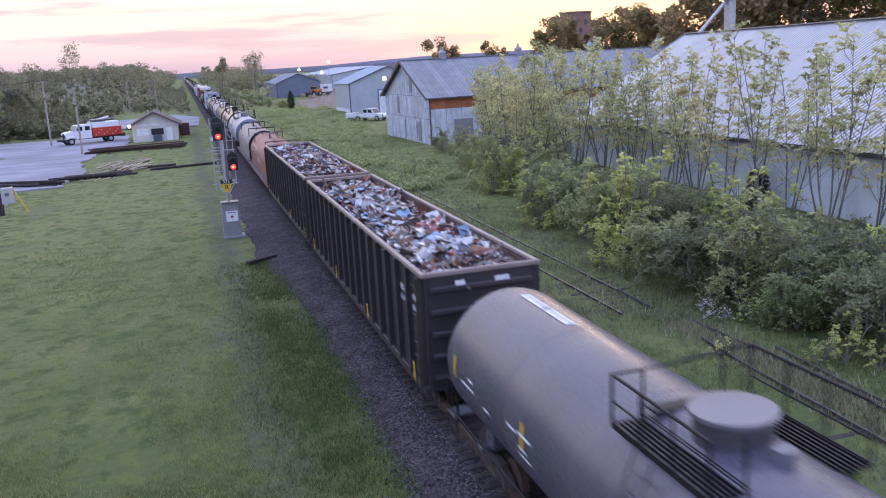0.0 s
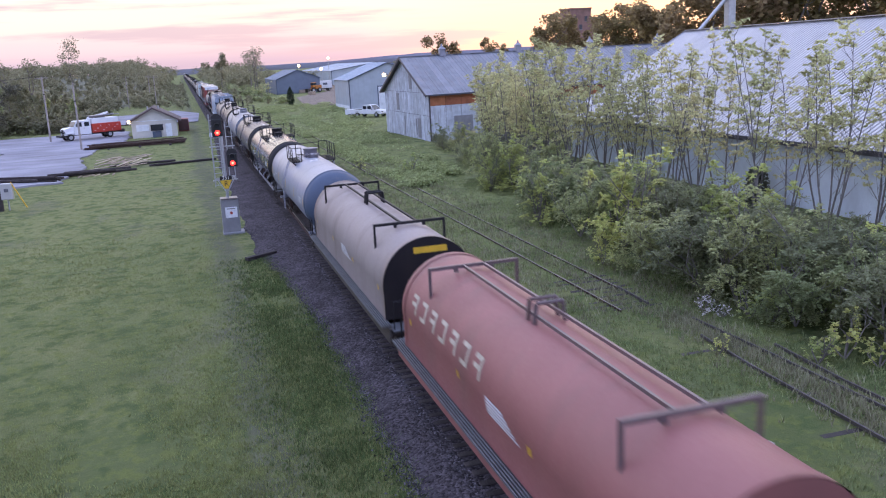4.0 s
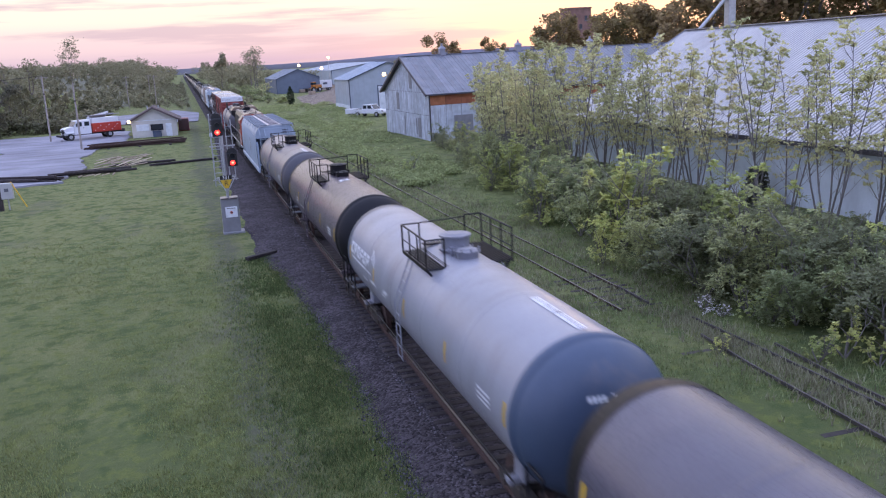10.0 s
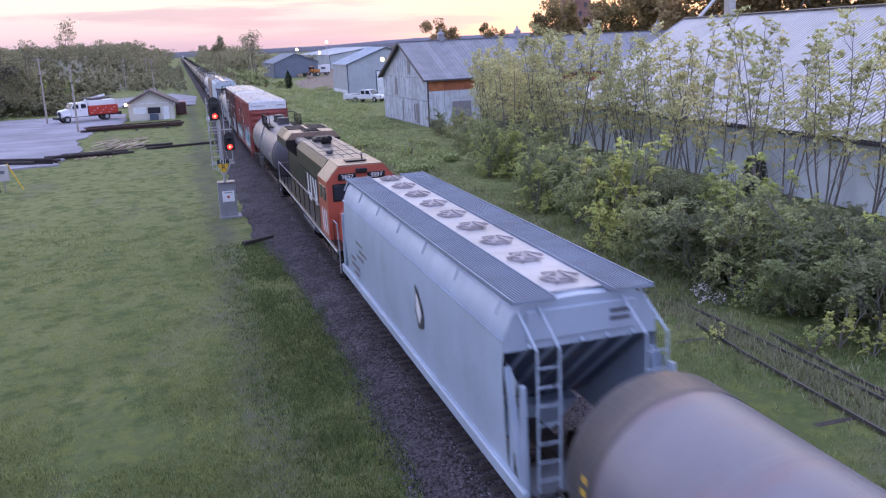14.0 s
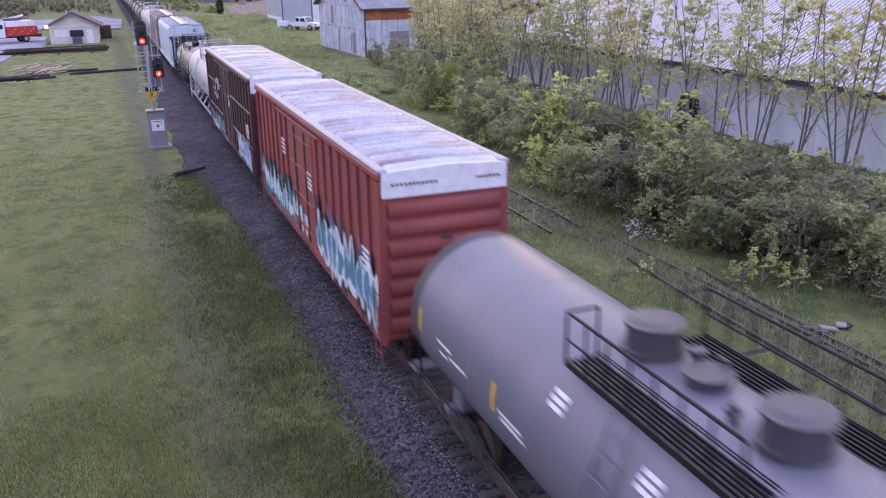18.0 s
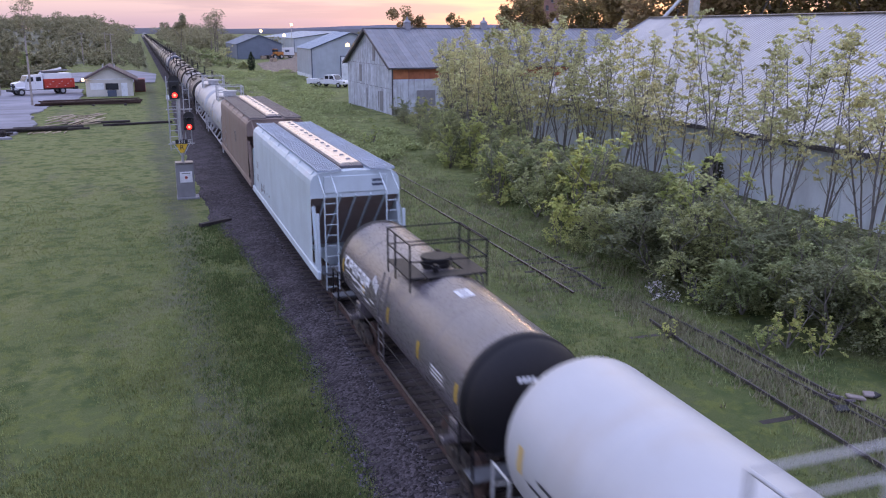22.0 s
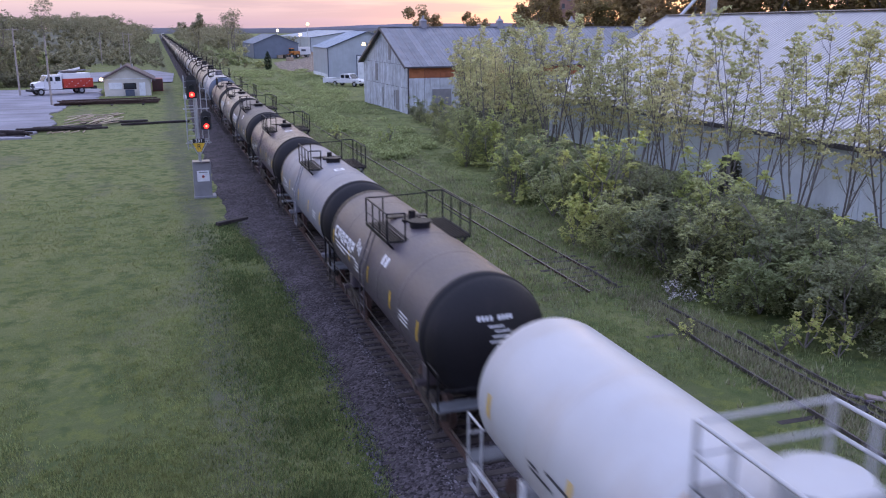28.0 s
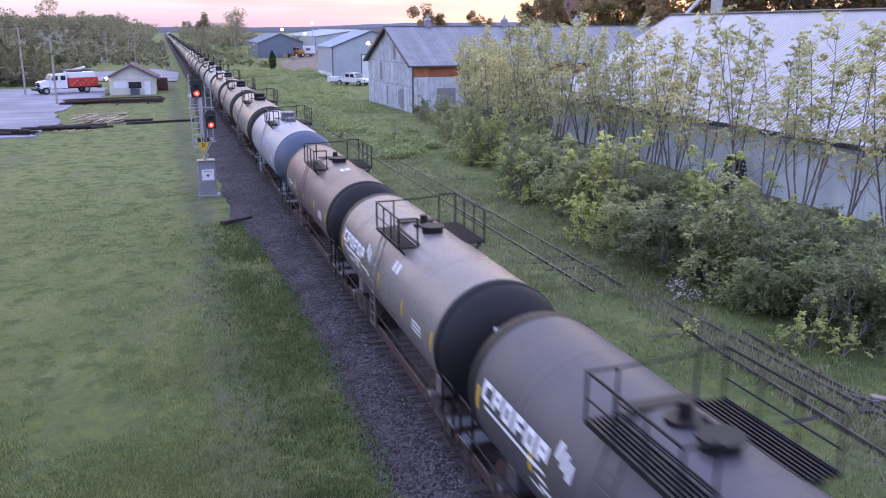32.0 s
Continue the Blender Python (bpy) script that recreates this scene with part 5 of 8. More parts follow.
    part("fuel_tank", Shape().sweep([(-1.4, 1.3), (-1.4, 0.7), (-1.1, 0.4), (1.1, 0.4), (1.4, 0.7), (1.4, 1.3)], -3.0, 3.2), P_LOCO, car)
    return mover(car, (ya + yb) / 2)


# the order of the train, with each car's place at the start
def consist():
    tank_car(9.45, "grey-mauve tank car with broad dark dome and walkways", P_DUSK, P_DUSK, L=18.7, dome="broad", domemat=P_GREYMAUVE, topband="far")
    gondola(20.1, 40.4, 3)
    gondola(41.5, 61.9, 8)
    coil_car(71.2, 16.2, "red coil car with round hood and lifting brackets", P_COILRED, P_COILRED, 7)
    coil_car(88.1, 16.2, "dusty tan coil car with black end and round hood", P_COILGREY, P_BLACK, 0)
    tank_car(105.9, "pale blue-white tank car with slate blue ends", P_BLUEWHITE, P_BLUEHEAD, L=17.4, domemat=P_GREYMAUVE, headmark="orange")
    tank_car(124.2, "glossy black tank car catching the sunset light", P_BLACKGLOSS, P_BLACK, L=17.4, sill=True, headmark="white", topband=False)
    tank_car(142.9, "dark dusk grey tank car with black end and white top marks", P_DUSK, P_BLACK, L=17.6, topband="long", marks="stripes", headmark="white")
    tank_car(161.65, "light grey tank car with white block marks", P_LIGHTGREY, P_BLUEHEAD, L=18.3, logo=True, domemat=P_SLATE, topband="long", headmark="white")
    tank_car(180.35, "dark plum grey tank car with yellow reflectors", P_PLUM, P_BLACK, L=17.3, headmark="orange")
    tank_car(199.1, "grey-mauve tank car with rubbed reddish top", P_GREYMAUVE, P_DARKGREY, L=16.8, topband="long", ring=0.8)
    hopper(208.5, 226.9, "pale grey covered hopper with round roof hatches", P_HOPPER, "round")
    locomotive(228.0, 249.9)
    tank_car(259.4, "grey tank car with two domes and dark end", P_DUSKBLUE, P_DARKGREY, L=17.0, dome="double", marks="stripes", domemat=P_DARKGREY, topband=False)
    boxcar(269.3, 286.2, "faded red boxcar with ribbed roof and sprayed sides", P_BOXRED, 7)
    boxcar(288.1, 304.3, "dark maroon boxcar with white end panel and sprayed sides", P_BOXDARK, 12)
    tank_car(312.95, "white tank car with caged dome platform and rust streak", P_WHITE, P_WHITE, L=14.1, R=1.5, zc=2.58, dome="cage", platmat=P_WHITE, sill=True)
    tank_car(327.4, "small tan tank car with black end and black cage", P_TANGLOSS, P_BLACK, L=12.6, R=1.33, zc=2.25, dome="blackcage", logo=True, headmark="white")
    hopper(335.2, 353.2, "white covered hopper with long roof hatches", P_HOPWHITE, "trough")
    hopper(354.0, 371.8, "dusty brown covered hopper with long roof hatches", P_HOPBROWN, "trough")
    tank_car(380.9, "white tank car with caged dome platform", P_WHITE, P_WHITE, L=15.4, R=1.5, zc=2.58, dome="cage", platmat=P_WHITE, sill=True)
    tank_car(397.8, "white tank car with caged platform and rust stains", P_WHITE, P_WHITE, L=15.8, R=1.5, zc=2.58, dome="cage", platmat=P_WHITE, sill=True)
    kinds = [(414.2, P_BROWN, P_BLACK, True, "weathered brown tank car with white block marks"), (427.2, P_SLATE, P_BLACK, None, "dull blue-grey tank car with black end"),
             (441.4, P_PLUM, P_BLACK, None, "dark plum tank car with dusty top"), (455.8, P_DARKGREY, P_BLACK, True, "charcoal tank car with white block marks"),
             (469.1, P_SILVER, P_BLACK, True, "dull silver tank car with black end"), (482.6, P_RUSTBROWN, P_BLACK, None, "rust brown tank car with black end")]
    for y, b, hd, lg, lb in kinds:
        tank_car(y, lb, b, hd, L=12.7, R=1.52, zc=2.44, dome="low", logo=lg, headmark="white", marks="bars" if lg else "grey", topband=not lg)
    tank_car(497.9, "pale blue-white tank car with slate blue end", P_BLUEWHITE, P_BLUEHEAD, L=14.0, domemat=P_GREYMAUVE)
    y, k = 513.6, 0
    far = [P_SILVER, P_TAN, P_SILVER, P_LIGHTGREY, P_TAN, P_BROWN, P_TAN, P_GREYMAUVE, P_SILVER, P_WHITE, P_RUSTBROWN, P_TAN]
    proto = {}
    while y < 1290:
        b = far[k % len(far)]
        if k < 4:
            tank_car(y, "dull metal tank car with black dome and end", b, P_BLACK, L=15.0)
        elif b not in proto:
            proto[b] = tank_car(y, "dull tank car far down the train", b, P_BLACK, L=15.0, near=False)
        else:
            mover(copy_thing(proto[b], pose(0, y, 0)), y)
        y += 16.3
        k += 1
    boxcar(1291, 1307, "pale boxcar at the end of the train", P_HOPWHITE, 2)


consist()


# ---- ground, track, yard ----
GZ = -0.45


def ground_mat():
    m = bpy.data.materials.new("grass_ground")
    m.use_nodes = True
    n, l = m.node_tree.nodes, m.node_tree.links
    b = n["Principled BSDF"]
    b.inputs["Roughness"].default_value = 0.95
    b.inputs["Specular IOR Level"].default_value = 0.15
    tc = n.new("ShaderNodeTexCoord")

    def nz(sc, det=5, st=(1, 1, 1)):
        mp = n.new("ShaderNodeMapping")
        mp.inputs["Scale"].default_value = st
        l.new(tc.outputs["Object"], mp.inputs[0])
        t = n.new("ShaderNodeTexNoise")
        t.inputs["Scale"].default_value, t.inputs["Detail"].default_value, t.inputs["Roughness"].default_value = sc, det, 0.62
        l.new(mp.outputs[0], t.inputs[0])
        return t.outputs["Fac"]

    def mx(f, a, c):
        x = n.new("ShaderNodeMix")
        x.data_type = "RGBA"
        for s, v in ((x.inputs[0], f), (x.inputs[6], a), (x.inputs[7], c)):
            if hasattr(v, "is_output"):
                l.new(v, s)
            else:
                s.default_value = v if isinstance(v, float) else (*v, 1)
        return x.outputs[2]

    def sp(src, lo, hi, z=1.0):
        r = n.new("ShaderNodeMapRange")
        for i, v in ((1, lo), (2, hi), (3, 0), (4, z)):
            r.inputs[i].default_value = v
        l.new(src, r.inputs[0])
        return r.outputs[0]
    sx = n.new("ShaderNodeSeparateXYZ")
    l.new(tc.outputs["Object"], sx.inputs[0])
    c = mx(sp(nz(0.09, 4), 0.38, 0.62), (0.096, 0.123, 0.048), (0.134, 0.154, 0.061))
    # the view's brightness gradient, painted in: lighter and yellower further off
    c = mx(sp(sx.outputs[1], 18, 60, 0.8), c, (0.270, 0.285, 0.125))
    c = mx(sp(nz(0.33, 6, (1, 0.6, 1)), 0.46, 0.63, 0.85), c, (0.245, 0.245, 0.108))
    c = mx(sp(nz(0.55, 6, (1, 0.8, 1)), 0.56, 0.66, 0.55), c, (0.100, 0.130, 0.048))
    c = mx(sp(nz(1.9, 6, (1, 0.7, 1)), 0.52, 0.60, 0.8), c, (0.170, 0.188, 0.054))
    c = mx(sp(nz(1.1, 6), 0.5, 0.61, 0.8), c, (0.060, 0.092, 0.032))
    c = mx(sp(nz(0.23, 6, (1, 0.5, 1)), 0.55, 0.66, 0.6), c, (0.175, 0.160, 0.118))
    c = mx(sp(nz(3.5, 5), 0.54, 0.66, 0.6), c, (0.180, 0.205, 0.056))
    # a worn strip between the lawn and the track's weeds
    off = n.new("ShaderNodeMath")
    off.operation = "ADD"
    off.inputs[1].default_value = 5.6
    l.new(sx.outputs[0], off.inputs[0])
    wob = n.new("ShaderNodeMath")
    wob.operation = "MULTIPLY_ADD"
    l.new(nz(0.35, 4), wob.inputs[0])
    wob.inputs[1].default_value, wob.inputs[2].default_value = 2.4, -1.2
    ad = n.new("ShaderNodeMath")
    l.new(off.outputs[0], ad.inputs[0]), l.new(wob.outputs[0], ad.inputs[1])
    ab = n.new("ShaderNodeMath")
    ab.operation = "ABSOLUTE"
    l.new(ad.outputs[0], ab.inputs[0])
    near = sp(ab.outputs[0], 1.15, 0.3, 0.85)
    ml = n.new("ShaderNodeMath")
    ml.operation = "MULTIPLY"
    l.new(near, ml.inputs[0]), l.new(sp(nz(1.8, 6), 0.32, 0.52, 0.95), ml.inputs[1])
    c = mx(ml.outputs[0], c, (0.130, 0.124, 0.098))
    f = nz(22, 4)
    c = mx(sp(nz(6, 5), 0.46, 0.62, 0.32), c, (0.090, 0.118, 0.036))
    c = mx(sp(f, 0.38, 0.62, 0.45), c, (0.080, 0.104, 0.034))
    l.new(c, b.inputs["Base Color"])
    bp = n.new("ShaderNodeBump")
    bp.inputs["Strength"].default_value, bp.inputs["Distance"].default_value = 0.8, 0.08
    l.new(f, bp.inputs["Height"])
    l.new(bp.outputs[0], b.inputs["Normal"])
    return m


GRASS = ground_mat()


def gravel(name, a, c, stone):
    m = mat(name, a, 0.95, 0, 0.35, 0.8, 14, dirt=c, dirt_amt=0.7, bump=0.0, spec=0.2)
    n, l = m.node_tree.nodes, m.node_tree.links
    b = n["Principled BSDF"]
    vo = n.new("ShaderNodeTexVoronoi")
    vo.inputs["Scale"].default_value = stone
    tc = [x for x in n if x.type == "TEX_COORD"][0]
    l.new(tc.outputs["Object"], vo.inputs["Vector"])
    old = b.inputs["Base Color"].links[0].from_socket
    hs = n.new("ShaderNodeHueSaturation")
    mr = n.new("ShaderNodeMapRange")
    sx = n.new("ShaderNodeSeparateColor")
    l.new(vo.outputs["Color"], sx.inputs[0])
    mr.inputs[3].default_value, mr.inputs[4].default_value = 0.3, 1.9
    l.new(sx.outputs[0], mr.inputs[0])
    l.new(mr.outputs[0], hs.inputs["Value"])
    l.new(old, hs.inputs["Color"])
    l.new(hs.outputs[0], b.inputs["Base Color"])
    bp = n.new("ShaderNodeBump")
    bp.invert = True
    bp.inputs["Strength"].default_value, bp.inputs["Distance"].default_value = 0.9, 0.05
    l.new(vo.outputs["Distance"], bp.inputs["Height"])
    l.new(bp.outputs[0], b.inputs["Normal"])
    return m


BALLAST = gravel("grey_ballast", (0.060, 0.052, 0.059), (0.030, 0.024, 0.026), 15)
YARD = mat("pale_yard_gravel", (0.29, 0.285, 0.325), 0.95, 0, 0.28, 0.13, 3, dirt=(0.155, 0.15, 0.16), dirt_amt=0.75, dirt_scale=(0.35, 1.6, 1), bump=0.3, spec=0.2)


def setting():
    n = 60
    g = Shape()
    xs = sorted({-4000, -1500, -600, -250, *range(-120, 130, 6), 250, 600, 1500, 4000})
    ys = sorted({-400, -120, -40, *range(-10, 260, 6), 320, 420, 600, 900, 1500, 2600, 4400})
    def gz(x, y):
        far = min(1.0, max(0.0, (abs(x) - 3.4) / 4)) * (0.0 if -12 < x < 12 and y < 260 else 1.0)
        return GZ + far * (0.10 * noise.noise((x * 0.07, y * 0.05, 1.7)) + 0.05 * noise.noise((x * 0.3, y * 0.3, 4)))
    vs = [(x, y, gz(x, y)) for y in ys for x in xs]
    k = len(xs)
    g.add(vs, [(j * k + i, j * k + i + 1, (j + 1) * k + i + 1, (j + 1) * k + i) for j in range(len(ys) - 1) for i in range(k - 1)], True)
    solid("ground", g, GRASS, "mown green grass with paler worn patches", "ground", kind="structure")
    # ballast bed: one long mound, with a flat gravel strip on the far side
    bed = Shape()
    prof = [(-2.95, GZ - 0.06), (-2.6, GZ + 0.03), (-1.65, -0.19), (1.6, -0.19), (2.3, GZ + 0.08), (4.6, GZ + 0.05), (5.4, GZ - 0.05)]
    ys2 = [-60] + [i * 1.2 for i in range(0, 110)] + [160, 220, 400, 800, 1600]
    vs = []
    for y in ys2:
        for i, (x, z) in enumerate(prof):
            e = 0.55 if i in (0, 1, 5, 6) else 0.05
            wide = 1.25 * min(1.0, max(0.0, (y - 33) / 12)) * min(1.0, max(0.0, (150 - y) / 60)) if i < 2 else 0.0
            vs.append((x - wide + e * noise.noise((i, y * 0.4, 2)), y, z + 0.03 * noise.noise((x * 2, y * 0.9, 5))))
    k = len(prof)
    bed.add(vs, [(j * k + i, j * k + i + 1, (j + 1) * k + i + 1, (j + 1) * k + i) for j in range(len(ys2) - 1) for i in range(k - 1)])
    solid("ballast_bed", bed, BALLAST, "grey crushed stone ballast under the track", "ballast", kind="structure")
    track = thing("railway_track", "main railway track with worn rails on dark timber ties", "railway track", kind="structure")

    def rail_prof(x, z):
        return [(x - 0.075, z - 0.17), (x - 0.075, z - 0.155), (x - 0.012, z - 0.13), (x - 0.012, z - 0.04), (x - 0.036, z - 0.03), (x - 0.036, z - 0.004), (x - 0.026, z),
                (x + 0.026, z), (x + 0.036, z - 0.004), (x + 0.036, z - 0.03), (x + 0.012, z - 0.04), (x + 0.012, z - 0.13), (x + 0.075, z - 0.155), (x + 0.075, z - 0.17)]
    for x in (-0.754, 0.754):
        r = part("rail", Shape().sweep(rail_prof(x, -0.002), -60, 1500), RUST, track)
        part("railhead", Shape().sweep([(x - 0.03, -0.004), (x - 0.03, 0.002), (x + 0.03, 0.002), (x + 0.03, -0.004)], -60, 1500), RAILTOP, r, "bright worn running surface")
    tie = Shape().box((0, 0, -0.25), (2.6, 0.23, 0.17), 0.015).mesh("tie", WOODT)
    plate = Shape().box((-0.754, 0, -0.163), (0.2, 0.3, 0.02)).box((0.754, 0, -0.163), (0.2, 0.3, 0.02)).mesh("tie_plate", RUST)
    rnd = random.Random(4)
    for i in range(150):
        y = 4 + i * 0.52
        part("tie", tie, None, track, at=pose(rnd.uniform(-0.04, 0.04), y, rnd.uniform(-0.01, 0.01), 0, 0, rnd.uniform(-1, 1)))
    for i in range(70):
        part("tie_plate", plate, None, track, at=pose(0, 4 + i * 0.52, 0))
    far = Shape()
    for i in range(150, 900):
        far.box((rnd.uniform(-0.04, 0.04), 4 + i * 0.52, -0.25), (2.6, 0.23, 0.17))
    tagged(part("far_ties", far, WOODT, track), kind="stuff")
    # siding, half sunk in the grass
    sid = thing("siding_track", "rusty siding rails half buried in grass", "railway track", kind="structure")
    for x in (8.38, 9.83):
        part("rail", Shape().sweep(rail_prof(x, -0.36), 28 if x < 9 else 31, 220), RUST, sid)
        part("railhead", Shape().sweep([(x - 0.025, -0.362), (x - 0.025, -0.356), (x + 0.025, -0.356), (x + 0.025, -0.362)], 28 if x < 9 else 31, 220), mat("dull_railhead", (0.24, 0.21, 0.2), 0.5, 0.5), sid)

    def bent(pts):
        s = Shape()
        for a, c in zip(pts, pts[1:]):
            s.bar((a[0], a[1], -0.36), (c[0], c[1], -0.36), 0.06, 0.1)
        return s
    old = mat("old_rail_steel", (0.10, 0.088, 0.085), 0.6, 0.3, 0.35, 4, 40)
    part("turnout_rail", bent([(9.83, 31), (9.72, 28.3)]), old, sid)
    part("turnout_rail", bent([(9.38, 24.2), (9.12, 21.2), (9.0, 18), (8.88, 15), (8.55, 8), (8.3, 0)]), old, sid)
    part("turnout_rail", bent([(10.2, 26), (10.33, 21.5), (10.36, 16), (10.3, 8), (10.25, 0)]), old, sid)
    part("turnout_rail", bent([(11.0, 22.4), (10.76, 19), (10.72, 16.4), (10.85, 8)]), old, sid)
    for i in range(75):
        part("tie", tie, None, sid, at=pose(9.1 + rnd.uniform(-0.08, 0.08), 8 + i * 0.6, -0.28 + rnd.uniform(-0.03, 0.0), 0, 0, rnd.uniform(-2, 2)))
    # gravel yard on the left with its verge
    yd = Shape()
    pts = [(-60, 84), (-24.5, 86), (-19.3, 88), (-17.9, 99), (-19.8, 112), (-18.6, 122), (-16.3, 131), (-15.5, 142), (-17, 158), (-60, 158), (-60, 139), (-37, 137), (-31, 128), (-31, 112), (-36, 104), (-60, 100)]
    fine = []
    for (xa, ya), (xb, yb) in zip(pts, pts[1:] + pts[:1]):
        for i in range(8):
            x, y = xa + (xb - xa) * i / 8, ya + (yb - ya) * i / 8
            e = 0 if x < -55 else 1.0
            fine.append((x + e * 1.1 * noise.noise((x * 0.5, y * 0.5, 6)), y + e * 1.3 * noise.noise((x * 0.6, y * 0.4, 9))))
    pts = fine
    yd.add([(x, y, GZ + 0.13) for x, y in pts] + [(x, y, GZ - 0.1) for x, y in pts], [tuple(range(len(pts)))] + [(i, len(pts) + i, len(pts) + (i + 1) % len(pts), (i + 1) % len(pts)) for i in range(len(pts))])
    solid("gravel_yard", yd, YARD, "pale grey gravel yard beside the depot hut", "gravel", kind="structure")


def rise(x, y):
    """Height of the wooded rise far on the left."""
    def ease(v):
        v = max(0.0, min(1.0, v))
        return v * v * (3 - 2 * v)
    return 9.5 * ease((y - 255) / 420) * ease((-x - 9 - 0.012 * y) / 22)


def wooded_rise():
    sh = Shape()
    xs, ys = [-10 - 7 * i for i in range(34)], [250 + 18 * j for j in range(40)]
    k = len(xs)
    vs = [(x - 0.012 * y, y, GZ - 0.12 + rise(x - 0.012 * y, y) + (0.25 * noise.noise((x * 0.1, y * 0.05, 2)) if i else 0)) for y in ys for i, x in enumerate(xs)]
    sh.add(vs, [(j * k + i + 1, j * k + i, (j + 1) * k + i, (j + 1) * k + i + 1) for j in range(len(ys) - 1) for i in range(k - 1)], True)
    solid("far_rise", sh, mat("scrubby_ground", (0.105, 0.108, 0.066), 0.95, 0, 0.35, 0.05, 0.6, dirt=(0.075, 0.08, 0.055), dirt_amt=0.8, bump=0.5), "low grassy rise with scrub and woods", "ground", kind="structure")


BARE = gravel("brown_yard_earth", (0.20, 0.165, 0.135), (0.14, 0.12, 0.10), 5)


def far_yard():
    pts = [(21, 205), (42, 200), (60, 235), (58, 330), (54, 372), (46, 372), (42, 300), (26, 262)]
    sh = Shape().add([(x, y, GZ + 0.14) for x, y in pts], [tuple(range(len(pts)))])
    solid("storage_yard", sh, BARE, "bare brown earth of the far storage yard", "ground", kind="structure")


setting()
wooded_rise()
far_yard()


# ---- built things beside the track ----
SIDING_W = mat("whitewashed_boards", (0.52, 0.56, 0.61), 0.85, 0, 0.25, 1.2, 18, dirt=(0.24, 0.23, 0.23), dirt_amt=0.75, dirt_scale=(3, 3, 0.25), bump=0.3, rand=0.14)
SIDING_G = mat("grey_metal_cladding", (0.41, 0.455, 0.505), 0.5, 0.1, 0.1, 0.6, 12, dirt=(0.30, 0.31, 0.34), dirt_amt=0.3, dirt_scale=(2, 2, 0.3), rand=0.05)
ROOF_M = mat("weathered_metal_roof", (0.195, 0.205, 0.235), 0.5, 0.3, 0.2, 0.8, 12, dirt=(0.24, 0.21, 0.21), dirt_amt=0.5, dirt_scale=(1, 0.3, 0.3), rand=0.12)
ROOF_W = mat("bright_corrugated_roof", (0.465, 0.455, 0.455), 0.4, 0.5, 0.1, 0.5, 12, dirt=(0.38, 0.37, 0.40), dirt_amt=0.4, bump=0.03, rand=0.05)
ROOF_B = mat("blue_grey_shed_roof", (0.30, 0.35, 0.42), 0.5, 0.2, 0.12, 0.5, 12, rand=0.06)
SLATE = mat("dark_slate_cladding", (0.15, 0.18, 0.235), 0.6, 0.1, 0.12, 0.5, 10, rand=0.08)
WALL_C = mat("pale_concrete_wall", (0.76, 0.79, 0.82), 0.85, 0, 0.12, 0.5, 12, dirt=(0.36, 0.38, 0.42), dirt_amt=0.5)
WALL_B = mat("stained_pale_blue_wall", (0.68, 0.74, 0.80), 0.85, 0, 0.15, 0.35, 9, dirt=(0.40, 0.43, 0.48), dirt_amt=0.5, dirt_scale=(1, 1, 0.35))
ORANGEB = mat("orange_brown_board", (0.36, 0.13, 0.06), 0.8, 0, 0.25, 1.5, 20, rand=0.15)
CREAM = mat("cream_stucco", (0.60, 0.58, 0.53), 0.85, 0, 0.1, 0.8, 18)
BROWNROOF = mat("brown_shingle_roof", (0.12, 0.095, 0.09), 0.9, 0, 0.3, 2, 25, bump=0.4)
BRICK = mat("dark_red_brick", (0.26, 0.15, 0.125), 0.9, 0, 0.3, 0.6, 6)
POLEW = mat("grey_pole_timber", (0.36, 0.32, 0.29), 0.9, 0, 0.25, 2, 20, bump=0.3)
GALVP = mat("galvanised_pipe", (0.45, 0.46, 0.48), 0.45, 0.6, 0.15, 3, 20)
BLACKM = mat("black_signal_metal", (0.015, 0.015, 0.017), 0.5)
TRUCKW = mat("white_truck_paint", (0.74, 0.75, 0.78), 0.3, 0, 0.05, 1, 8, bump=0.02)
TRUCKR = mat("red_truck_paint", (0.48, 0.055, 0.035), 0.3, 0, 0.08, 1, 8, bump=0.02)
CONC = mat("grey_cabinet_steel", (0.235, 0.235, 0.25), 0.6, 0, 0.15, 2, 20)
REDGLOW = glow_mat("red_signal_lens", (1.0, 0.022, 0.015), 5.0)
REDCORE = glow_mat("hot_red_core", (1.0, 0.13, 0.07), 6.0)
LAMPGLOW = glow_mat("warm_lamp_glow", (1.0, 0.66, 0.28), 5.0)


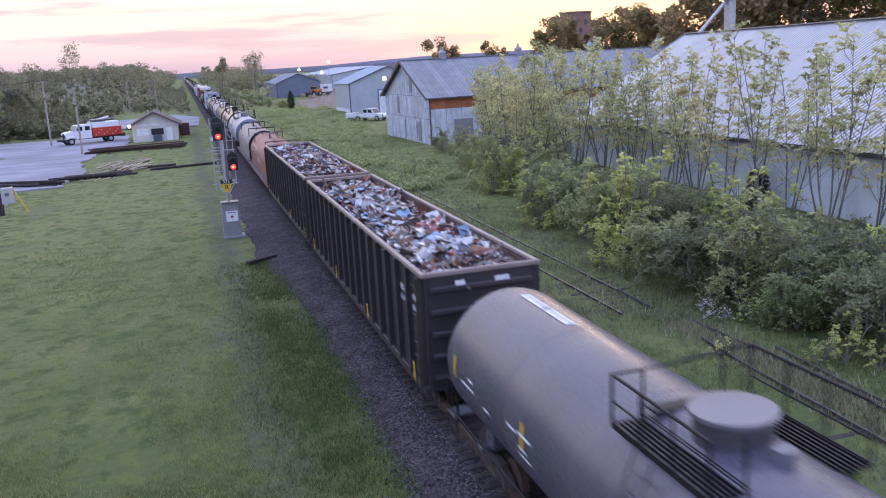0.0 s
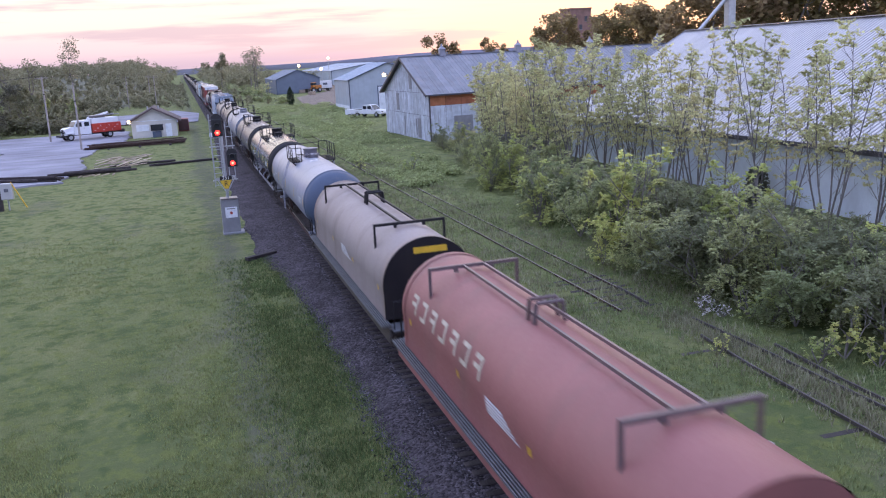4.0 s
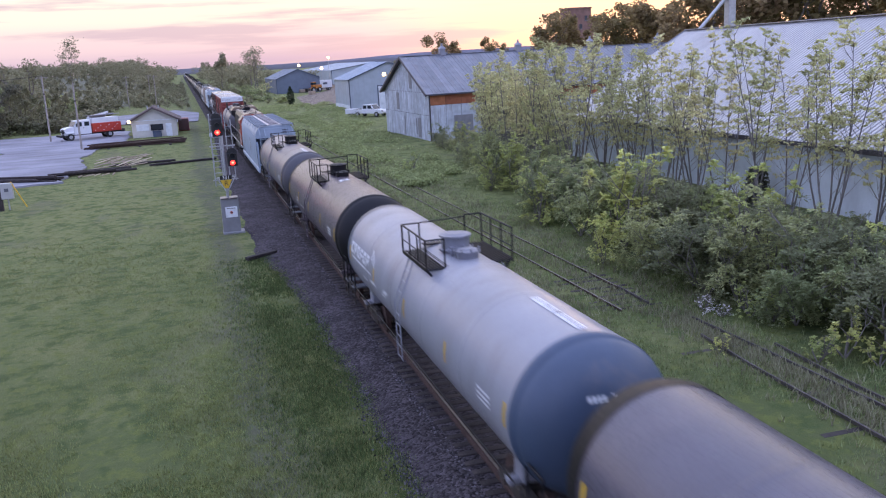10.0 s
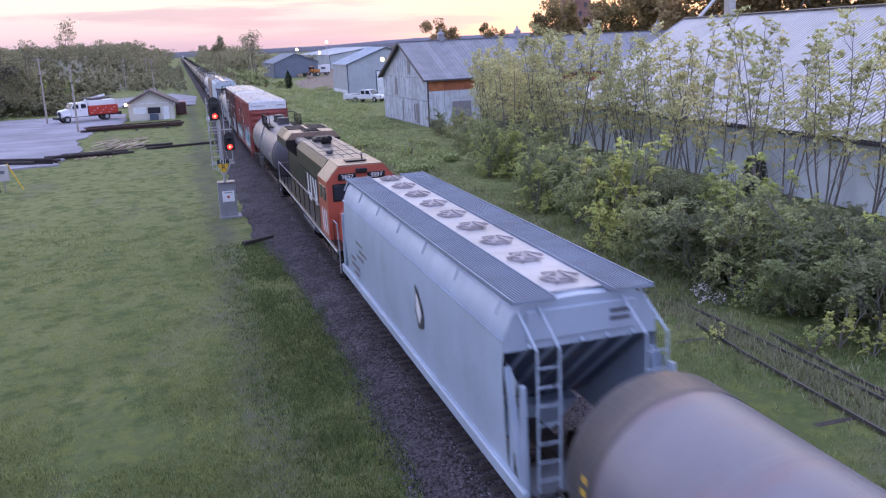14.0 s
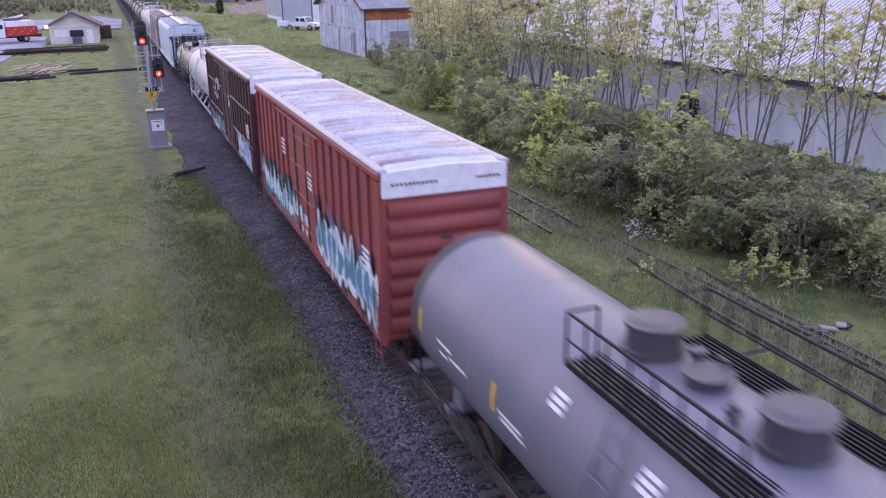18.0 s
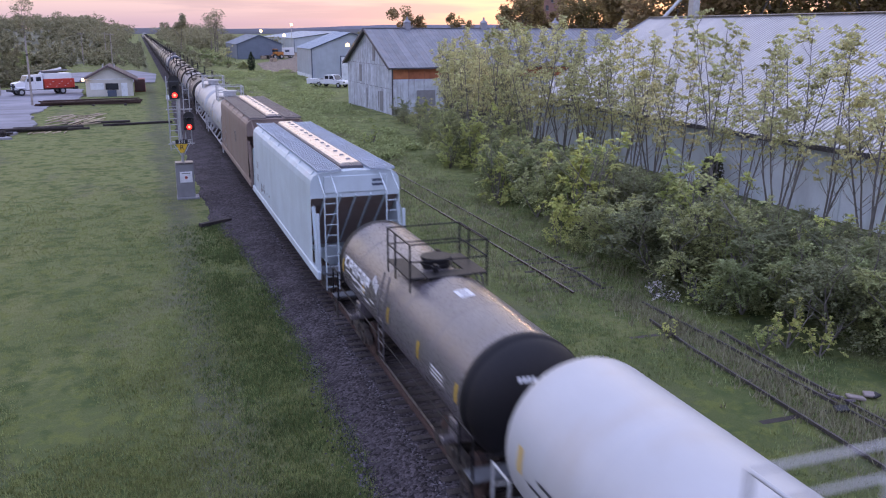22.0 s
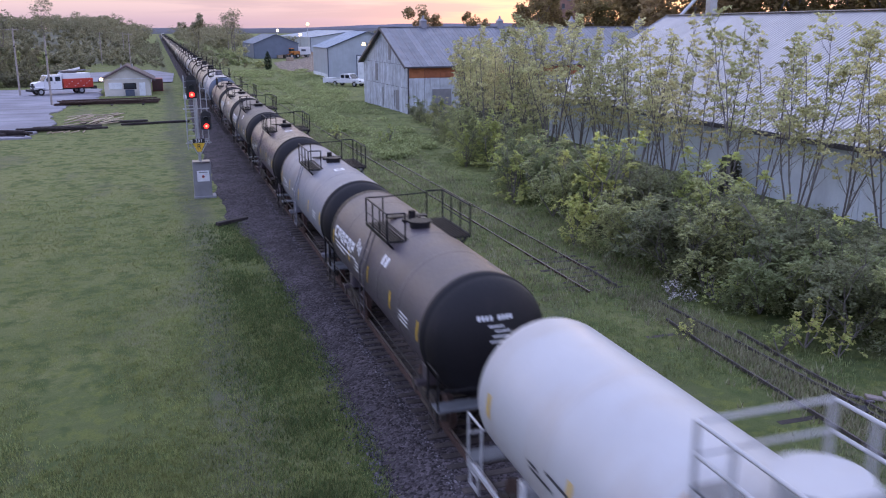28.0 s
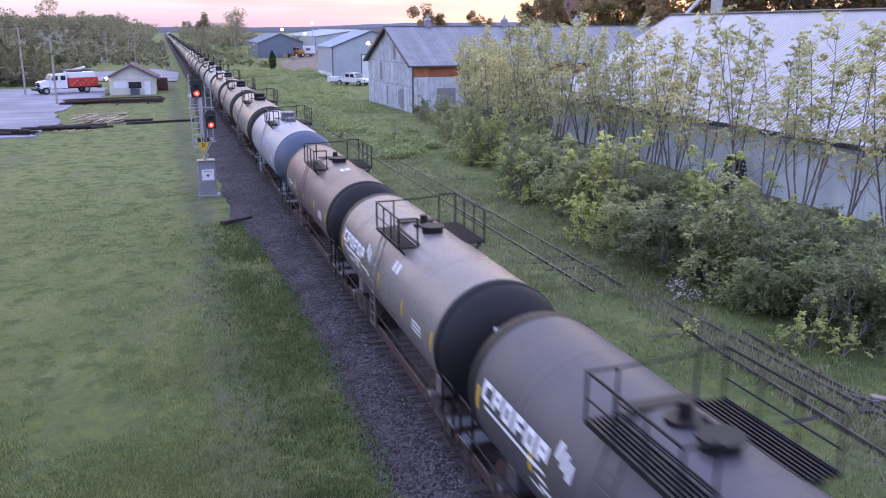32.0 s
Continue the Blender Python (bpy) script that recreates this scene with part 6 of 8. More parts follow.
def signal():
    sg = thing("railway_signal", "two-headed railway signal mast showing red, with ladder", "railway signal", pose(-4.9, 53, GZ))
    part("cabinet", Shape().box((0.05, 0, 1.08), (1.05, 0.8, 2.16), 0.03), CONC, sg, "grey steel equipment cabinet")
    for x in (-0.22, 0.32):
        part("cabinet_lid", Shape().box((x, -0.05, 2.2), (0.5, 0.86, 0.07), 0.02), P_TAN, sg)
    wp = part("warning_plate", Shape().box((0.1, -0.41, 1.35), (0.72, 0.02, 0.66), 0.01), WHITE, sg, "white notice plate")
    part("plate_ring", Shape().cyl((0.1, -0.42, 1.32), (0.1, -0.435, 1.32), 0.085, n=18), TRUCKR, wp)
    part("plate_bar", Shape().box((0.1, -0.44, 1.32), (0.14, 0.01, 0.04)).box((0.1, -0.424, 1.58), (0.5, 0.01, 0.04)), P_DARKGREY, wp)
    part("base_slab", Shape().box((0.15, 0.0, 0.02), (1.3, 1.1, 0.2), 0.03), CONC, sg)
    part("mast", Shape().cyl((0, 0.1, 2.1), (0, 0.1, 6.9), 0.085, n=14), GALVP, sg)
    # ladder beside the mast
    for x in (-0.62, -0.12):
        part("ladder_rail", Shape().bar((x, 0.25, 2.9), (x, 0.25, 7.3), 0.06, 0.05), GALVP, sg)
    for k in range(12):
        part("rung", Shape().tube([(-0.62, 0.25, 3.0 + k * 0.36), (-0.12, 0.25, 3.0 + k * 0.36)], 0.022, 5), GALVP, sg)
    for x, z0, z1 in ((0.62, 3.2, 6.9), (0.28, 3.2, 6.9)):
        part("ladder_rail", Shape().bar((x, 0.3, z0), (x, 0.3, z1), 0.05, 0.05), GALVP, sg)
    for k in range(6):
        part("rung", Shape().tube([(0.28, 0.3, 3.5 + k * 0.6), (0.62, 0.3, 3.5 + k * 0.6)], 0.022, 5), GALVP, sg)
    for z in (3.3, 5.35):
        part("bracket", Shape().bar((-0.75, 0.15, z), (0.75, 0.15, z), 0.06, 0.06), GALVP, sg)

    def head(x, z, tall):
        hd = part("signal_head", Shape().box((x, -0.05, z + tall / 2 - 0.22), (0.62, 0.12, tall), 0.1).cyl((x, -0.05, z + tall - 0.22), (x, 0.07, z + tall - 0.22), 0.31, n=18), BLACKM, sg, "black signal head")
        for k in range(2):
            zz = z + k * 0.42
            part("hood", Shape().rev([(-0.42, 0.17), (-0.1, 0.17)], (x, zz), 14, True, radians(-100), radians(100)), BLACKM, hd)
        part("lens", Shape().cyl((x, -0.12, z), (x, -0.15, z), 0.15, n=18), REDGLOW, hd, "lit red lens")
        part("lens_core", Shape().cyl((x, -0.151, z), (x, -0.156, z), 0.07, n=14), REDCORE, hd)
        part("dark_lens", Shape().cyl((x, -0.12, z + 0.42), (x, -0.15, z + 0.42), 0.14, n=18), GLASS, hd)
        part("case", Shape().box((x, 0.15, z + tall / 2 - 0.25), (0.4, 0.35, tall * 0.8), 0.04), BLACKM, hd)
    head(-0.2, 6.2, 1.05)
    head(0.5, 4.32, 0.8)
    part("funnel_bracket", Shape().bar((-0.55, 0, 3.45), (0.0, 0, 2.5), 0.05, 0.05).bar((0.55, 0, 3.45), (0.0, 0, 2.5), 0.05, 0.05).bar((-0.55, 0, 3.45), (0.55, 0, 3.45), 0.05, 0.05), GALVP, sg)
    rp = part("marker_plate", Shape().add([(x, y, z) for y in (-0.06, -0.03) for x, z in ((-0.34, 3.3), (0.34, 3.3), (0.1, 2.78), (-0.1, 2.78))], [(0, 3, 2, 1), (4, 5, 6, 7), (0, 1, 5, 4), (1, 2, 6, 5), (2, 3, 7, 6), (3, 0, 4, 7)]), YELLOW, sg, "yellow plate with letter R")
    words("letter", "R", 0.42, BLACKM, rp, pose(0, -0.068, 3.08, 90, 0, 0))
    np_ = part("upper_plate", Shape().box((0, -0.05, 3.44), (0.7, 0.03, 0.26), 0.01), BLACKM, sg)
    words("plate_number", "331", 0.3, WHITE, np_, pose(0, -0.07, 3.44, 90, 0, 0))


signal()


def pole(x, y, h, arms, label):
    p = thing("utility_pole", label, "utility pole", pose(x, y, GZ), group="utility poles")
    part("post", Shape().cyl((0, 0, 0), (0.05, 0, h), 0.15, 0.11, n=12), POLEW, p)
    for z in arms:
        part("crossarm", Shape().box((0, 0, z), (1.9, 0.1, 0.12), 0.01), POLEW, p)
        for dx in (-0.8, -0.3, 0.3, 0.8):
            part("insulator", Shape().cyl((dx, 0, z + 0.06), (dx, 0, z + 0.2), 0.04, n=8), GLASS, p)
    part("pole_band", Shape().cyl((0.02, 0, h * 0.72), (0.02, 0, h * 0.72 + 0.2), 0.15, n=12), STEEL, p)
    return p


pole(-27.3, 144.8, 10.2, (9.9,), "grey timber utility pole with crossarm and wires")
pole(-20.8, 124.9, 9.1, (), "bare grey timber pole at the yard edge")
for x, y, h in ((-13.5, 235, 9), (-17.0, 300, 9), (-22.0, 265, 9)):
    pole(x, y, h, (h - 0.4,), "far timber utility pole among bushes")
for x0, dz in ((-0.8, 0.0), (0.3, 0.15), (0.8, 0.0)):
    w = Shape()
    a, b = Vector((-27.3 + x0, 144.8, 9.75)), Vector((-75 + x0, 118, 10.2))
    pts = [a.lerp(b, i / 12) - Vector((0, 0, 1.3 * math.sin(math.pi * i / 12))) for i in range(13)]
    solid("overhead_wire", w.tube(pts, 0.02, 4), STEEL, "thin dark overhead wire from the pole", "wire", group="overhead wires")
lp = thing("lamp_post", "small pale lamp post beside the yard", "lamp post", pose(-35.5, 148, GZ))
part("post", Shape().cyl((0, 0, 0), (0, 0, 2.4), 0.07, n=8), GALVP, lp)
part("lantern", Shape().cyl((0, 0, 2.4), (0, 0, 2.75), 0.14, 0.2, n=10), WALL_C, lp)


def hut():
    x0, x1, y0, y1 = -14.9, -8.2, 139.8, 149
    ez, rz = 2.2, 4.0
    mx = (x0 + x1) / 2
    hs = thing("depot_hut", "cream gabled depot hut with brown roof and lit lamp", "hut")
    part("wall", Shape().sweep([(x0, GZ - 0.1), (x0, ez), (mx, rz), (x1, ez), (x1, GZ - 0.1)], y0, y1), CREAM, hs)
    for s, xe in ((-1, x0), (1, x1)):
        sh = Shape()
        ex, ezz = xe + s * 0.75, ez - 0.75 * (rz - ez) / (mx - x0)
        sh.add([(mx, y0 - 0.5, rz + 0.06), (ex, y0 - 0.5, ezz + 0.06), (ex, y1 + 0.4, ezz + 0.06), (mx, y1 + 0.4, rz + 0.06),
                (mx, y0 - 0.5, rz + 0.2), (ex, y0 - 0.5, ezz + 0.2), (ex, y1 + 0.4, ezz + 0.2), (mx, y1 + 0.4, rz + 0.2)],
               [(0, 1, 2, 3), (7, 6, 5, 4), (0, 4, 5, 1), (1, 5, 6, 2), (2, 6, 7, 3), (3, 7, 4, 0)])
        part("roof_slope", sh, BROWNROOF, hs)
        part("bargeboard", Shape().bar((mx, y0 - 0.55, rz + 0.08), (ex, y0 - 0.55, ezz + 0.08), 0.05, 0.26), P_RUSTBROWN, hs)
    part("band", Shape().box((mx, y0 - 0.02, ez - 0.05), (x1 - x0, 0.06, 0.12)), WALL_C, hs)
    wn = part("window", Shape().box((mx + 0.35, y0 - 0.02, 1.05), (1.85, 0.08, 0.95), 0.02), P_BLACK, hs)
    part("pane", Shape().box((mx + 0.0, y0 - 0.07, 1.05), (0.8, 0.03, 0.75)), GLASS, wn)
    part("pane", Shape().box((mx + 0.8, y0 - 0.07, 1.05), (0.75, 0.03, 0.75)), GLASS, wn)
    part("notice_board", Shape().box((mx - 1.75, y0 - 0.03, 1.1), (1.9, 0.06, 1.0), 0.02), WALL_C, hs, "pale blue notice board")
    part("crate", Shape().box((mx + 0.3, y0 - 0.4, 0.05), (1.3, 0.6, 0.95), 0.02), P_BLUEHEAD, hs)
    part("door", Shape().box((mx + 2.1, y0 - 0.02, 0.55), (0.9, 0.07, 2.0), 0.02), WALL_C, hs)
    lm = part("wall_lamp", Shape().box((x0 - 0.2, y0 - 0.25, 2.2), (0.2, 0.3, 0.16), 0.03), BLACKM, hs)
    part("bulb", Shape().cyl((x0 - 0.3, y0 - 0.5, 1.95), (x0 - 0.3, y0 - 0.5, 2.35), 0.22, n=12), LAMPGLOW, lm, "lit warm lamp")
    part("vent", Shape().cyl((mx - 0.8, y0 + 3, 3.4), (mx - 0.8, y0 + 3, 4.3), 0.12, n=10), GALVP, hs)
    part("vent", Shape().cyl((mx + 0.8, y0 + 4, 3.4), (mx + 0.8, y0 + 4, 4.25), 0.12, n=10), GALVP, hs)
    bx = thing("red_container", "small dark red steel container behind the hut", "container", pose(-7.2, 151, GZ))
    part("body", Shape().box((0, 0, 1.0), (1.7, 4.0, 2.0), 0.05), P_BOXRED, bx)
    part("door", Shape().box((0, -2.27, 1.1), (1.6, 0.06, 1.9), 0.02), P_BOXDARK, bx)
    gp = Shape().add([(-20, 178, GZ + 0.16), (-4.5, 172, GZ + 0.16), (-3.6, 205, GZ + 0.16), (-9, 226, GZ + 0.16), (-22, 215, GZ + 0.16)], [(0, 1, 2, 3, 4)])
    solid("gravel_lot", gp, YARD, "grey gravel lot behind the depot hut", "gravel", kind="structure")


hut()


def wheel_at(parent, x, y, z, r, w=0.28):
    t = part("wheel", Shape().cyl((x, y - w / 2, z), (x, y + w / 2, z), r, n=20), RUBBER, parent)
    part("rim", Shape().cyl((x, y - w / 2 - 0.012, z), (x, y + w / 2 + 0.012, z), r * 0.55, n=16), GALVP, t)


def service_truck():
    # drives towards -x in its own space
    tr = thing("service_truck", "white and red railway service truck parked on gravel", "truck", pose(-21.4, 145.6, GZ + 0.14, 0, 0, 26))
    part("chassis", Shape().box((0, 0, 0.85), (8.8, 0.9, 0.3), 0.03), STEEL, tr)
    part("hood", Shape().sweep([(-4.3, 0.85), (-4.3, 1.75), (-3.9, 1.95), (-2.9, 2.05), (-2.9, 0.85)], -0.95, 0.95), TRUCKW, tr)
    part("cab", Shape().sweep([(-2.9, 0.85), (-2.9, 2.05), (-2.4, 2.95), (-0.3, 3.0), (-0.3, 0.85)], -1.15, 1.15), TRUCKW, tr)
    part("windscreen", Shape().add([(-2.93, -1.0, 2.1), (-2.93, 1.0, 2.1), (-2.5, 1.0, 2.85), (-2.5, -1.0, 2.85)], [(0, 1, 2, 3)]), GLASS, tr)
    for s in (-1, 1):
        for x in (-2.05, -0.9):
            part("window", Shape().box((x, s * 1.16, 2.4), (0.75, 0.03, 0.65), 0.02), GLASS, tr)
        part("door_handle", Shape().box((-1.4, s * 1.17, 1.8), (0.18, 0.04, 0.05)), BLACKM, tr)
        part("mirror", Shape().box((-2.6, s * 1.4, 2.3), (0.1, 0.22, 0.45), 0.02), BLACKM, tr)
        part("headlight", Shape().box((-4.31, s * 0.7, 1.35), (0.06, 0.3, 0.25), 0.02), GLASS, tr)
        part("fender", Shape().box((-3.6, s * 1.02, 1.15), (1.35, 0.3, 0.3), 0.08), TRUCKW, tr)
        for k in range(4):
            part("locker_door", Shape().box((0.55 + k * 1.05, s * 1.21, 1.75), (0.98, 0.04, 1.15), 0.02), TRUCKR, tr)
        for k in range(9):
            part("white_fleck", Shape().box((0.3 + k * 0.45, s * 1.24, 1.6 + 0.35 * ((k * 7) % 3 - 1)), (0.2, 0.01, 0.08)), WHITE, tr)
        part("pipe_rack", Shape().bar((-0.1, s * 1.0, 3.55), (4.4, s * 1.0, 3.6), 0.08, 0.08), P_LIGHTGREY, tr)
    part("grille", Shape().box((-4.32, 0, 1.4), (0.06, 0.9, 0.7), 0.02), BLACKM, tr)
    part("bumper", Shape().box((-4.75, 0, 0.75), (0.5, 2.4, 0.35), 0.05), BLACKM, tr)
    part("lower_body", Shape().box((2.2, 0, 1.65), (4.6, 2.4, 1.4), 0.04), TRUCKR, tr, "red lower body")
    part("upper_body", Shape().box((2.05, 0, 2.75), (4.2, 2.3, 0.85), 0.05), TRUCKW, tr, "white upper body")
    part("roof_load", Shape().box((1.2, 0, 3.4), (2.2, 1.6, 0.4), 0.06), P_TAN, tr)
    part("crane_arm", Shape().bar((-0.1, 0.3, 3.25), (3.2, 0.3, 3.9), 0.25, 0.25), TRUCKW, tr)
    part("rail_gear", Shape().box((4.75, 0, 0.9), (0.7, 2.0, 0.5), 0.05), STEEL, tr)
    for x in (-3.55, 2.6):
        for s in (-1, 1):
            wheel_at(tr, x, s * 1.0, 0.52, 0.52, 0.32)


service_truck()


def pickup():
    tr = thing("pickup_truck", "white pickup truck parked on the grass by the barn", "pickup truck", pose(25.2, 151.2, GZ + 0.02, 0, 0, -50) @ Matrix.Scale(1.16, 4))
    part("body", Shape().sweep([(-2.9, 0.55), (-2.9, 1.15), (-0.9, 1.15), (1.0, 1.12), (2.6, 1.05), (2.85, 0.85), (2.85, 0.5)], -0.98, 0.98), TRUCKW, tr)
    part("cab", Shape().sweep([(-0.95, 1.1), (-0.75, 1.85), (0.65, 1.88), (1.35, 1.1)], -0.88, 0.88), TRUCKW, tr)
    part("windscreen", Shape().add([(1.36, -0.78, 1.16), (1.36, 0.78, 1.16), (0.74, 0.7, 1.82), (0.74, -0.7, 1.82)], [(0, 1, 2, 3)]), GLASS, tr)
    part("rear_window", Shape().add([(-0.98, -0.72, 1.2), (-0.98, 0.72, 1.2), (-0.8, 0.68, 1.78), (-0.8, -0.68, 1.78)], [(3, 2, 1, 0)]), GLASS, tr)
    for s in (-1, 1):
        part("window", Shape().box((0.5, s * 0.89, 1.48), (0.75, 0.03, 0.5), 0.03), GLASS, tr)
        part("window", Shape().box((-0.4, s * 0.89, 1.48), (0.7, 0.03, 0.5), 0.03), GLASS, tr)
        part("headlight", Shape().box((2.83, s * 0.75, 0.85), (0.08, 0.35, 0.2), 0.02), GLASS, tr)
        part("tail_light", Shape().box((-2.91, s * 0.85, 0.95), (0.04, 0.14, 0.35), 0.01), TRUCKR, tr)
        part("mirror", Shape().box((1.05, s * 1.05, 1.25), (0.1, 0.2, 0.16), 0.03), BLACKM, tr)
        for x in (-1.85, 1.85):
            wheel_at(tr, x, s * 0.86, 0.38, 0.38, 0.26)
            part("wheel_arch", Shape().rev([(s * 0.97, 0.5), (s * 1.0, 0.46)], (x, 0.42), 12, True, radians(-90), radians(90)), BLACKM, tr)
    part("bed", Shape().box((-1.95, 0, 1.16), (1.75, 1.6, 0.03)), RUBBER, tr)
    part("bumper", Shape().box((2.88, 0, 0.55), (0.16, 1.9, 0.22), 0.04), GALVP, tr)
    part("rear_bumper", Shape().box((-2.98, 0, 0.55), (0.16, 1.9, 0.2), 0.04), GALVP, tr)
    tl = thing("small_trailer", "small white trailer behind the pickup", "trailer", pose(22.4, 154.2, GZ, 0, 0, -44))
    part("box", Shape().box((0, 0, 0.95), (2.0, 1.5, 0.9), 0.06), TRUCKW, tl)
    for s in (-1, 1):
        wheel_at(tl, 0, s * 0.85, 0.32, 0.32, 0.2)


pickup()


def barn():
    x0, x1, y0, y1 = 21.06, 67.06, 97.71, 117.45
    ez, rz = 5.35, 9.63
    my = (y0 + y1) / 2
    bn = thing("old_barn", "long whitewashed board barn with weathered metal roof", "barn", Matrix.Translation((x0, y0, 0)) @ pose(0, 0, 0, 0, 0, 2.2) @ Matrix.Translation((-x0, -y0, 0)))
    inner = Shape().add([(x0 + 0.1, y0 + 0.1, GZ), (x0 + 0.1, y1 - 0.1, GZ), (x0 + 0.1, y1 - 0.1, ez), (x0 + 0.1, my, rz - 0.1), (x0 + 0.1, y0 + 0.1, ez)], [(0, 1, 2, 3, 4)])
    zc, hz = (GZ + ez - 0.15) / 2, ez - 0.15 - GZ
    inner.box(((x0 + x1) / 2, y1 - 0.1, zc), (x1 - x0, 0.2, hz)).box((x1, my, zc), (0.2, y1 - y0, hz)).box(((x0 + x1) / 2, y0 + 0.15, zc), (x1 - x0 - 0.2, 0.1, hz))
    part("wall_core", inner, P_DARKGREY, bn)
    rnd = random.Random(11)
    # upright boards of the gable
    n = 56
    w = (y1 - y0) / n
    for k in range(n):
        y = y0 + (k + 0.5) * w
        top = ez + (rz - ez) * (1 - abs(y - my) / (my - y0)) - 0.08
        zs = [(GZ + rnd.uniform(-0.05, 0.12), 2.6 + rnd.uniform(-0.02, 0.02)), (2.65, 5.3), (5.34, top)]
        for a, b in zs:
            if b - a > 0.25:
                part("board", Shape().box((x0 + rnd.uniform(-0.02, 0.02), y, (a + b) / 2), (0.05, w - 0.02, b - a), 0.008), SIDING_W, bn)
    for y, z, sy, sz in ((my - 2.6, 7.0, 1.0, 2.6), (my + 3.4, 4.0, 1.1, 2.2), (my - 5.6, 1.0, 1.3, 2.4), (my + 0.6, 1.0, 0.35, 2.4), (my - 4.4, 1.1, 0.3, 2.0)):
        part("shutter", Shape().box((x0 - 0.05, y, z), (0.06, sy, sz), 0.01), CONC, bn, "grey weathered shutter")
    # side wall facing the line of sight: pale below, an orange board strip under the eave
    for k in range(23):
        x = x0 + 1 + 2 * k
        part("wall_panel", Shape().box((x, y0, (GZ + 3.82) / 2), (1.96, 0.08, 3.82 - GZ), 0.01), SIDING_W, bn)
        part("eave_board", Shape().box((x, y0 - 0.02, 4.5), (1.97, 0.08, 1.3), 0.01), ORANGEB, bn, "orange-brown boards")
    for x, z, sx, sz in ((x0 + 4.2, 1.2, 2.4, 2.6), (x0 + 10, 2.0, 1.6, 1.4)):
        part("door", Shape().box((x, y0 - 0.07, z), (sx, 0.08, sz), 0.02), CONC, bn)
    part("corner_post", Shape().box((x0, y0, (GZ + ez) / 2), (0.16, 0.16, ez - GZ), 0.01), P_DARKGREY, bn)
    # roof: ribbed sheets
    for s in (-1, 1):
        ye = my + s * (my - y0 + 0.55)
        zE = ez - 0.55 * (rz - ez) / (my - y0)
        m = 48
        stp = (x1 - x0 + 1.2) / m
        for k in range(m):
            xa = x0 - 0.6 + k * stp
            xs = [(0, 0.0), (0.08, 0.05), (0.16, 0.0), (stp * 0.5 - 0.04, 0.0), (stp * 0.5, 0.03), (stp * 0.5 + 0.04, 0.0), (stp, 0.0)]
            vs = [(xa + a, yy, zz + b) for yy, zz in ((my, rz + 0.06), (ye, zE + 0.06)) for a, b in xs]
            q = len(xs)
            part("roof_sheet", Shape().add(vs, [(i, i + 1, q + i + 1, q + i) if s < 0 else (i + 1, i, q + i, q + i + 1) for i in range(q - 1)]), ROOF_M, bn)
        part("bargeboard", Shape().bar((x0 - 0.6, my, rz - 0.06), (x0 - 0.6, ye, zE - 0.06), 0.08, 0.3), P_DARKGREY, bn)
        part("soffit", Shape().add([(x0 - 0.6, my, rz - 0.02), (x0 - 0.6, ye, zE - 0.02), (x1, ye, zE - 0.02), (x1, my, rz - 0.02)], [(0, 1, 2, 3)]), P_BROWN, bn)
        part("fascia", Shape().box(((x0 + x1) / 2, ye, zE - 0.02), (x1 - x0 + 1.2, 0.05, 0.18)), P_DARKGREY, bn)
    part("ridge_cap", Shape().bar((x0 - 0.6, my, rz + 0.1), (x1 + 0.6, my, rz + 0.1), 0.35, 0.08), ROOF_M, bn)
    for x in (x0 + 5.3, x0 + 16.1, x0 + 26.9, x0 + 37.7):
        cp = part("cupola", Shape().box((x, my, rz + 0.35), (0.75, 0.75, 0.9), 0.03), P_LIGHTGREY, bn, "pale metal roof ventilator")
        part("cupola_roof", Shape().cyl((x, my, rz + 0.8), (x, my, rz + 1.15), 0.62, 0.2, n=4, smooth=False), P_LIGHTGREY, cp)
        part("finial", Shape().cyl((x, my, rz + 1.15), (x, my, rz + 1.5), 0.17, 0.1, n=8), P_LIGHTGREY, cp)
    lm = thing("flood_lamp", "glowing warm flood lamp on the barn eave", "lamp", pose(19.3, 113.0, 7.6))
    part("bracket", Shape().bar((0.4, -0.6, -0.1), (0, 0, 0), 0.06, 0.06), BLACKM, lm)
    part("bulb", Shape().cyl((0, 0, -0.2), (0, -0.12, 0.1), 0.27, 0.2, n=16), LAMPGLOW, lm, "lit warm lamp")


barn()


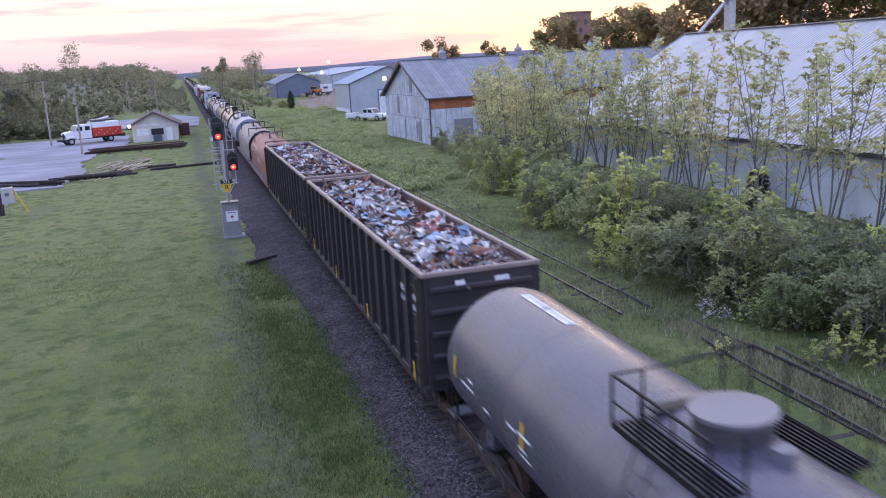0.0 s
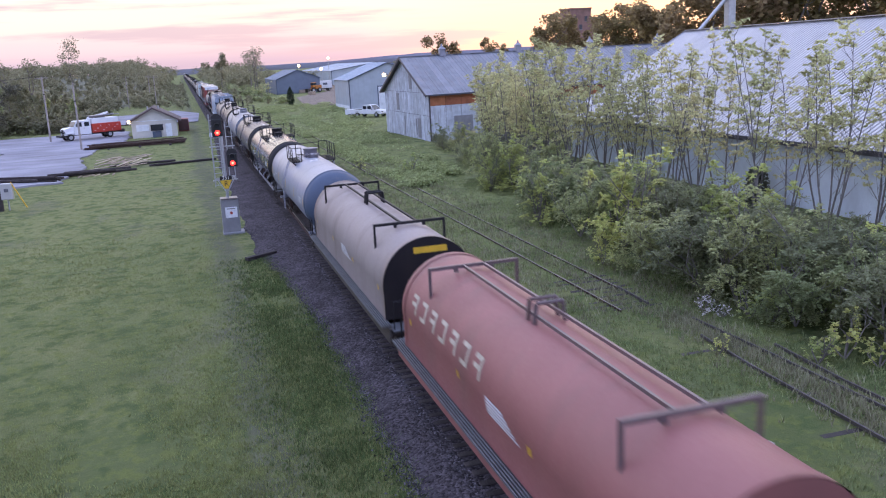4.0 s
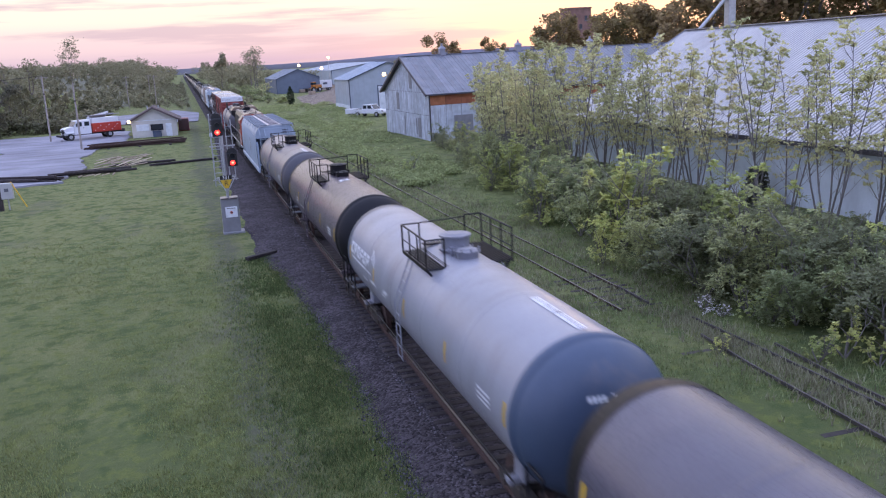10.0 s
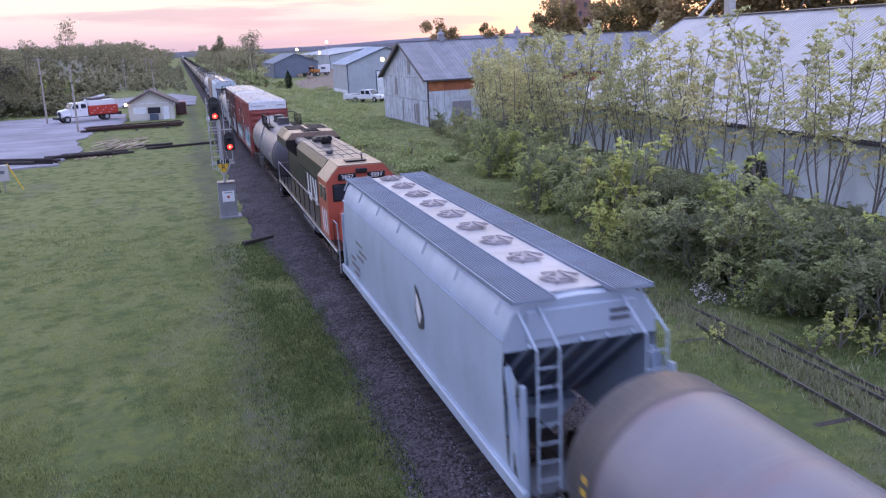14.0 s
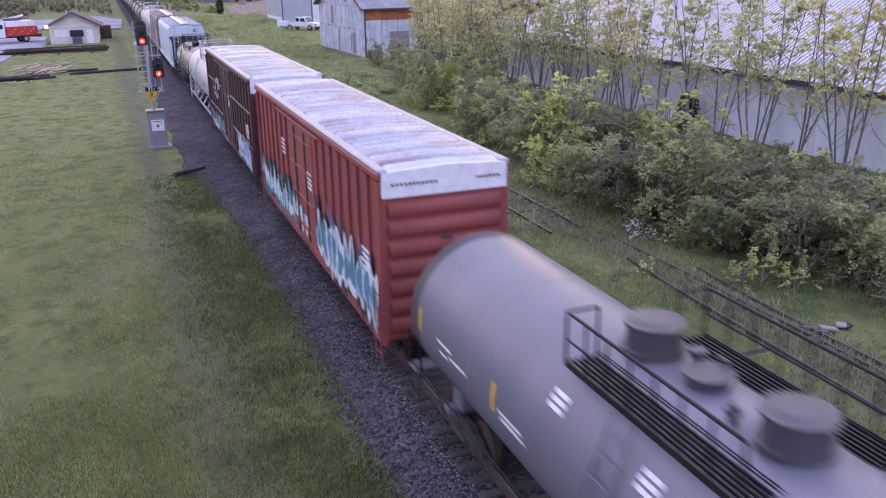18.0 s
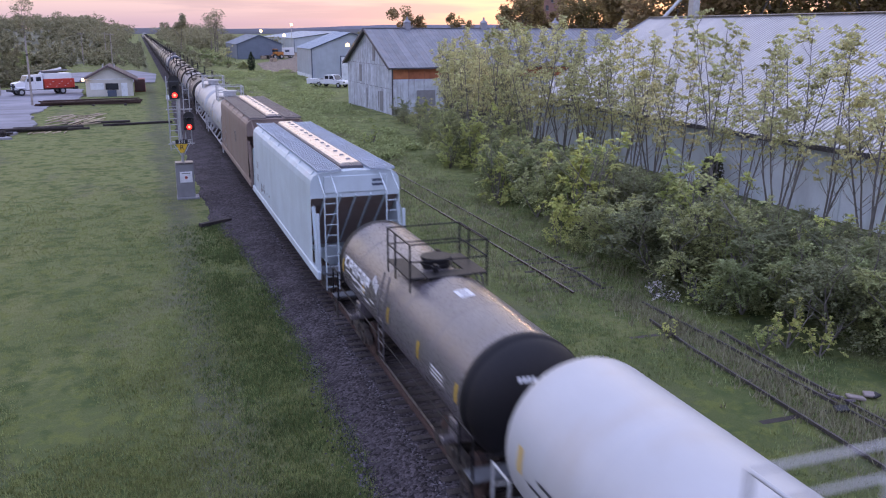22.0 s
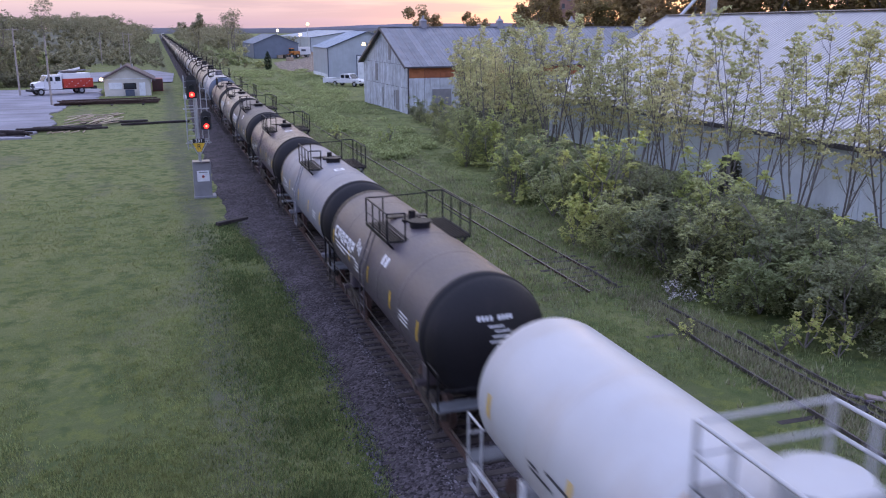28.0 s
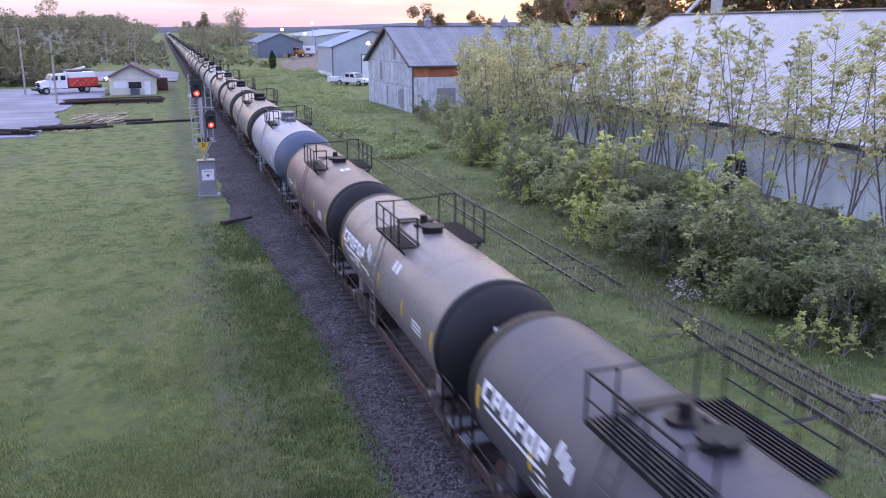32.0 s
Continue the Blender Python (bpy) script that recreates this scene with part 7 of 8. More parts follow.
def metal_shed(x0, x1, y0, y1, ez, rz, wallm, roofm, label, door=True, ridge="y", step=1.2):
    sd = thing("metal_shed", label, "shed", group="sheds beyond the line")
    mx = (x0 + x1) / 2
    part("gable_wall", Shape().sweep([(x0, GZ), (x0, ez), (mx, rz), (x1, ez), (x1, GZ)], y0, y0 + 0.2), wallm, sd)
    part("back_wall", Shape().sweep([(x0, GZ), (x0, ez), (mx, rz), (x1, ez), (x1, GZ)], y1 - 0.2, y1), wallm, sd)
    k = y0 + 0.2
    while k < y1 - 0.25:
        d = min(step, y1 - 0.2 - k)
        for x in (x0, x1):
            part("wall_panel", Shape().box((x + (0.08 if x == x0 else -0.08), k + d / 2, (GZ + ez) / 2), (0.16, d - 0.02, ez - GZ), 0.01), wallm, sd)
        k += d
    for s, xe in ((-1, x0), (1, x1)):
        k = y0 - 0.3
        while k < y1 + 0.25:
            d = min(step, y1 + 0.3 - k)
            ex, ezz = xe + s * 0.3, ez - 0.3 * (rz - ez) / (mx - x0)
            vs = [(mx, k + a, rz + 0.08 + b) for a, b in ((0, 0), (0.06, 0.05), (0.12, 0), (d, 0))] + [(ex, k + a, ezz + 0.08 + b) for a, b in ((0, 0), (0.06, 0.05), (0.12, 0), (d, 0))]
            part("roof_sheet", Shape().add(vs, [(i, i + 1, 5 + i, 4 + i) if s > 0 else (i + 1, i, 4 + i, 5 + i) for i in range(3)]), roofm, sd)
            k += d
        part("verge_trim", Shape().bar((mx, y0 - 0.3, rz), (xe + s * 0.3, y0 - 0.3, ez - 0.1), 0.06, 0.2), P_BLUEHEAD, sd)
    part("corner_trim", Shape().box((x0, y0, (GZ + ez) / 2), (0.2, 0.2, ez - GZ)), P_BLUEHEAD, sd)
    part("base_strip", Shape().box((x0 - 0.03, (y0 + y1) / 2, GZ + 0.6), (0.1, y1 - y0, 1.0)).box((mx, y0 - 0.03, GZ + 0.3), (x1 - x0, 0.1, 0.5)), wallm if wallm is SLATE else WALL_C, sd)
    if door:
        part("big_door", Shape().box((mx + 1.0, y0 - 0.05, 1.9), (6.2, 0.12, 4.6), 0.03), WALL_C, sd)
        part("door_frame", Shape().box((mx + 1.0, y0 - 0.03, 4.3), (6.6, 0.12, 0.2)).box((mx - 2.2, y0 - 0.03, 1.9), (0.2, 0.12, 4.8)), P_BLUEHEAD, sd)
    return sd


metal_shed(25.4, 41.5, 171.0, 188.0, 5.8, 8.9, SIDING_G, ROOF_B, "blue-grey metal shed with large pale sliding door")
metal_shed(24.5, 39.5, 300, 340, 4.6, 7.6, SLATE, SLATE, "slate blue metal shed far along the line", door=False, step=4)
metal_shed(56, 96, 372, 470, 5.8, 8.6, SIDING_G, ROOF_B, "long pale warehouse in the far yard", door=False, step=7)


def yard_lamp(x, y, h):
    l = thing("yard_lamp", "tall yard lamp with glowing warm head", "lamp", pose(x, y, GZ), group="yard lamps")
    part("post", Shape().cyl((0, 0, 0), (0, 0, h), 0.14, 0.09, n=8), GALVP, l)
    part("bulb", Shape().cyl((0, -0.3, h - 0.2), (0, -0.6, h + 0.35), 0.55, 0.4, n=12), LAMPGLOW, l, "lit warm lamp")


for az, d, z in ((9.44, 330, 11.6), (8.95, 330, 7.8), (7.5, 330, 9.3)):
    yard_lamp(EYE[0] + d * math.sin(radians(az)), d * math.cos(radians(az)), z)


def warehouse():
    x0, xr, x1, y0, y1 = 28.0, 40.5, 53.0, 2.0, 73.5
    ez, rz = 3.55, 10.7
    wh = thing("large_warehouse", "large pale warehouse with bright corrugated metal roof", "warehouse")
    k = y0
    while k < y1 - 0.1:
        d = min(5.5, y1 - k)
        part("wall_panel", Shape().box((x0 + 0.12, k + d / 2, (GZ - 0.6 + ez) / 2), (0.24, d - 0.03, ez - GZ + 0.6), 0.02), WALL_B, wh)
        k += d
    part("gable_wall", Shape().sweep([(x0 + 0.3, GZ), (x0 + 0.3, ez), (xr, rz - 0.15), (x1 - 0.3, ez), (x1 - 0.3, GZ)], y1 - 0.3, y1), WALL_C, wh)
    part("back_wall", Shape().box((x1, (y0 + y1) / 2, (GZ + ez) / 2), (0.3, y1 - y0, ez - GZ)), WALL_C, wh)
    # corrugated sheets, crests running up the slope
    pitch = 0.34
    for s, xe in ((-1, x0 - 0.45), (1, x1 + 0.45)):
        y = y0 - 0.4
        zE = ez - 0.05
        while y < y1 + 0.35:
            n = 5 if s < 0 else 8
            rows = [(xr, rz), ((xr + xe) / 2, (rz + zE) / 2 + 0.02), (xe, zE)]
            pr = [(0.0, 0.0)]
            for i in range(n):
                pr += [(i * pitch + a, d) for a, d in ((0.03, 0.02), (0.19, 0.02), (0.235, -0.13), (0.30, -0.13), (pitch, 0.0))]
            vs = [(x, min(y + a, y1 + 0.4), z + b) for x, z in rows for a, b in pr]
            q = len(pr)
            part("roof_sheet", Shape().add(vs, [(j * q + i, j * q + i + 1, (j + 1) * q + i + 1, (j + 1) * q + i) if s > 0 else (j * q + i + 1, j * q + i, (j + 1) * q + i, (j + 1) * q + i + 1) for j in range(2) for i in range(q - 1)]), ROOF_W, wh)
            y += n * pitch
    part("ridge_cap", Shape().bar((xr, y0 - 0.4, rz + 0.06), (xr, y1 + 0.4, rz + 0.06), 0.5, 0.06), ROOF_W, wh)
    part("fascia", Shape().box((x0 - 0.4, (y0 + y1) / 2, ez - 0.2), (0.08, y1 - y0 + 0.8, 0.3), 0.01), P_DARKGREY, wh)
    part("soffit", Shape().box((x0 - 0.15, (y0 + y1) / 2, ez - 0.2), (0.5, y1 - y0, 0.06)), P_BROWN, wh)
    part("verge_trim", Shape().bar((xr, y1 + 0.42, rz), (x0 - 0.45, y1 + 0.42, ez - 0.05), 0.06, 0.2), P_LIGHTGREY, wh)
    lg = thing("grain_leg", "tall grey grain elevator leg with slanting spout", "elevator", pose(51.1, 82, GZ))
    part("shaft", Shape().box((0, 0, 8), (0.9, 0.9, 16), 0.05), GALVP, lg)
    part("head_box", Shape().box((0, 0, 15.4), (1.7, 1.7, 1.5), 0.1), RUST, lg)
    part("spout", Shape().cyl((-0.4, 0, 14.6), (-4.2, 0, 10.9), 0.2, n=10), GALVP, lg)


warehouse()


def tower():
    tw = thing("brick_mill_tower", "dark red brick mill tower above the trees", "building", pose(120.4, 260, GZ))
    part("tower_wall", Shape().box((0, 4, 11.3), (7.6, 7.6, 22.6), 0.05), BRICK, tw)
    part("parapet", Shape().box((0, 4, 22.8), (8.0, 8.0, 0.5), 0.05), BRICK, tw)
    part("wing_wall", Shape().box((5.7, 4, 9.9), (3.8, 7.4, 19.8), 0.05), BRICK, tw)
    part("wing_coping", Shape().box((5.75, 4, 19.9), (4.1, 7.7, 0.3), 0.03), CONC, tw)
    for x, z in ((-1.9, 19.6), (1.9, 19.6), (0, 17.0), (5.9, 17.2)):
        wn = part("window", Shape().box((x, 0.16, z), (1.0, 0.1, 1.5), 0.02), GLASS, tw)
        part("sill", Shape().box((x, 0.12, z - 0.85), (1.2, 0.16, 0.16), 0.02), CONC, wn)
    part("lean_to", Shape().sweep([(-9.0, 0), (-9.0, 12.4), (-6.5, 14.0), (-3.9, 14.0), (-3.9, 0)], 1, 9), BRICK, tw)


tower()


def timber():
    rnd = random.Random(5)
    # pale sawn planks in a loose pile
    pl = Shape().box((0, 0, 0), (3.2, 0.22, 0.07), 0.008).mesh("plank", WOODP)
    pile = thing("plank_pile", "loose pile of pale sawn planks on the grass", "planks", pose(-14.2, 103, GZ))
    for k in range(26):
        part("plank", pl, None, pile, at=pose(rnd.uniform(-2.3, 2.3), rnd.uniform(-5.5, 5.5), 0.12 + 0.1 * (k % 4), rnd.uniform(-2, 2), rnd.uniform(-3, 3), 55 + rnd.uniform(-20, 20)))
    big = Shape().box((0, 0, 0), (6.5, 0.26, 0.2), 0.015).mesh("timber", WOODT)
    for cx, cy, n, wx, wy, rot in (((-17.0, 93.6, 5, 1.6, 0.7, 4), (-22.8, 90.5, 7, 1.2, 1.2, -28), (-7.6, 97, 3, 1.2, 0.4, 12), (-12.2, 99.4, 3, 0.8, 0.3, 4))):
        tp = thing("timber_stack", "dark weathered timbers lying on the grass", "timber", pose(cx, cy, GZ), group="timber stacks")
        for k in range(n):
            part("timber", big, None, tp, at=pose(rnd.uniform(-wx, wx), rnd.uniform(-wy, wy), 0.14 + 0.2 * (k // 3), 0, 0, rot + rnd.uniform(-4, 4)))
    st = Shape().box((0, 0, 0), (1.6, 0.1, 0.1), 0.01).mesh("stake", WOODP)
    for k in range(5):
        tagged(part("loose_stake", st, None, None, at=pose(-17.6 + k * 0.8, 91.0 + rnd.uniform(-1, 1), GZ + 0.1, 0, 0, 70 + rnd.uniform(-30, 30))), "short pale wooden stake lying in the grass", "stake", "loose stakes")
    # long rusty rails
    rb = thing("rail_stack", "stack of long rusty rails and girders", "rails", pose(-13.2, 125.8, GZ))
    for k in range(9):
        part("stacked_rail", Shape().bar((-6.6 + rnd.uniform(-0.7, 0.7), rnd.uniform(-3.2, 3.2), 0.2 + 0.17 * (k % 3)), (6.3 + rnd.uniform(-0.8, 0.6), rnd.uniform(-2.2, 2.8), 0.2 + 0.17 * (k % 3)), 0.18, 0.17), RUST, rb)
    for x in (-4, 0, 4):
        part("cross_bearer", Shape().box((x, 0, 0.06), (0.3, 6.8, 0.2), 0.01), WOODT, rb)
    lgm = Shape().box((0, 0, 0.1), (1.9, 0.3, 0.2), 0.02)
    solid("old_tie", lgm, WOODT, "old dark railway tie lying on the ballast edge", "tie", pose(-3.8, 44.9, GZ + 0.03, 0, 0, 32))
    rt = Shape().box((0, 0, 0.08), (1.3, 0.22, 0.15), 0.015).mesh("tie", POLEW)
    for k in range(4):
        tagged(part("grey_tie", rt, None, None, at=pose(5.5 + rnd.uniform(-0.1, 0.15), 15.8 + k * 0.52, GZ + 0.02, 0, 0, 8 + rnd.uniform(-4, 4))), "bleached grey railway tie on the gravel", "tie", "bleached ties")
    pb = thing("phone_post", "pale box on a dark post with yellow guy strap", "post box", pose(-21.0, 72.4, GZ))
    part("post", Shape().box((-0.35, 0, 1.05), (0.36, 0.36, 2.3), 0.03), WOODT, pb)
    part("box", Shape().box((0.25, -0.1, 1.5), (0.85, 0.5, 1.25), 0.04), P_WHITE, pb, "pale steel box")
    part("door_mark", Shape().box((0.25, -0.36, 1.6), (0.3, 0.02, 0.25)), P_BLUEHEAD, pb)
    part("leg", Shape().cyl((0.25, -0.1, 0), (0.25, -0.1, 0.9), 0.06, n=8), GALVP, pb)
    part("strap", Shape().bar((0.6, -0.1, 2.2), (1.55, -0.3, 0.15), 0.07, 0.07), YELLOW, pb)
    mk = thing("track_marker", "small grey marker post beside the track", "marker post", pose(-4.6, 88, GZ))
    part("post", Shape().cyl((0, 0, 0), (0, 0, 3.6), 0.05, n=8), GALVP, mk)
    part("head", Shape().box((0, 0, 3.5), (0.3, 0.1, 0.4), 0.03), WALL_C, mk)
    lt = thing("litter_pile", "scattered pale plastic litter by the siding", "litter", pose(10.9, 16.6, GZ))
    for k in range(6):
        part("scrap_sheet", Shape().box((rnd.uniform(-0.7, 0.9), rnd.uniform(-0.5, 0.5), 0.12), (rnd.uniform(0.2, 0.5), rnd.uniform(0.15, 0.3), 0.08), 0.02, Euler((rnd.uniform(-0.5, 0.5), rnd.uniform(-0.5, 0.5), rnd.uniform(0, 3))).to_matrix()), (P_COILGREY, BLACKM, P_PLUM)[k % 3], lt)


timber()


def far_machines():
    """Machines parked in the far storage yard."""
    ld = thing("wheel_loader", "orange wheel loader parked in the far yard", "loader", pose(37.5, 300, GZ + 0.14, 0, 0, 25))
    part("engine_body", Shape().box((1.2, 0, 1.7), (2.6, 1.9, 1.3), 0.12), ORANGE_M, ld)
    part("cab", Shape().box((-0.4, 0, 2.5), (1.4, 1.6, 1.7), 0.1), ORANGE_M, ld)
    part("cab_window", Shape().box((-0.45, 0, 2.75), (1.46, 1.64, 0.8), 0.05), GLASS, ld)
    part("lift_arm", Shape().bar((-0.9, 0, 1.4), (-3.0, 0, 0.8), 0.5, 0.3), ORANGE_M, ld)
    part("bucket", Shape().sweep([(-3.6, 0.2), (-3.9, 1.2), (-3.0, 1.3), (-2.7, 0.6)], -1.3, 1.3), STEEL, ld)
    for x in (-1.2, 1.4):
        for s in (-1, 1):
            wheel_at(ld, x, s * 1.0, 0.75, 0.75, 0.5)
    for x, y, r in ((41.5, 306, 10), (33.5, 322, -30)):
        tr = thing("box_trailer", "white box trailer parked in the far yard", "trailer", pose(x, y, GZ + 0.14, 0, 0, r), group="far trailers")
        part("box", Shape().box((0, 0, 2.3), (6.0, 2.4, 2.6), 0.06), TRUCKW, tr)
        part("frame", Shape().box((0, 0, 0.85), (6.2, 1.0, 0.25), 0.03), STEEL, tr)
        part("side_mark", Shape().box((0.4, -1.21, 2.5), (1.6, 0.02, 0.7)), P_BLUEHEAD, tr)
        for q in (-1.8, 1.9):
            for s in (-1, 1):
                wheel_at(tr, q, s * 0.95, 0.5, 0.5, 0.3)
    rnd = random.Random(77)
    for k in range(14):
        solid("storage_crate", Shape().box((0, 0, 0.55), (rnd.uniform(1.2, 4.0), rnd.uniform(1, 2.2), 1.1), 0.05), rnd.choice((WOODP, P_TAN, P_RUSTBROWN, P_LIGHTGREY)), "weathered storage crate standing in the far yard", "crate",
              pose(rnd.uniform(31, 52), rnd.uniform(255, 350), GZ + 0.13, 0, 0, rnd.uniform(0, 90)), group="material stacks")


ORANGE_M = paint("orange_machine_paint", (0.52, 0.20, 0.04), 0.4)
far_machines()


# ---- plants ----
def leaf_mat(name, col, island=0.35, trans=0.35):
    return mat(name, col, 0.7, 0, 0.25, 0.5, 6, bump=0.0, spec=0.15, island=island, rand=0.18, trans=trans)


L_BUSH = leaf_mat("bush_leaves", (0.42, 0.455, 0.23), 0.3, 0.5)
L_DARK = leaf_mat("dark_bush_leaves", (0.28, 0.295, 0.17), 0.35, 0.5)
L_LIGHT = leaf_mat("fresh_light_leaves", (0.53, 0.57, 0.22), 0.25, 0.5)
L_SAP = leaf_mat("young_yellow_green_leaves", (0.63, 0.61, 0.33), 0.28, 0.52)
L_WOOD = leaf_mat("woodland_leaves", (0.30, 0.29, 0.185), 0.25, 0.5)
L_MEADOW = leaf_mat("meadow_leaves", (0.30, 0.355, 0.165), 0.3, 0.45)
L_FARD = leaf_mat("shaded_tree_leaves", (0.34, 0.27, 0.14), 0.3, 0.6)
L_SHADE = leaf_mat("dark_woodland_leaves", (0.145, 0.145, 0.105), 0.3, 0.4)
L_CEDAR = leaf_mat("cedar_needles", (0.05, 0.07, 0.04))
L_BLOSSOM = leaf_mat("white_blossom", (0.62, 0.60, 0.58))
BARK = mat("grey_brown_bark", (0.21, 0.19, 0.175), 0.9, 0, 0.3, 3, 20, bump=0.4)
BARK_D = mat("dark_sapling_bark", (0.185, 0.17, 0.16), 0.9, 0, 0.3, 3, 20, bump=0.4)
BLADE = leaf_mat("grass_blades", (0.27, 0.265, 0.165), 0.3, 0.3)
LAWN = leaf_mat("lawn_blades", (0.285, 0.305, 0.12), 0.28, 0.35)
WEED = leaf_mat("weed_blades", (0.128, 0.168, 0.062), 0.4, 0.35)
BLADE_D = leaf_mat("dark_weed_blades", (0.215, 0.26, 0.115), 0.22, 0.35)


def leaf(sh, p, size, rnd, flat=0.5):
    """One small folded leaf."""
    d = Vector((rnd.gauss(0, 1), rnd.gauss(0, 1), rnd.gauss(0, flat))).normalized()
    u = d.cross(Vector((rnd.gauss(0, 1), rnd.gauss(0, 1), rnd.gauss(0, 1) + 1.2))).normalized()
    a, b = d * size, u * size * 0.42
    k = u.cross(d) * size * 0.12
    sh.add([p - a * 0.5, p + b + k, p + a * 0.6, p - b + k], [(0, 1, 2), (0, 2, 3)])


def level_leaf(sh, p, d, size, rnd):
    """One leaf that points along d and lies nearly level."""
    u = d.cross(Vector((rnd.gauss(0, 0.3), rnd.gauss(0, 0.3), 1))).normalized()
    a, b = d * size, u * size * 0.4
    k = u.cross(d) * size * 0.1
    sh.add([p, p + a * 0.5 + b + k, p + a, p + a * 0.5 - b + k], [(0, 1, 2), (0, 2, 3)])


def branchy(sh, p, d, length, r, depth, rnd, tips, spread=0.55, up=0.25):
    """Limbs that fork; tips collects where the leaves go."""
    q = p
    n = 3
    for i in range(n):
        d2 = (d + Vector((rnd.gauss(0, 0.12), rnd.gauss(0, 0.12), rnd.gauss(0, 0.06)))).normalized()
        e = q + d2 * length / n
        sh.cyl(q, e, r * (1 - 0.25 * i / n), r * (1 - 0.25 * (i + 1) / n), n=5, caps=False)
        if depth > 0 and i > 0:
            sd = (d2 + Vector((rnd.gauss(0, spread), rnd.gauss(0, spread), up))).normalized()
            branchy(sh, e, sd, length * rnd.uniform(0.5, 0.7), r * 0.55, depth - 1, rnd, tips, spread, up)
        q, d = e, d2
    tips.append((q, d))


def bush_proto(name, seed, rx, h, n, size, material, label, stems=5):
    rnd = random.Random(seed)
    b = thing(name, label, "bush", group="bushes by the track")
    st, cr, tips = Shape(), Shape(), []
    for k in range(stems):
        a = rnd.uniform(0, 6.28)
        branchy(st, Vector((0, 0, 0)), Vector((math.cos(a) * rx / h * 0.8, math.sin(a) * rx / h * 0.8, 1)).normalized(), h * rnd.uniform(0.55, 0.8), 0.035, 2, rnd, tips, 0.6, 0.2)
    lobes = []
    for _ in range(26):
        q, z = rnd.uniform(0, 6.28), rnd.uniform(0.12, 0.95)
        r = rx * math.sqrt(rnd.random()) * (1.15 - 0.75 * z ** 1.6)
        lobes.append((Vector((r * math.cos(q), r * math.sin(q), z * h)), rx * rnd.uniform(0.14, 0.32)))
    lobes += [(t[0], rx * 0.16) for t in tips[::2]]
    # leafy shoots that arch out of each lobe, with leaves held level in two rows
    for k in range(n // 12):
        c, r = rnd.choice(lobes)
        d = Vector((rnd.gauss(0, 1), rnd.gauss(0, 1), rnd.gauss(0.35, 0.7))).normalized()
        p, ln = c + d * r * rnd.uniform(0.1, 0.5), r * rnd.uniform(0.7, 1.5)
        side = d.cross(Vector((0, 0, 1))).normalized()
        for i in range(12):
            f = (i + 1) / 12
            q = p + d * ln * f - Vector((0, 0, 0.35 * ln * f * f))
            if q.z > 0.02:
                level_leaf(cr, q, (side * (1 if i % 2 else -1) + d * 0.7 + Vector((rnd.gauss(0, 0.35), rnd.gauss(0, 0.35), rnd.gauss(-0.15, 0.25)))).normalized(), size * rnd.uniform(0.7, 1.35), rnd)
    part("branching_stem", st, BARK, b)
    part("crown", cr, material, b)
    return b


def sapling_proto(seed, h, stems):
    rnd = random.Random(seed)
    s = thing("sapling", "slender young tree with tufts of yellow-green leaves", "tree", group="saplings along the warehouse")
    wd, cr, tips = Shape(), Shape(), []

    def limb(p, d, length, r, depth):
        """A thin limb that bends upward and ends in a tuft."""
        n = 3
        for i in range(n):
            d = (d + Vector((rnd.gauss(0, 0.09), rnd.gauss(0, 0.09), 0.14))).normalized()
            e = p + d * length / n
            wd.cyl(p, e, r * (1 - 0.28 * i), r * (1 - 0.28 * (i + 1)), n=4, caps=False)
            if depth and rnd.random() < 0.75:
                b = rnd.uniform(0, 6.28)
                limb(e, (d * 0.7 + Vector((math.cos(b), math.sin(b), 0.25)) * 0.7).normalized(), length * rnd.uniform(0.3, 0.5), r * 0.55, depth - 1)
            p = e
        tips.append(p)
    for k in range(stems):
        a = rnd.uniform(0, 6.28) + k * 6.28 / stems
        hk = h * rnd.uniform(0.72, 1.0) if k else h
        p = Vector((0.25 * math.cos(a), 0.25 * math.sin(a), -0.1))
        d = Vector((0.19 * math.cos(a), 0.19 * math.sin(a), 1)).normalized()
        n = 11
        for i in range(n):
            d = (d + Vector((rnd.gauss(0, 0.045), rnd.gauss(0, 0.045), 0.05))).normalized()
            e = p + d * hk / n
            wd.cyl(p, e, 0.062 * (1 - 0.8 * i / n), 0.062 * (1 - 0.8 * (i + 1) / n), n=6, caps=False)
            if i >= 2:
                for j in range(rnd.choice((1, 1, 2, 2))):
                    b = rnd.uniform(0, 6.28)
                    limb(p.lerp(e, rnd.random()), Vector((math.cos(b), math.sin(b), rnd.uniform(0.6, 1.5))).normalized(), rnd.uniform(1.0, 2.5) * (1.2 - 0.8 * i / n), 0.02, 1)
            p = e
        tips.append(p)
    for t in tips:
        # a tuft of drooping compound leaves, thinner low down
        if rnd.random() < (0.7 if t.z < 0.33 * h else 0.08):
            continue
        for j in range(rnd.choice((5, 6, 7))):
            a = rnd.uniform(0, 6.28)
            out = Vector((math.cos(a), math.sin(a), rnd.uniform(-0.2, 1.0))).normalized()
            ln = rnd.uniform(0.2, 0.42)
            for i in range(1, 4):
                leaf(cr, t + out * ln * i / 3 - Vector((0, 0, 0.05 * (i / 3) ** 2)), rnd.uniform(0.12, 0.20), rnd, 0.8)
    part("trunk", wd, BARK_D, s)
    part("crown", cr, L_SAP, s)
    return s


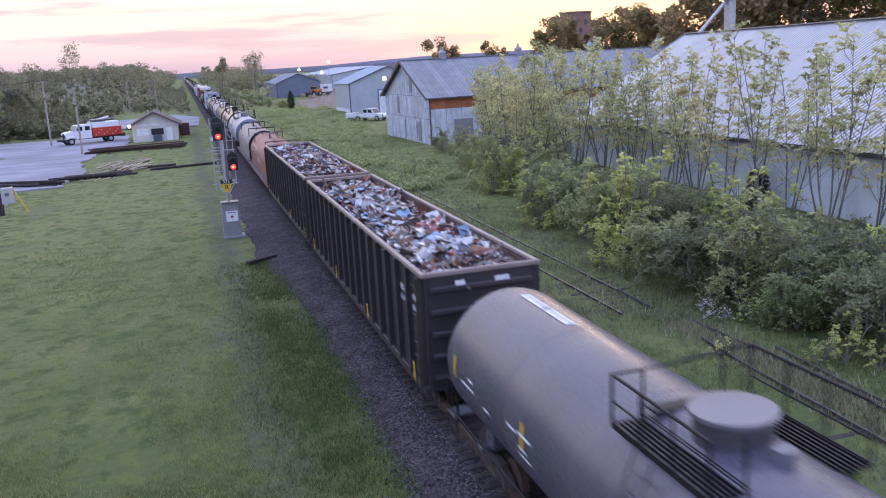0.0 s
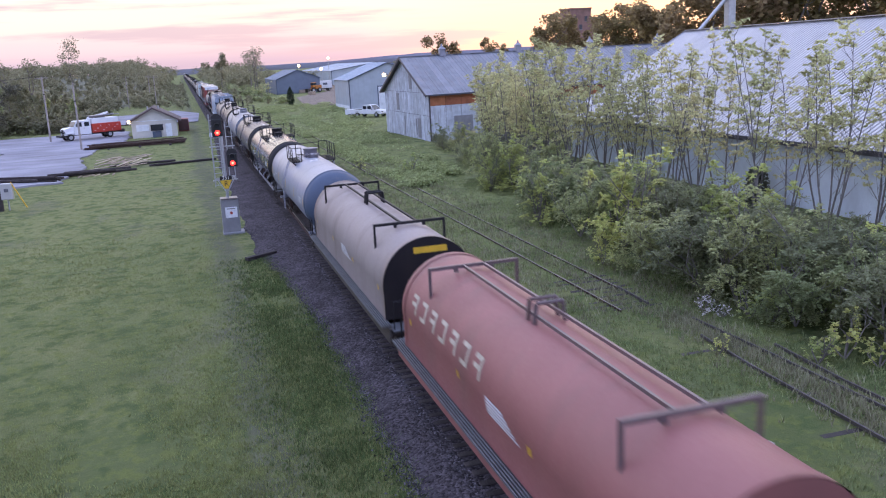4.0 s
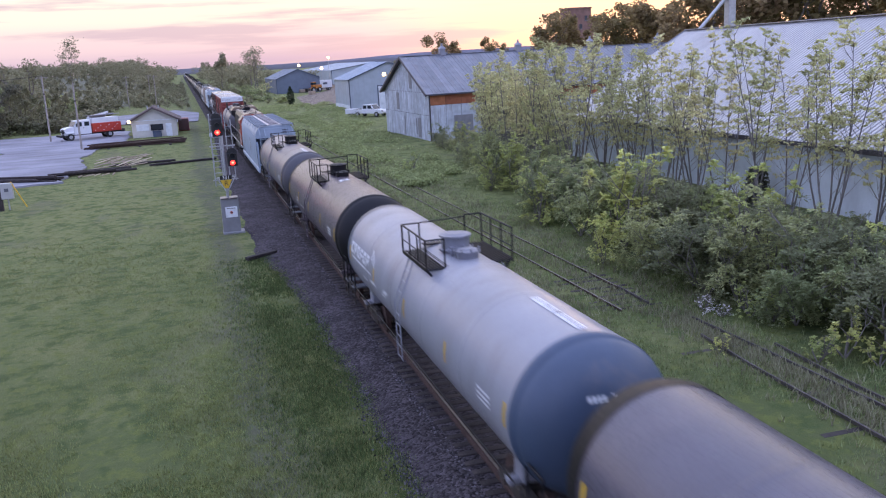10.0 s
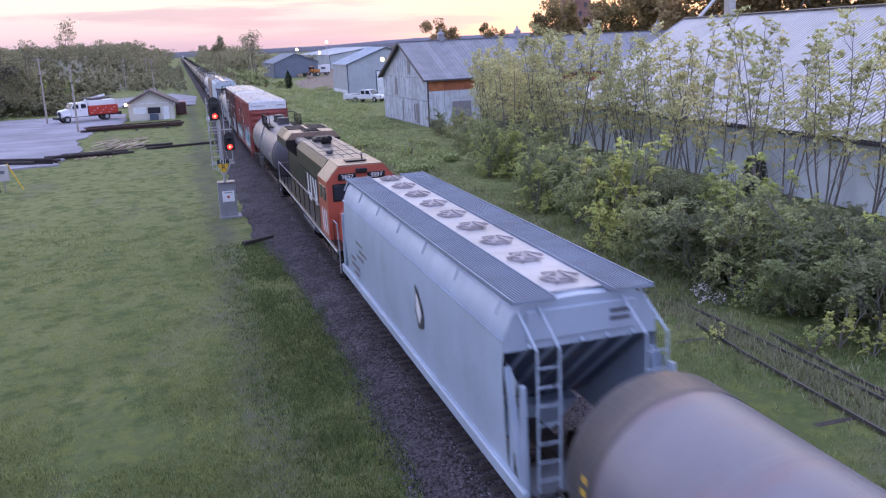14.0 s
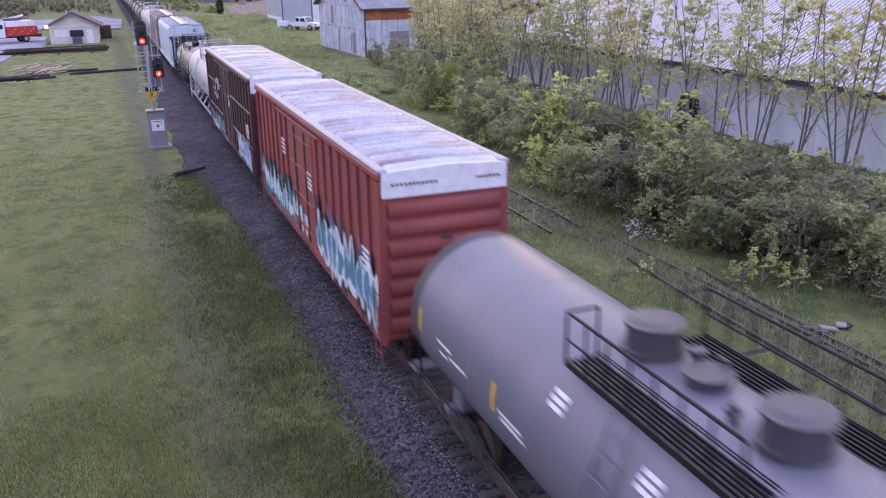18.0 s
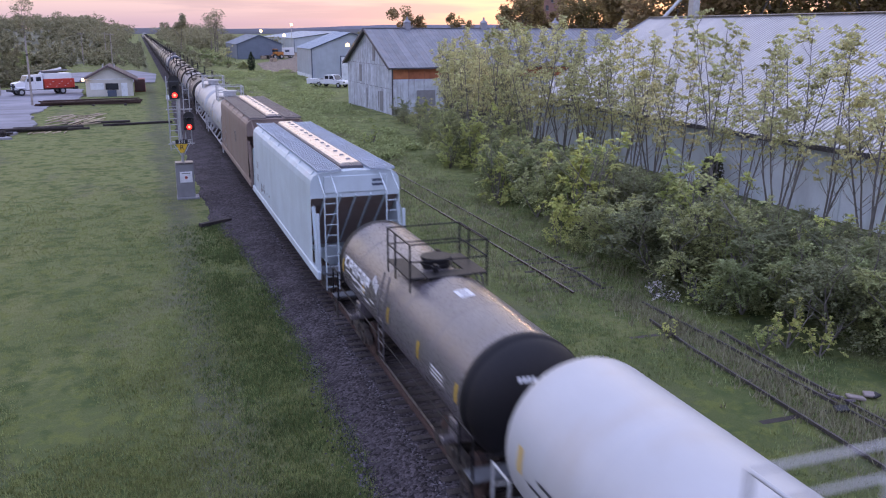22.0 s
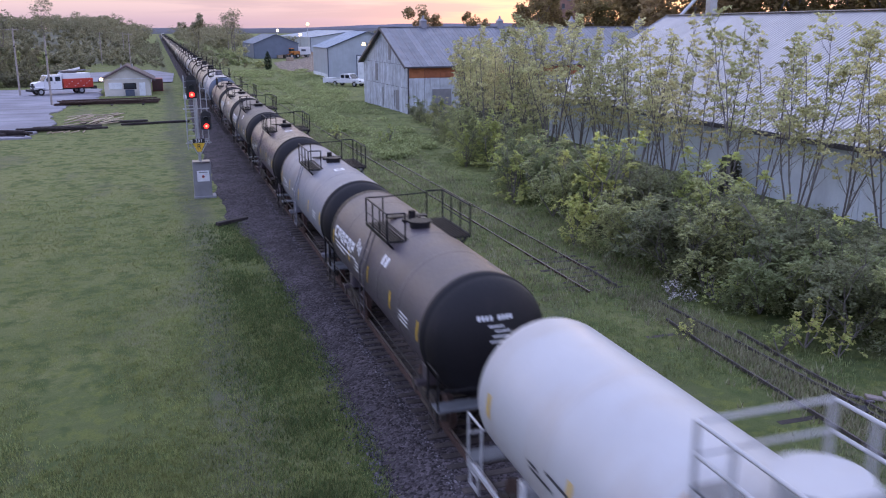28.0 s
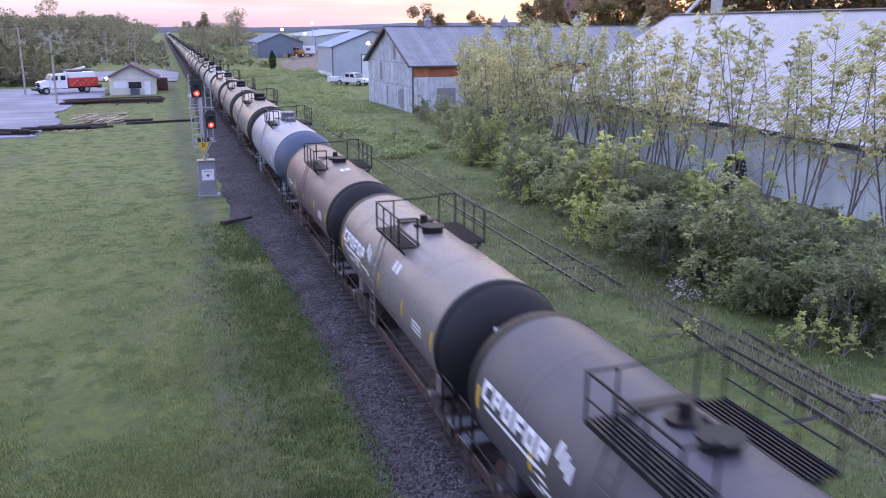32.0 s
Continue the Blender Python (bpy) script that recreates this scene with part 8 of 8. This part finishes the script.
def tree_proto(seed, h, rx, n, size, material, label, group, bare=0.3):
    rnd = random.Random(seed)
    t = thing("tree", label, "tree", group=group)
    wd, cr, tips = Shape(), Shape(), []
    tr = 0.018 * h
    branchy(wd, Vector((0, 0, 0)), Vector((0, 0, 1)), h * 0.62, tr, 3, rnd, tips, 0.75, 0.35)
    lobes = []
    for q, d in tips:
        lobes.append((q, h * rnd.uniform(0.06, 0.12)))
    for _ in range(16):
        a, z = rnd.uniform(0, 6.28), rnd.uniform(bare, 0.95)
        r = rx * math.sin(math.pi * min(1, max(0.08, (z - bare * 0.6) / (1.05 - bare * 0.6)))) ** 0.7 * rnd.uniform(0.4, 0.95)
        lobes.append((Vector((r * math.cos(a), r * math.sin(a), z * h)), h * rnd.uniform(0.07, 0.13)))
    for k in range(n):
        c, r = rnd.choice(lobes)
        d = Vector((rnd.gauss(0, 1), rnd.gauss(0, 1), rnd.gauss(0.2, 0.8))).normalized()
        leaf(cr, c + d * r * rnd.uniform(0.5, 1.1), size * rnd.uniform(0.6, 1.4), rnd)
    part("trunk", wd, BARK, t)
    part("crown", cr, material, t)
    return t


def slim_tree(seed, h):
    rnd = random.Random(seed)
    t = thing("tree", "slim tall tree above the scrub", "tree", group="woods behind the yard")
    wd, cr = Shape(), Shape()
    p = Vector((0, 0, -0.2))
    for i in range(9):
        e = Vector((rnd.gauss(0, 0.12), rnd.gauss(0, 0.12), h * (i + 1) / 9.5))
        wd.cyl(p, e, 0.2 * (1 - 0.1 * i), 0.2 * (1 - 0.1 * (i + 1)), n=6, caps=False)
        if i > 3:
            for k in range(3):
                q = rnd.uniform(0, 6.28)
                tip = e + Vector((math.cos(q) * rnd.uniform(0.8, 1.9), math.sin(q) * rnd.uniform(0.8, 1.9), rnd.uniform(0.5, 1.6)))
                wd.cyl(p.lerp(e, 0.6), tip, 0.06, 0.02, n=4, caps=False)
                for j in range(75):
                    leaf(cr, tip + Vector((rnd.gauss(0, 0.6), rnd.gauss(0, 0.6), rnd.gauss(0, 0.6))), rnd.uniform(0.22, 0.42), rnd)
        p = e
    part("trunk", wd, BARK, t)
    part("crown", cr, L_WOOD, t)
    return t


def spread(protos, places):
    """The first use of each prototype is itself, then copies."""
    used = set()
    for i, (k, x, y, s, r) in enumerate(places):
        ob = protos[k]
        m = Matrix.Translation((x, y, GZ - 0.03)) @ Matrix.Rotation(r, 4, "Z") @ Matrix.Scale(s, 4)
        if k not in used:
            used.add(k)
            ob.matrix_basis = m
        else:
            c = copy_thing(ob, Matrix())
            c.matrix_basis = m
    for k, ob in enumerate(protos):
        if k not in used:
            for c in [*ob.children_recursive, ob]:
                bpy.data.objects.remove(c)


def plants():
    rnd = random.Random(21)
    # bushes between the siding and the warehouse
    bp = [bush_proto("bush", 1, 1.7, 2.6, 7600, 0.105, L_BUSH, "dense green bush in full leaf"), bush_proto("bush", 2, 1.9, 2.3, 7600, 0.105, L_DARK, "dark green dense bush"),
          bush_proto("bush", 3, 1.5, 3.0, 6400, 0.105, L_BUSH, "tall green bush with loose outline"), bush_proto("bush", 4, 1.8, 2.5, 7600, 0.10, L_DARK, "dark green spreading bush"),
          bush_proto("bush", 5, 1.2, 3.2, 3400, 0.13, L_LIGHT, "fresh light green young bush"), bush_proto("bush", 6, 0.8, 1.1, 420, 0.13, L_LIGHT, "small bright green shrub"),
          bush_proto("bush", 7, 0.8, 1.2, 620, 0.09, L_BLOSSOM, "small shrub in white blossom"),
          bush_proto("bush", 8, 1.4, 3.2, 3600, 0.115, L_SAP, "pale yellow-green young bush"),
          bush_proto("bush", 10, 1.5, 2.2, 3600, 0.10, L_BUSH, "low loose green bush")]
    pl = []

    def edge(y):
        """The bushes' edge towards the track."""
        pts = ((10, 16.5), (20, 14.0), (24, 12.2), (30, 11.9), (38, 12.0), (50, 13.4), (62, 15.4), (94, 20.0))
        for (a, b), (c, d) in zip(pts, pts[1:]):
            if y <= c:
                return b + (d - b) * max(0, y - a) / (c - a)
        return 20
    shoots = ((13.4, 37.0), (13.9, 39.0), (14.2, 45.0), (15.6, 57.0), (16.6, 51.0), (16.4, 33.5))
    y = 17.0
    while y < 95:
        x = edge(y) + rnd.uniform(0.6, 1.3)
        lim = 26.6 if y < 76 else 34
        while x < lim:
            front = x - edge(y) < 3
            k = rnd.choices((0, 1, 2, 3, 4, 7, 8), (3, 4, 2, 4, 1.0 if y > 28 else 0.6, 0.5 if y < 44 else 3, 0.3 if y < 44 else 4) if y < 58 else (4, 2, 3, 2, 1, 3, 2))[0]
            near = min(1.0, max(0.0, (74 - y) / 8))
            lim_h = ((3.05 if y < 45 else 2.7) - max(0.0, x - 15) * 0.29) * near + (2.1 - max(0.0, x - 18) * 0.1) * (1 - near)
            s = min(1.2, max(0.3, (lim_h + 0.45) / 2.9)) * rnd.uniform(0.78, 1.05) * (0.85 if front else 1.0)
            if near > 0.5 and x > 21.5 and rnd.random() < 0.45:
                x += 2.0
                continue
            if not any(abs(x - a) < 1.5 and -2.6 < y - b < 1.0 for a, b in shoots):
                pl.append((k, x + rnd.uniform(-0.5, 0.5), y + rnd.uniform(-0.8, 0.8), s, rnd.uniform(0, 6.28)))
            x += rnd.uniform(1.7, 2.7) * (1 if y < 50 else 1.25)
        y += 1.9 if y < 50 else 2.7
    pl += [(4, 13.4, 37.0, 1.25, 1.0), (4, 13.9, 38.4, 1.05, 2.0), (4, 15.6, 57.0, 1.1, 3.0), (0, 16.6, 51.0, 1.0, 3.0), (2, 14.2, 45.0, 0.9, 3.0), (0, 18.5, 60.0, 1.2, 5.0), (0, 19.5, 48.0, 0.9, 4.0), (4, 16.4, 33.5, 1.0, 2.2), (4, 15.2, 27.5, 0.6, 2.2), (4, 17.4, 26.0, 0.75, 1.2), (4, 11.2, 35.0, 0.55, 0), (4, 12.4, 45.0, 0.9, 4), (2, 12.8, 46.5, 0.9, 4), (4, 14.2, 58.5, 0.8, 1), (2, 15.8, 60.0, 1.1, 1),
           (2, 16.2, 64, 1.2, 3), (6, 11.1, 26.6, 0.55, 0), (6, 11.4, 25.8, 0.4, 2), (5, 12.6, 24.6, 1.0, 1), (5, 12.2, 20.6, 1.0, 2), (5, 12.6, 19.6, 0.8, 2), (5, 9.0, 22.6, 0.45, 1), (5, 11.3, 71.0, 1.2, 2), (5, 8.3, 78, 0.9, 0), (5, 12.2, 25.3, 0.8, 4), (5, 11.2, 20.6, 0.7, 1), (7, 20.5, 296, 1.3, 2), (7, 19.0, 302, 1.0, 2)]
    wb = thing("bush", "small dark evergreen by the warehouse wall", "bush", pose(26.4, 44.0, GZ), group="bushes by the track")
    ev, er = Shape(), random.Random(90)
    for k in range(2600):
        z, a = er.uniform(0.05, 2.3), er.uniform(0, 6.28)
        r = (0.95 - 0.22 * z) * math.sqrt(er.random()) * (1 + 0.25 * math.sin(3 * a + 2 * z))
        leaf(ev, Vector((r * math.cos(a), r * math.sin(a), z)), er.uniform(0.1, 0.2), er)
    part("stem", Shape().cyl((0, 0, -0.1), (0, 0, 1.8), 0.05, 0.02, n=6), BARK, wb)
    part("crown", ev, L_SHADE, wb)
    spread(bp, pl)
    # saplings
    sp = [sapling_proto(31, 10.0, 3), sapling_proto(32, 10.3, 3), sapling_proto(33, 9.4, 3), sapling_proto(34, 10.4, 2), sapling_proto(35, 9.8, 3)]
    ps = []
    for px_, yy in ((25.3, 30.6), (24.7, 32.8), (24.4, 35.2), (25.4, 36.8), (25.2, 39.7), (24.3, 40.6), (25.8, 43.5), (25.0, 45.2), (24.2, 47.0), (25.6, 49.5), (24.9, 50.6), (24.3, 51.6), (25.5, 54.0), (24.4, 56.0), (25.2, 58.2),
                    (24.6, 60.5), (25.4, 62.5), (24.2, 64.0), (24.8, 66.6), (23.4, 68.5), (24.4, 71.0), (22.6, 73.0), (23.8, 76.5), (21.8, 78.0), (23.0, 81.5), (20.9, 84.0), (22.2, 87.5), (25.4, 27.6), (24.7, 24.0), (25.8, 20.0), (22.3, 62.0), (21.5, 67.0), (20.6, 72.5), (26.0, 84), (27, 90), (21.0, 57.0), (20.0, 62.0), (19.6, 67.5), (22.8, 70.0), (20.2, 75.5), (22.0, 80.0), (19.2, 79.0), (23.6, 54.8), (24.0, 86.0), (21.5, 90.0), (25.8, 57.0), (22.6, 66.0), (25.3, 69.5), (21.2, 70.5), (24.6, 29.2)):
        s = rnd.uniform(0.92, 1.08) * (0.97 if yy < 70 else 0.82)
        ps.append((rnd.randrange(5), max(px_ + rnd.uniform(-0.3, 0.3), 0.362 * yy - 6.9 + rnd.uniform(0, 1.6)), yy, s, rnd.uniform(0, 6.28)))
    for k in range(14):
        yy = rnd.uniform(62, 94)
        ps.append((rnd.randrange(5), max(rnd.uniform(19.5, 26.5), 0.365 * yy - 6.9), yy, rnd.uniform(0.6, 0.85), rnd.uniform(0, 6.28)))
    spread(sp, ps)
    # woods on the left and far behind
    tp = [tree_proto(41, 11, 3.6, 3200, 0.36, L_WOOD, "dull green woodland tree", "woods behind the yard", 0.05), tree_proto(42, 12, 3.2, 3200, 0.36, L_WOOD, "tall dull green woodland tree", "woods behind the yard", 0.06),
          tree_proto(43, 9, 3.4, 2600, 0.38, L_BUSH, "leafy green woodland tree", "woods behind the yard", 0.04), tree_proto(44, 13, 3.0, 900, 0.36, L_WOOD, "thinly leaved tall tree", "woods behind the yard", 0.35),
          tree_proto(45, 15, 5.2, 4200, 0.5, L_FARD, "dark shaded tree against the sunset", "trees behind the warehouse", 0.2), tree_proto(46, 14, 4.6, 3800, 0.5, L_FARD, "dark rounded tree against the sky", "trees behind the warehouse", 0.15)]
    tp.append(slim_tree(47, 17.2))
    tp += [tree_proto(48, 11, 3.8, 3400, 0.36, L_SHADE, "dark leafy tree at the edge of the woods", "woods behind the yard", 0.03), tree_proto(49, 12, 3.6, 3400, 0.36, L_SHADE, "tall dark tree at the edge of the woods", "woods behind the yard", 0.03)]
    pt = []
    for k in range(34):
        y = rnd.uniform(160, 235)
        x = -0.183 * y - rnd.uniform(1, 36)
        pt.append((rnd.choice((0, 1, 2, 0, 1)), x, y, rnd.uniform(0.55, 0.8), rnd.uniform(0, 6.28)))
    for k in range(12):
        y = rnd.uniform(185, 260)
        pt.append((rnd.choice((0, 2)), -0.14 * y - rnd.uniform(0, 10), y, rnd.uniform(0.3, 0.5), rnd.uniform(0, 6.28)))
    for k in range(22):
        pt.append((rnd.choice((7, 8)), -38 - rnd.uniform(0, 40), rnd.uniform(150, 175), rnd.uniform(0.55, 0.8), rnd.uniform(0, 6.28)))
    pt += [(6, -31.2, 219, 1.0, 1.0), (3, -38.0, 206, 0.98, 2.0), (3, -42.0, 214, 1.0, 0.5),
           (0, 11.8, 420, 1.25, 0), (3, 25.5, 400, 1.3, 2), (3, 24.0, 404, 1.2, 5), (3, 26.0, 396, 1.0, 5)]
    # dark trees beyond the warehouse and round the mill
    for x, y, s in ((78.5, 200, 0.9), (82, 200, 1.03), (86, 202, 1.12), (95.5, 200, 1.02), (99, 203, 1.08), (103, 200, 1.1), (107, 204, 1.17), (111, 200, 1.2), (115, 203, 1.22), (119, 200, 1.12), (92, 206, 0.8), (54.9, 200, 0.86), (66.7, 202, 0.82), (74.5, 205, 0.72),
                    (70, 116, 1.3), (76, 114, 1.45), (82, 112, 1.5), (88, 110, 1.4), (94, 108, 1.45), (100, 104, 1.4), (106, 100, 1.5), (112, 96, 1.4), (73, 124, 1.4), (85, 122, 1.5), (97, 118, 1.5), (118, 90, 1.4)):
        pt.append((rnd.choice((4, 5)), x, y, s, rnd.uniform(0, 6.28)))
    spread(tp, pt)
    cd = thing("cedar_tree", "dark narrow cedar standing alone in the meadow", "tree", pose(18.2, 210, GZ))
    cr, rr = Shape(), random.Random(9)
    for k in range(1100):
        z = rr.uniform(0.2, 4.7)
        r = 0.95 * math.sin(math.pi * min(1, (z + 0.6) / 5.4)) * rr.uniform(0.4, 1.05)
        a = rr.uniform(0, 6.28)
        leaf(cr, Vector((r * math.cos(a), r * math.sin(a), z)), 0.3 * rr.uniform(0.6, 1.3), rr)
    part("trunk", Shape().cyl((0, 0, 0), (0, 0, 3), 0.1, 0.05, n=8), BARK, cd)
    part("crown", cr, L_CEDAR, cd)

    # the wooded rise far behind, too many to count
    fw, fr = Shape(), random.Random(61)
    spots = []
    for k in range(520):
        y = 255 + 330 * fr.random()
        x = -12 - 0.012 * y - fr.random() ** 1.1 * y * 0.2
        if noise.noise((x * 0.05, y * 0.012, 5)) > -0.3:
            spots.append((x, y, fr.uniform(1.5, 4.2) if x > -0.16 * y else fr.uniform(4, 7.5)))
    for k in range(330):
        y = fr.uniform(560, 900)
        spots.append((fr.uniform(-0.24 * y, -16 - 0.012 * y), y, fr.uniform(6.5, 10.5)))
    for k in range(90):
        y = fr.uniform(430, 900)
        spots.append((fr.uniform(10, 0.05 * y + 6), y, fr.uniform(7, 12)))
    for k in range(60):
        y = fr.uniform(800, 1400)
        spots.append((fr.choice((-1, 1)) * fr.uniform(13, 90), y, fr.uniform(12, 17)))
    for k in range(60):
        y = fr.uniform(380, 620)
        spots.append((fr.uniform(0.2, 0.55) * y, y, fr.uniform(6, 10)))
    for k in range(70):
        y = fr.uniform(400, 900)
        spots.append((fr.uniform(-48, -15), y, fr.uniform(5.5, 9)))
    for k in range(120):
        y = fr.uniform(400, 640)
        spots.append((fr.uniform(0.045, 0.3) * y, y, fr.uniform(4.5, 7.5)))
    # low scrub on the verges of the line, thinning towards the stand
    for k in range(300):
        y = 190 + 420 * fr.random() ** 0.8
        x = -5.5 - abs(fr.gauss(0, 1)) * (2.5 + 0.018 * y)
        if y > 232 or x < -24:
            spots.append((x, y, fr.uniform(0.7, 2.4)))
    for k in range(110):
        y = 230 + 300 * fr.random()
        spots.append((6.5 + abs(fr.gauss(0, 4.5)), y, fr.uniform(0.7, 2.2)))
    for x, y, h in spots:
        g0 = GZ + (rise(x, y) if x < 0 else 0)
        lob = [(fr.gauss(0, 0.22) * h, fr.gauss(0, 0.22) * h, fr.uniform(0.12, 0.92) * h) for _ in range(9)]
        fw.cyl((x, y, g0 - 0.2), (x, y, g0 + 0.6 * h), 0.16, 0.07, n=4, caps=False)
        sz = (0.3 + y * 0.0009) * (1 if h > 3 else 0.7)
        for j in range(190 if h > 3 else 70):
            c = fr.choice(lob)
            leaf(fw, Vector((x + c[0] + fr.gauss(0, 0.09) * h, y + c[1] + fr.gauss(0, 0.09) * h, max(g0 + 0.2, g0 + c[2] + fr.gauss(0, 0.07) * h))), sz * fr.uniform(0.6, 1.4), fr)
    solid("far_woods", fw, L_WOOD, "hazy dull green woods on the far rise", "woods", kind="stuff")
    # dense low weeds of the meadow
    mw, mr = Shape(), random.Random(62)
    k = 0
    while k < 1500:
        y = 64 + 150 * mr.random() ** 1.15
        x = mr.uniform(8.5, 14 + (y - 60) * 0.1)
        if x > 18.5 and 95 < y < 120:
            continue
        if noise.noise((x * 0.32, y * 0.12, 31)) < mr.uniform(-0.15, 0.4):
            continue
        k += 1
        r = mr.uniform(0.45, 0.95)
        for j in range(34):
            a, q = mr.uniform(0, 6.28), math.sqrt(mr.random())
            leaf(mw, Vector((x + r * q * math.cos(a), y + 1.1 * r * q * math.sin(a), GZ + 0.72 * r * math.sqrt(1.02 - q * q) * mr.uniform(0.75, 1.05))), mr.uniform(0.13, 0.24), mr)
    solid("meadow_weeds", mw, L_MEADOW, "thick low green weeds in the meadow", "weeds", kind="stuff")

    # low scrub: the bank behind the hut, the meadow on the right
    sb = [bush_proto("shrub", 51, 2.0, 2.2, 700, 0.42, L_WOOD, "rounded shrub on the far bank"), bush_proto("shrub", 52, 1.6, 1.4, 600, 0.36, L_BUSH, "low green scrub in the meadow")]
    ss = []
    for k in range(70):
        y = rnd.uniform(165, 262)
        ss.append((0, -24 - rnd.uniform(0, 1) * y * 0.13, y, rnd.uniform(0.6, 1.4), rnd.uniform(0, 6.28)))
    for k in range(24):
        y = rnd.uniform(230, 420)
        ss.append((1, rnd.uniform(12, 22), y, rnd.uniform(0.6, 1.3), rnd.uniform(0, 6.28)))
    spread(sb, ss)

    # grass tufts
    def tufts(name, places, hgt, material, label, seed):
        rr = random.Random(seed)
        sh = Shape()
        for x, y in places:
            for j in range(4):
                a = rr.uniform(0, 6.28)
                lx, ly = math.cos(a), math.sin(a)
                h = hgt * rr.uniform(0.5, 1.3)
                w = 0.01 + 0.06 * hgt
                o = (x + rr.gauss(0, 0.07), y + rr.gauss(0, 0.07))
                b = h * rr.uniform(0.25, 0.8)
                sh.add([(o[0] - ly * w, o[1] + lx * w, GZ - 0.02), (o[0] + ly * w, o[1] - lx * w, GZ - 0.02), (o[0] + lx * b, o[1] + ly * b, GZ + h)], [(0, 1, 2)])
        solid(name, sh, material, label, "grass", kind="stuff")
    rr = random.Random(77)
    lawn, weeds, right, tall = [], [], [], []
    while len(lawn) < 40000:
        y = 13 + 60 * rr.random() ** 1.7
        x = rr.uniform(-9 - y * 0.26, -2.2)
        if noise.noise((x * 0.35, y * 0.2, 3)) > rr.uniform(-0.55, 0.35) and rr.random() > (y - 26) / 34:
            lawn.append((x, y))
    # a bright clump by the ballast's edge
    lawn += [(-3.1 + rr.gauss(0, 0.45), 41.5 + rr.gauss(0, 2.2)) for k in range(1500)]
    while len(weeds) < 9000:
        y = 11 + 34 * rr.random() ** 1.2
        x = -3.7 + rr.gauss(0, 1.05)
        if noise.noise((x * 0.5, y * 0.35, 8)) > rr.uniform(-0.5, 0.25):
            weeds.append((x, y))
    while len(right) < 20000:
        y = 10 + 110 * rr.random() ** 1.5
        x = rr.uniform(4.3, 13.5 + max(0, y - 40) * 0.1 + max(0, 30 - y) * 0.35)
        if noise.noise((x * 0.4, y * 0.2, 12)) > rr.uniform(-0.45, 0.3):
            right.append((x, y))
    while len(tall) < 5500:
        y = 12 + 80 * rr.random() ** 1.4
        x = rr.choice((rr.gauss(7.0, 0.6), rr.gauss(11.2, 0.8), rr.gauss(9.1, 0.4))) if y > 27 else rr.gauss(9.9, 0.6)
        tall.append((x, y))
    tufts("lawn_tufts", lawn, 0.08, LAWN, "short green lawn grass", 1)
    tufts("weed_strip", weeds, 0.12, WEED, "dark green weeds along the ballast", 2)
    tufts("meadow_tufts", right, 0.14, BLADE_D, "rough green grass by the siding", 3)
    tufts("tall_grass", tall, 0.22, BLADE, "tall rank grass round the siding rails", 4)

    # loose stones on the shoulder
    st, rs = Shape(), random.Random(14)
    for k in range(15000):
        y = 10 + 45 * rs.random() ** 1.5
        x = rs.choice((rs.uniform(-2.9, -1.25), rs.uniform(-2.5, -1.3), rs.uniform(1.3, 5.2), rs.gauss(-2.6, 0.25)))
        s = rs.uniform(0.02, 0.05) * (1.35 if rs.random() < 0.08 else 1)
        z = -0.2 if abs(x) < 1.55 else (-0.22 - (abs(x) - 1.55) * 0.3 if x < 0 or x < 2.3 else GZ + 0.07)
        z = max(z, GZ + 0.02)
        a = rs.uniform(0, 6.28)
        ca, sa = math.cos(a) * s, math.sin(a) * s
        st.add([(x + ca, y + sa, z), (x - sa * 0.8, y + ca * 0.8, z), (x - ca, y - sa, z + 0.2 * s), (x + sa * 0.8, y - ca * 0.8, z), (x + 0.2 * ca, y, z + s * 0.9)], [(0, 1, 4), (1, 2, 4), (2, 3, 4), (3, 0, 4)])
    solid("loose_ballast", st, STONE, "loose grey ballast stones on the shoulder", "ballast", kind="stuff")


STONE = mat("grey_stone", (0.098, 0.091, 0.102), 0.85, 0, 0.3, 6, 30, island=1.0)
plants()


def distance():
    """Low ridges beyond the plain, with blue haze mixed into their colours."""
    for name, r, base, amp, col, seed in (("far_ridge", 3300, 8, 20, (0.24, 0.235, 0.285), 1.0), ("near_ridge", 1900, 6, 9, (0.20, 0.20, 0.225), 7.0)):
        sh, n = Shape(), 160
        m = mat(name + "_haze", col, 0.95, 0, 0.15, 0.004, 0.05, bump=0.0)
        vs = []
        for i in range(n + 1):
            a = radians(-60 + 140 * i / n)
            az = math.degrees(a)
            lift = max(0.0, min(1.0, (az - 3) / 14)) if name == "far_ridge" else 0.5
            h = base + amp * lift + amp * 0.35 * noise.noise((i * 0.12, seed, 0)) + 2.0 * noise.noise((i * 0.9, seed, 3))
            vs += [(r * math.sin(a), r * math.cos(a), GZ - 2), (r * math.sin(a), r * math.cos(a), GZ + h), (1.12 * r * math.sin(a), 1.12 * r * math.cos(a), GZ - 2)]
        sh.add(vs, [(3 * i, 3 * i + 3, 3 * i + 4, 3 * i + 1) for i in range(n)] + [(3 * i + 1, 3 * i + 4, 3 * i + 5, 3 * i + 2) for i in range(n)], True)
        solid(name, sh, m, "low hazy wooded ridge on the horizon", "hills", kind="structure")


distance()


def motions():
    for ob, y0 in MOVERS:
        walk(ob, [(t, pose(0, y0 - d, 0)) for t, d in SPEED_ROWS])


motions()
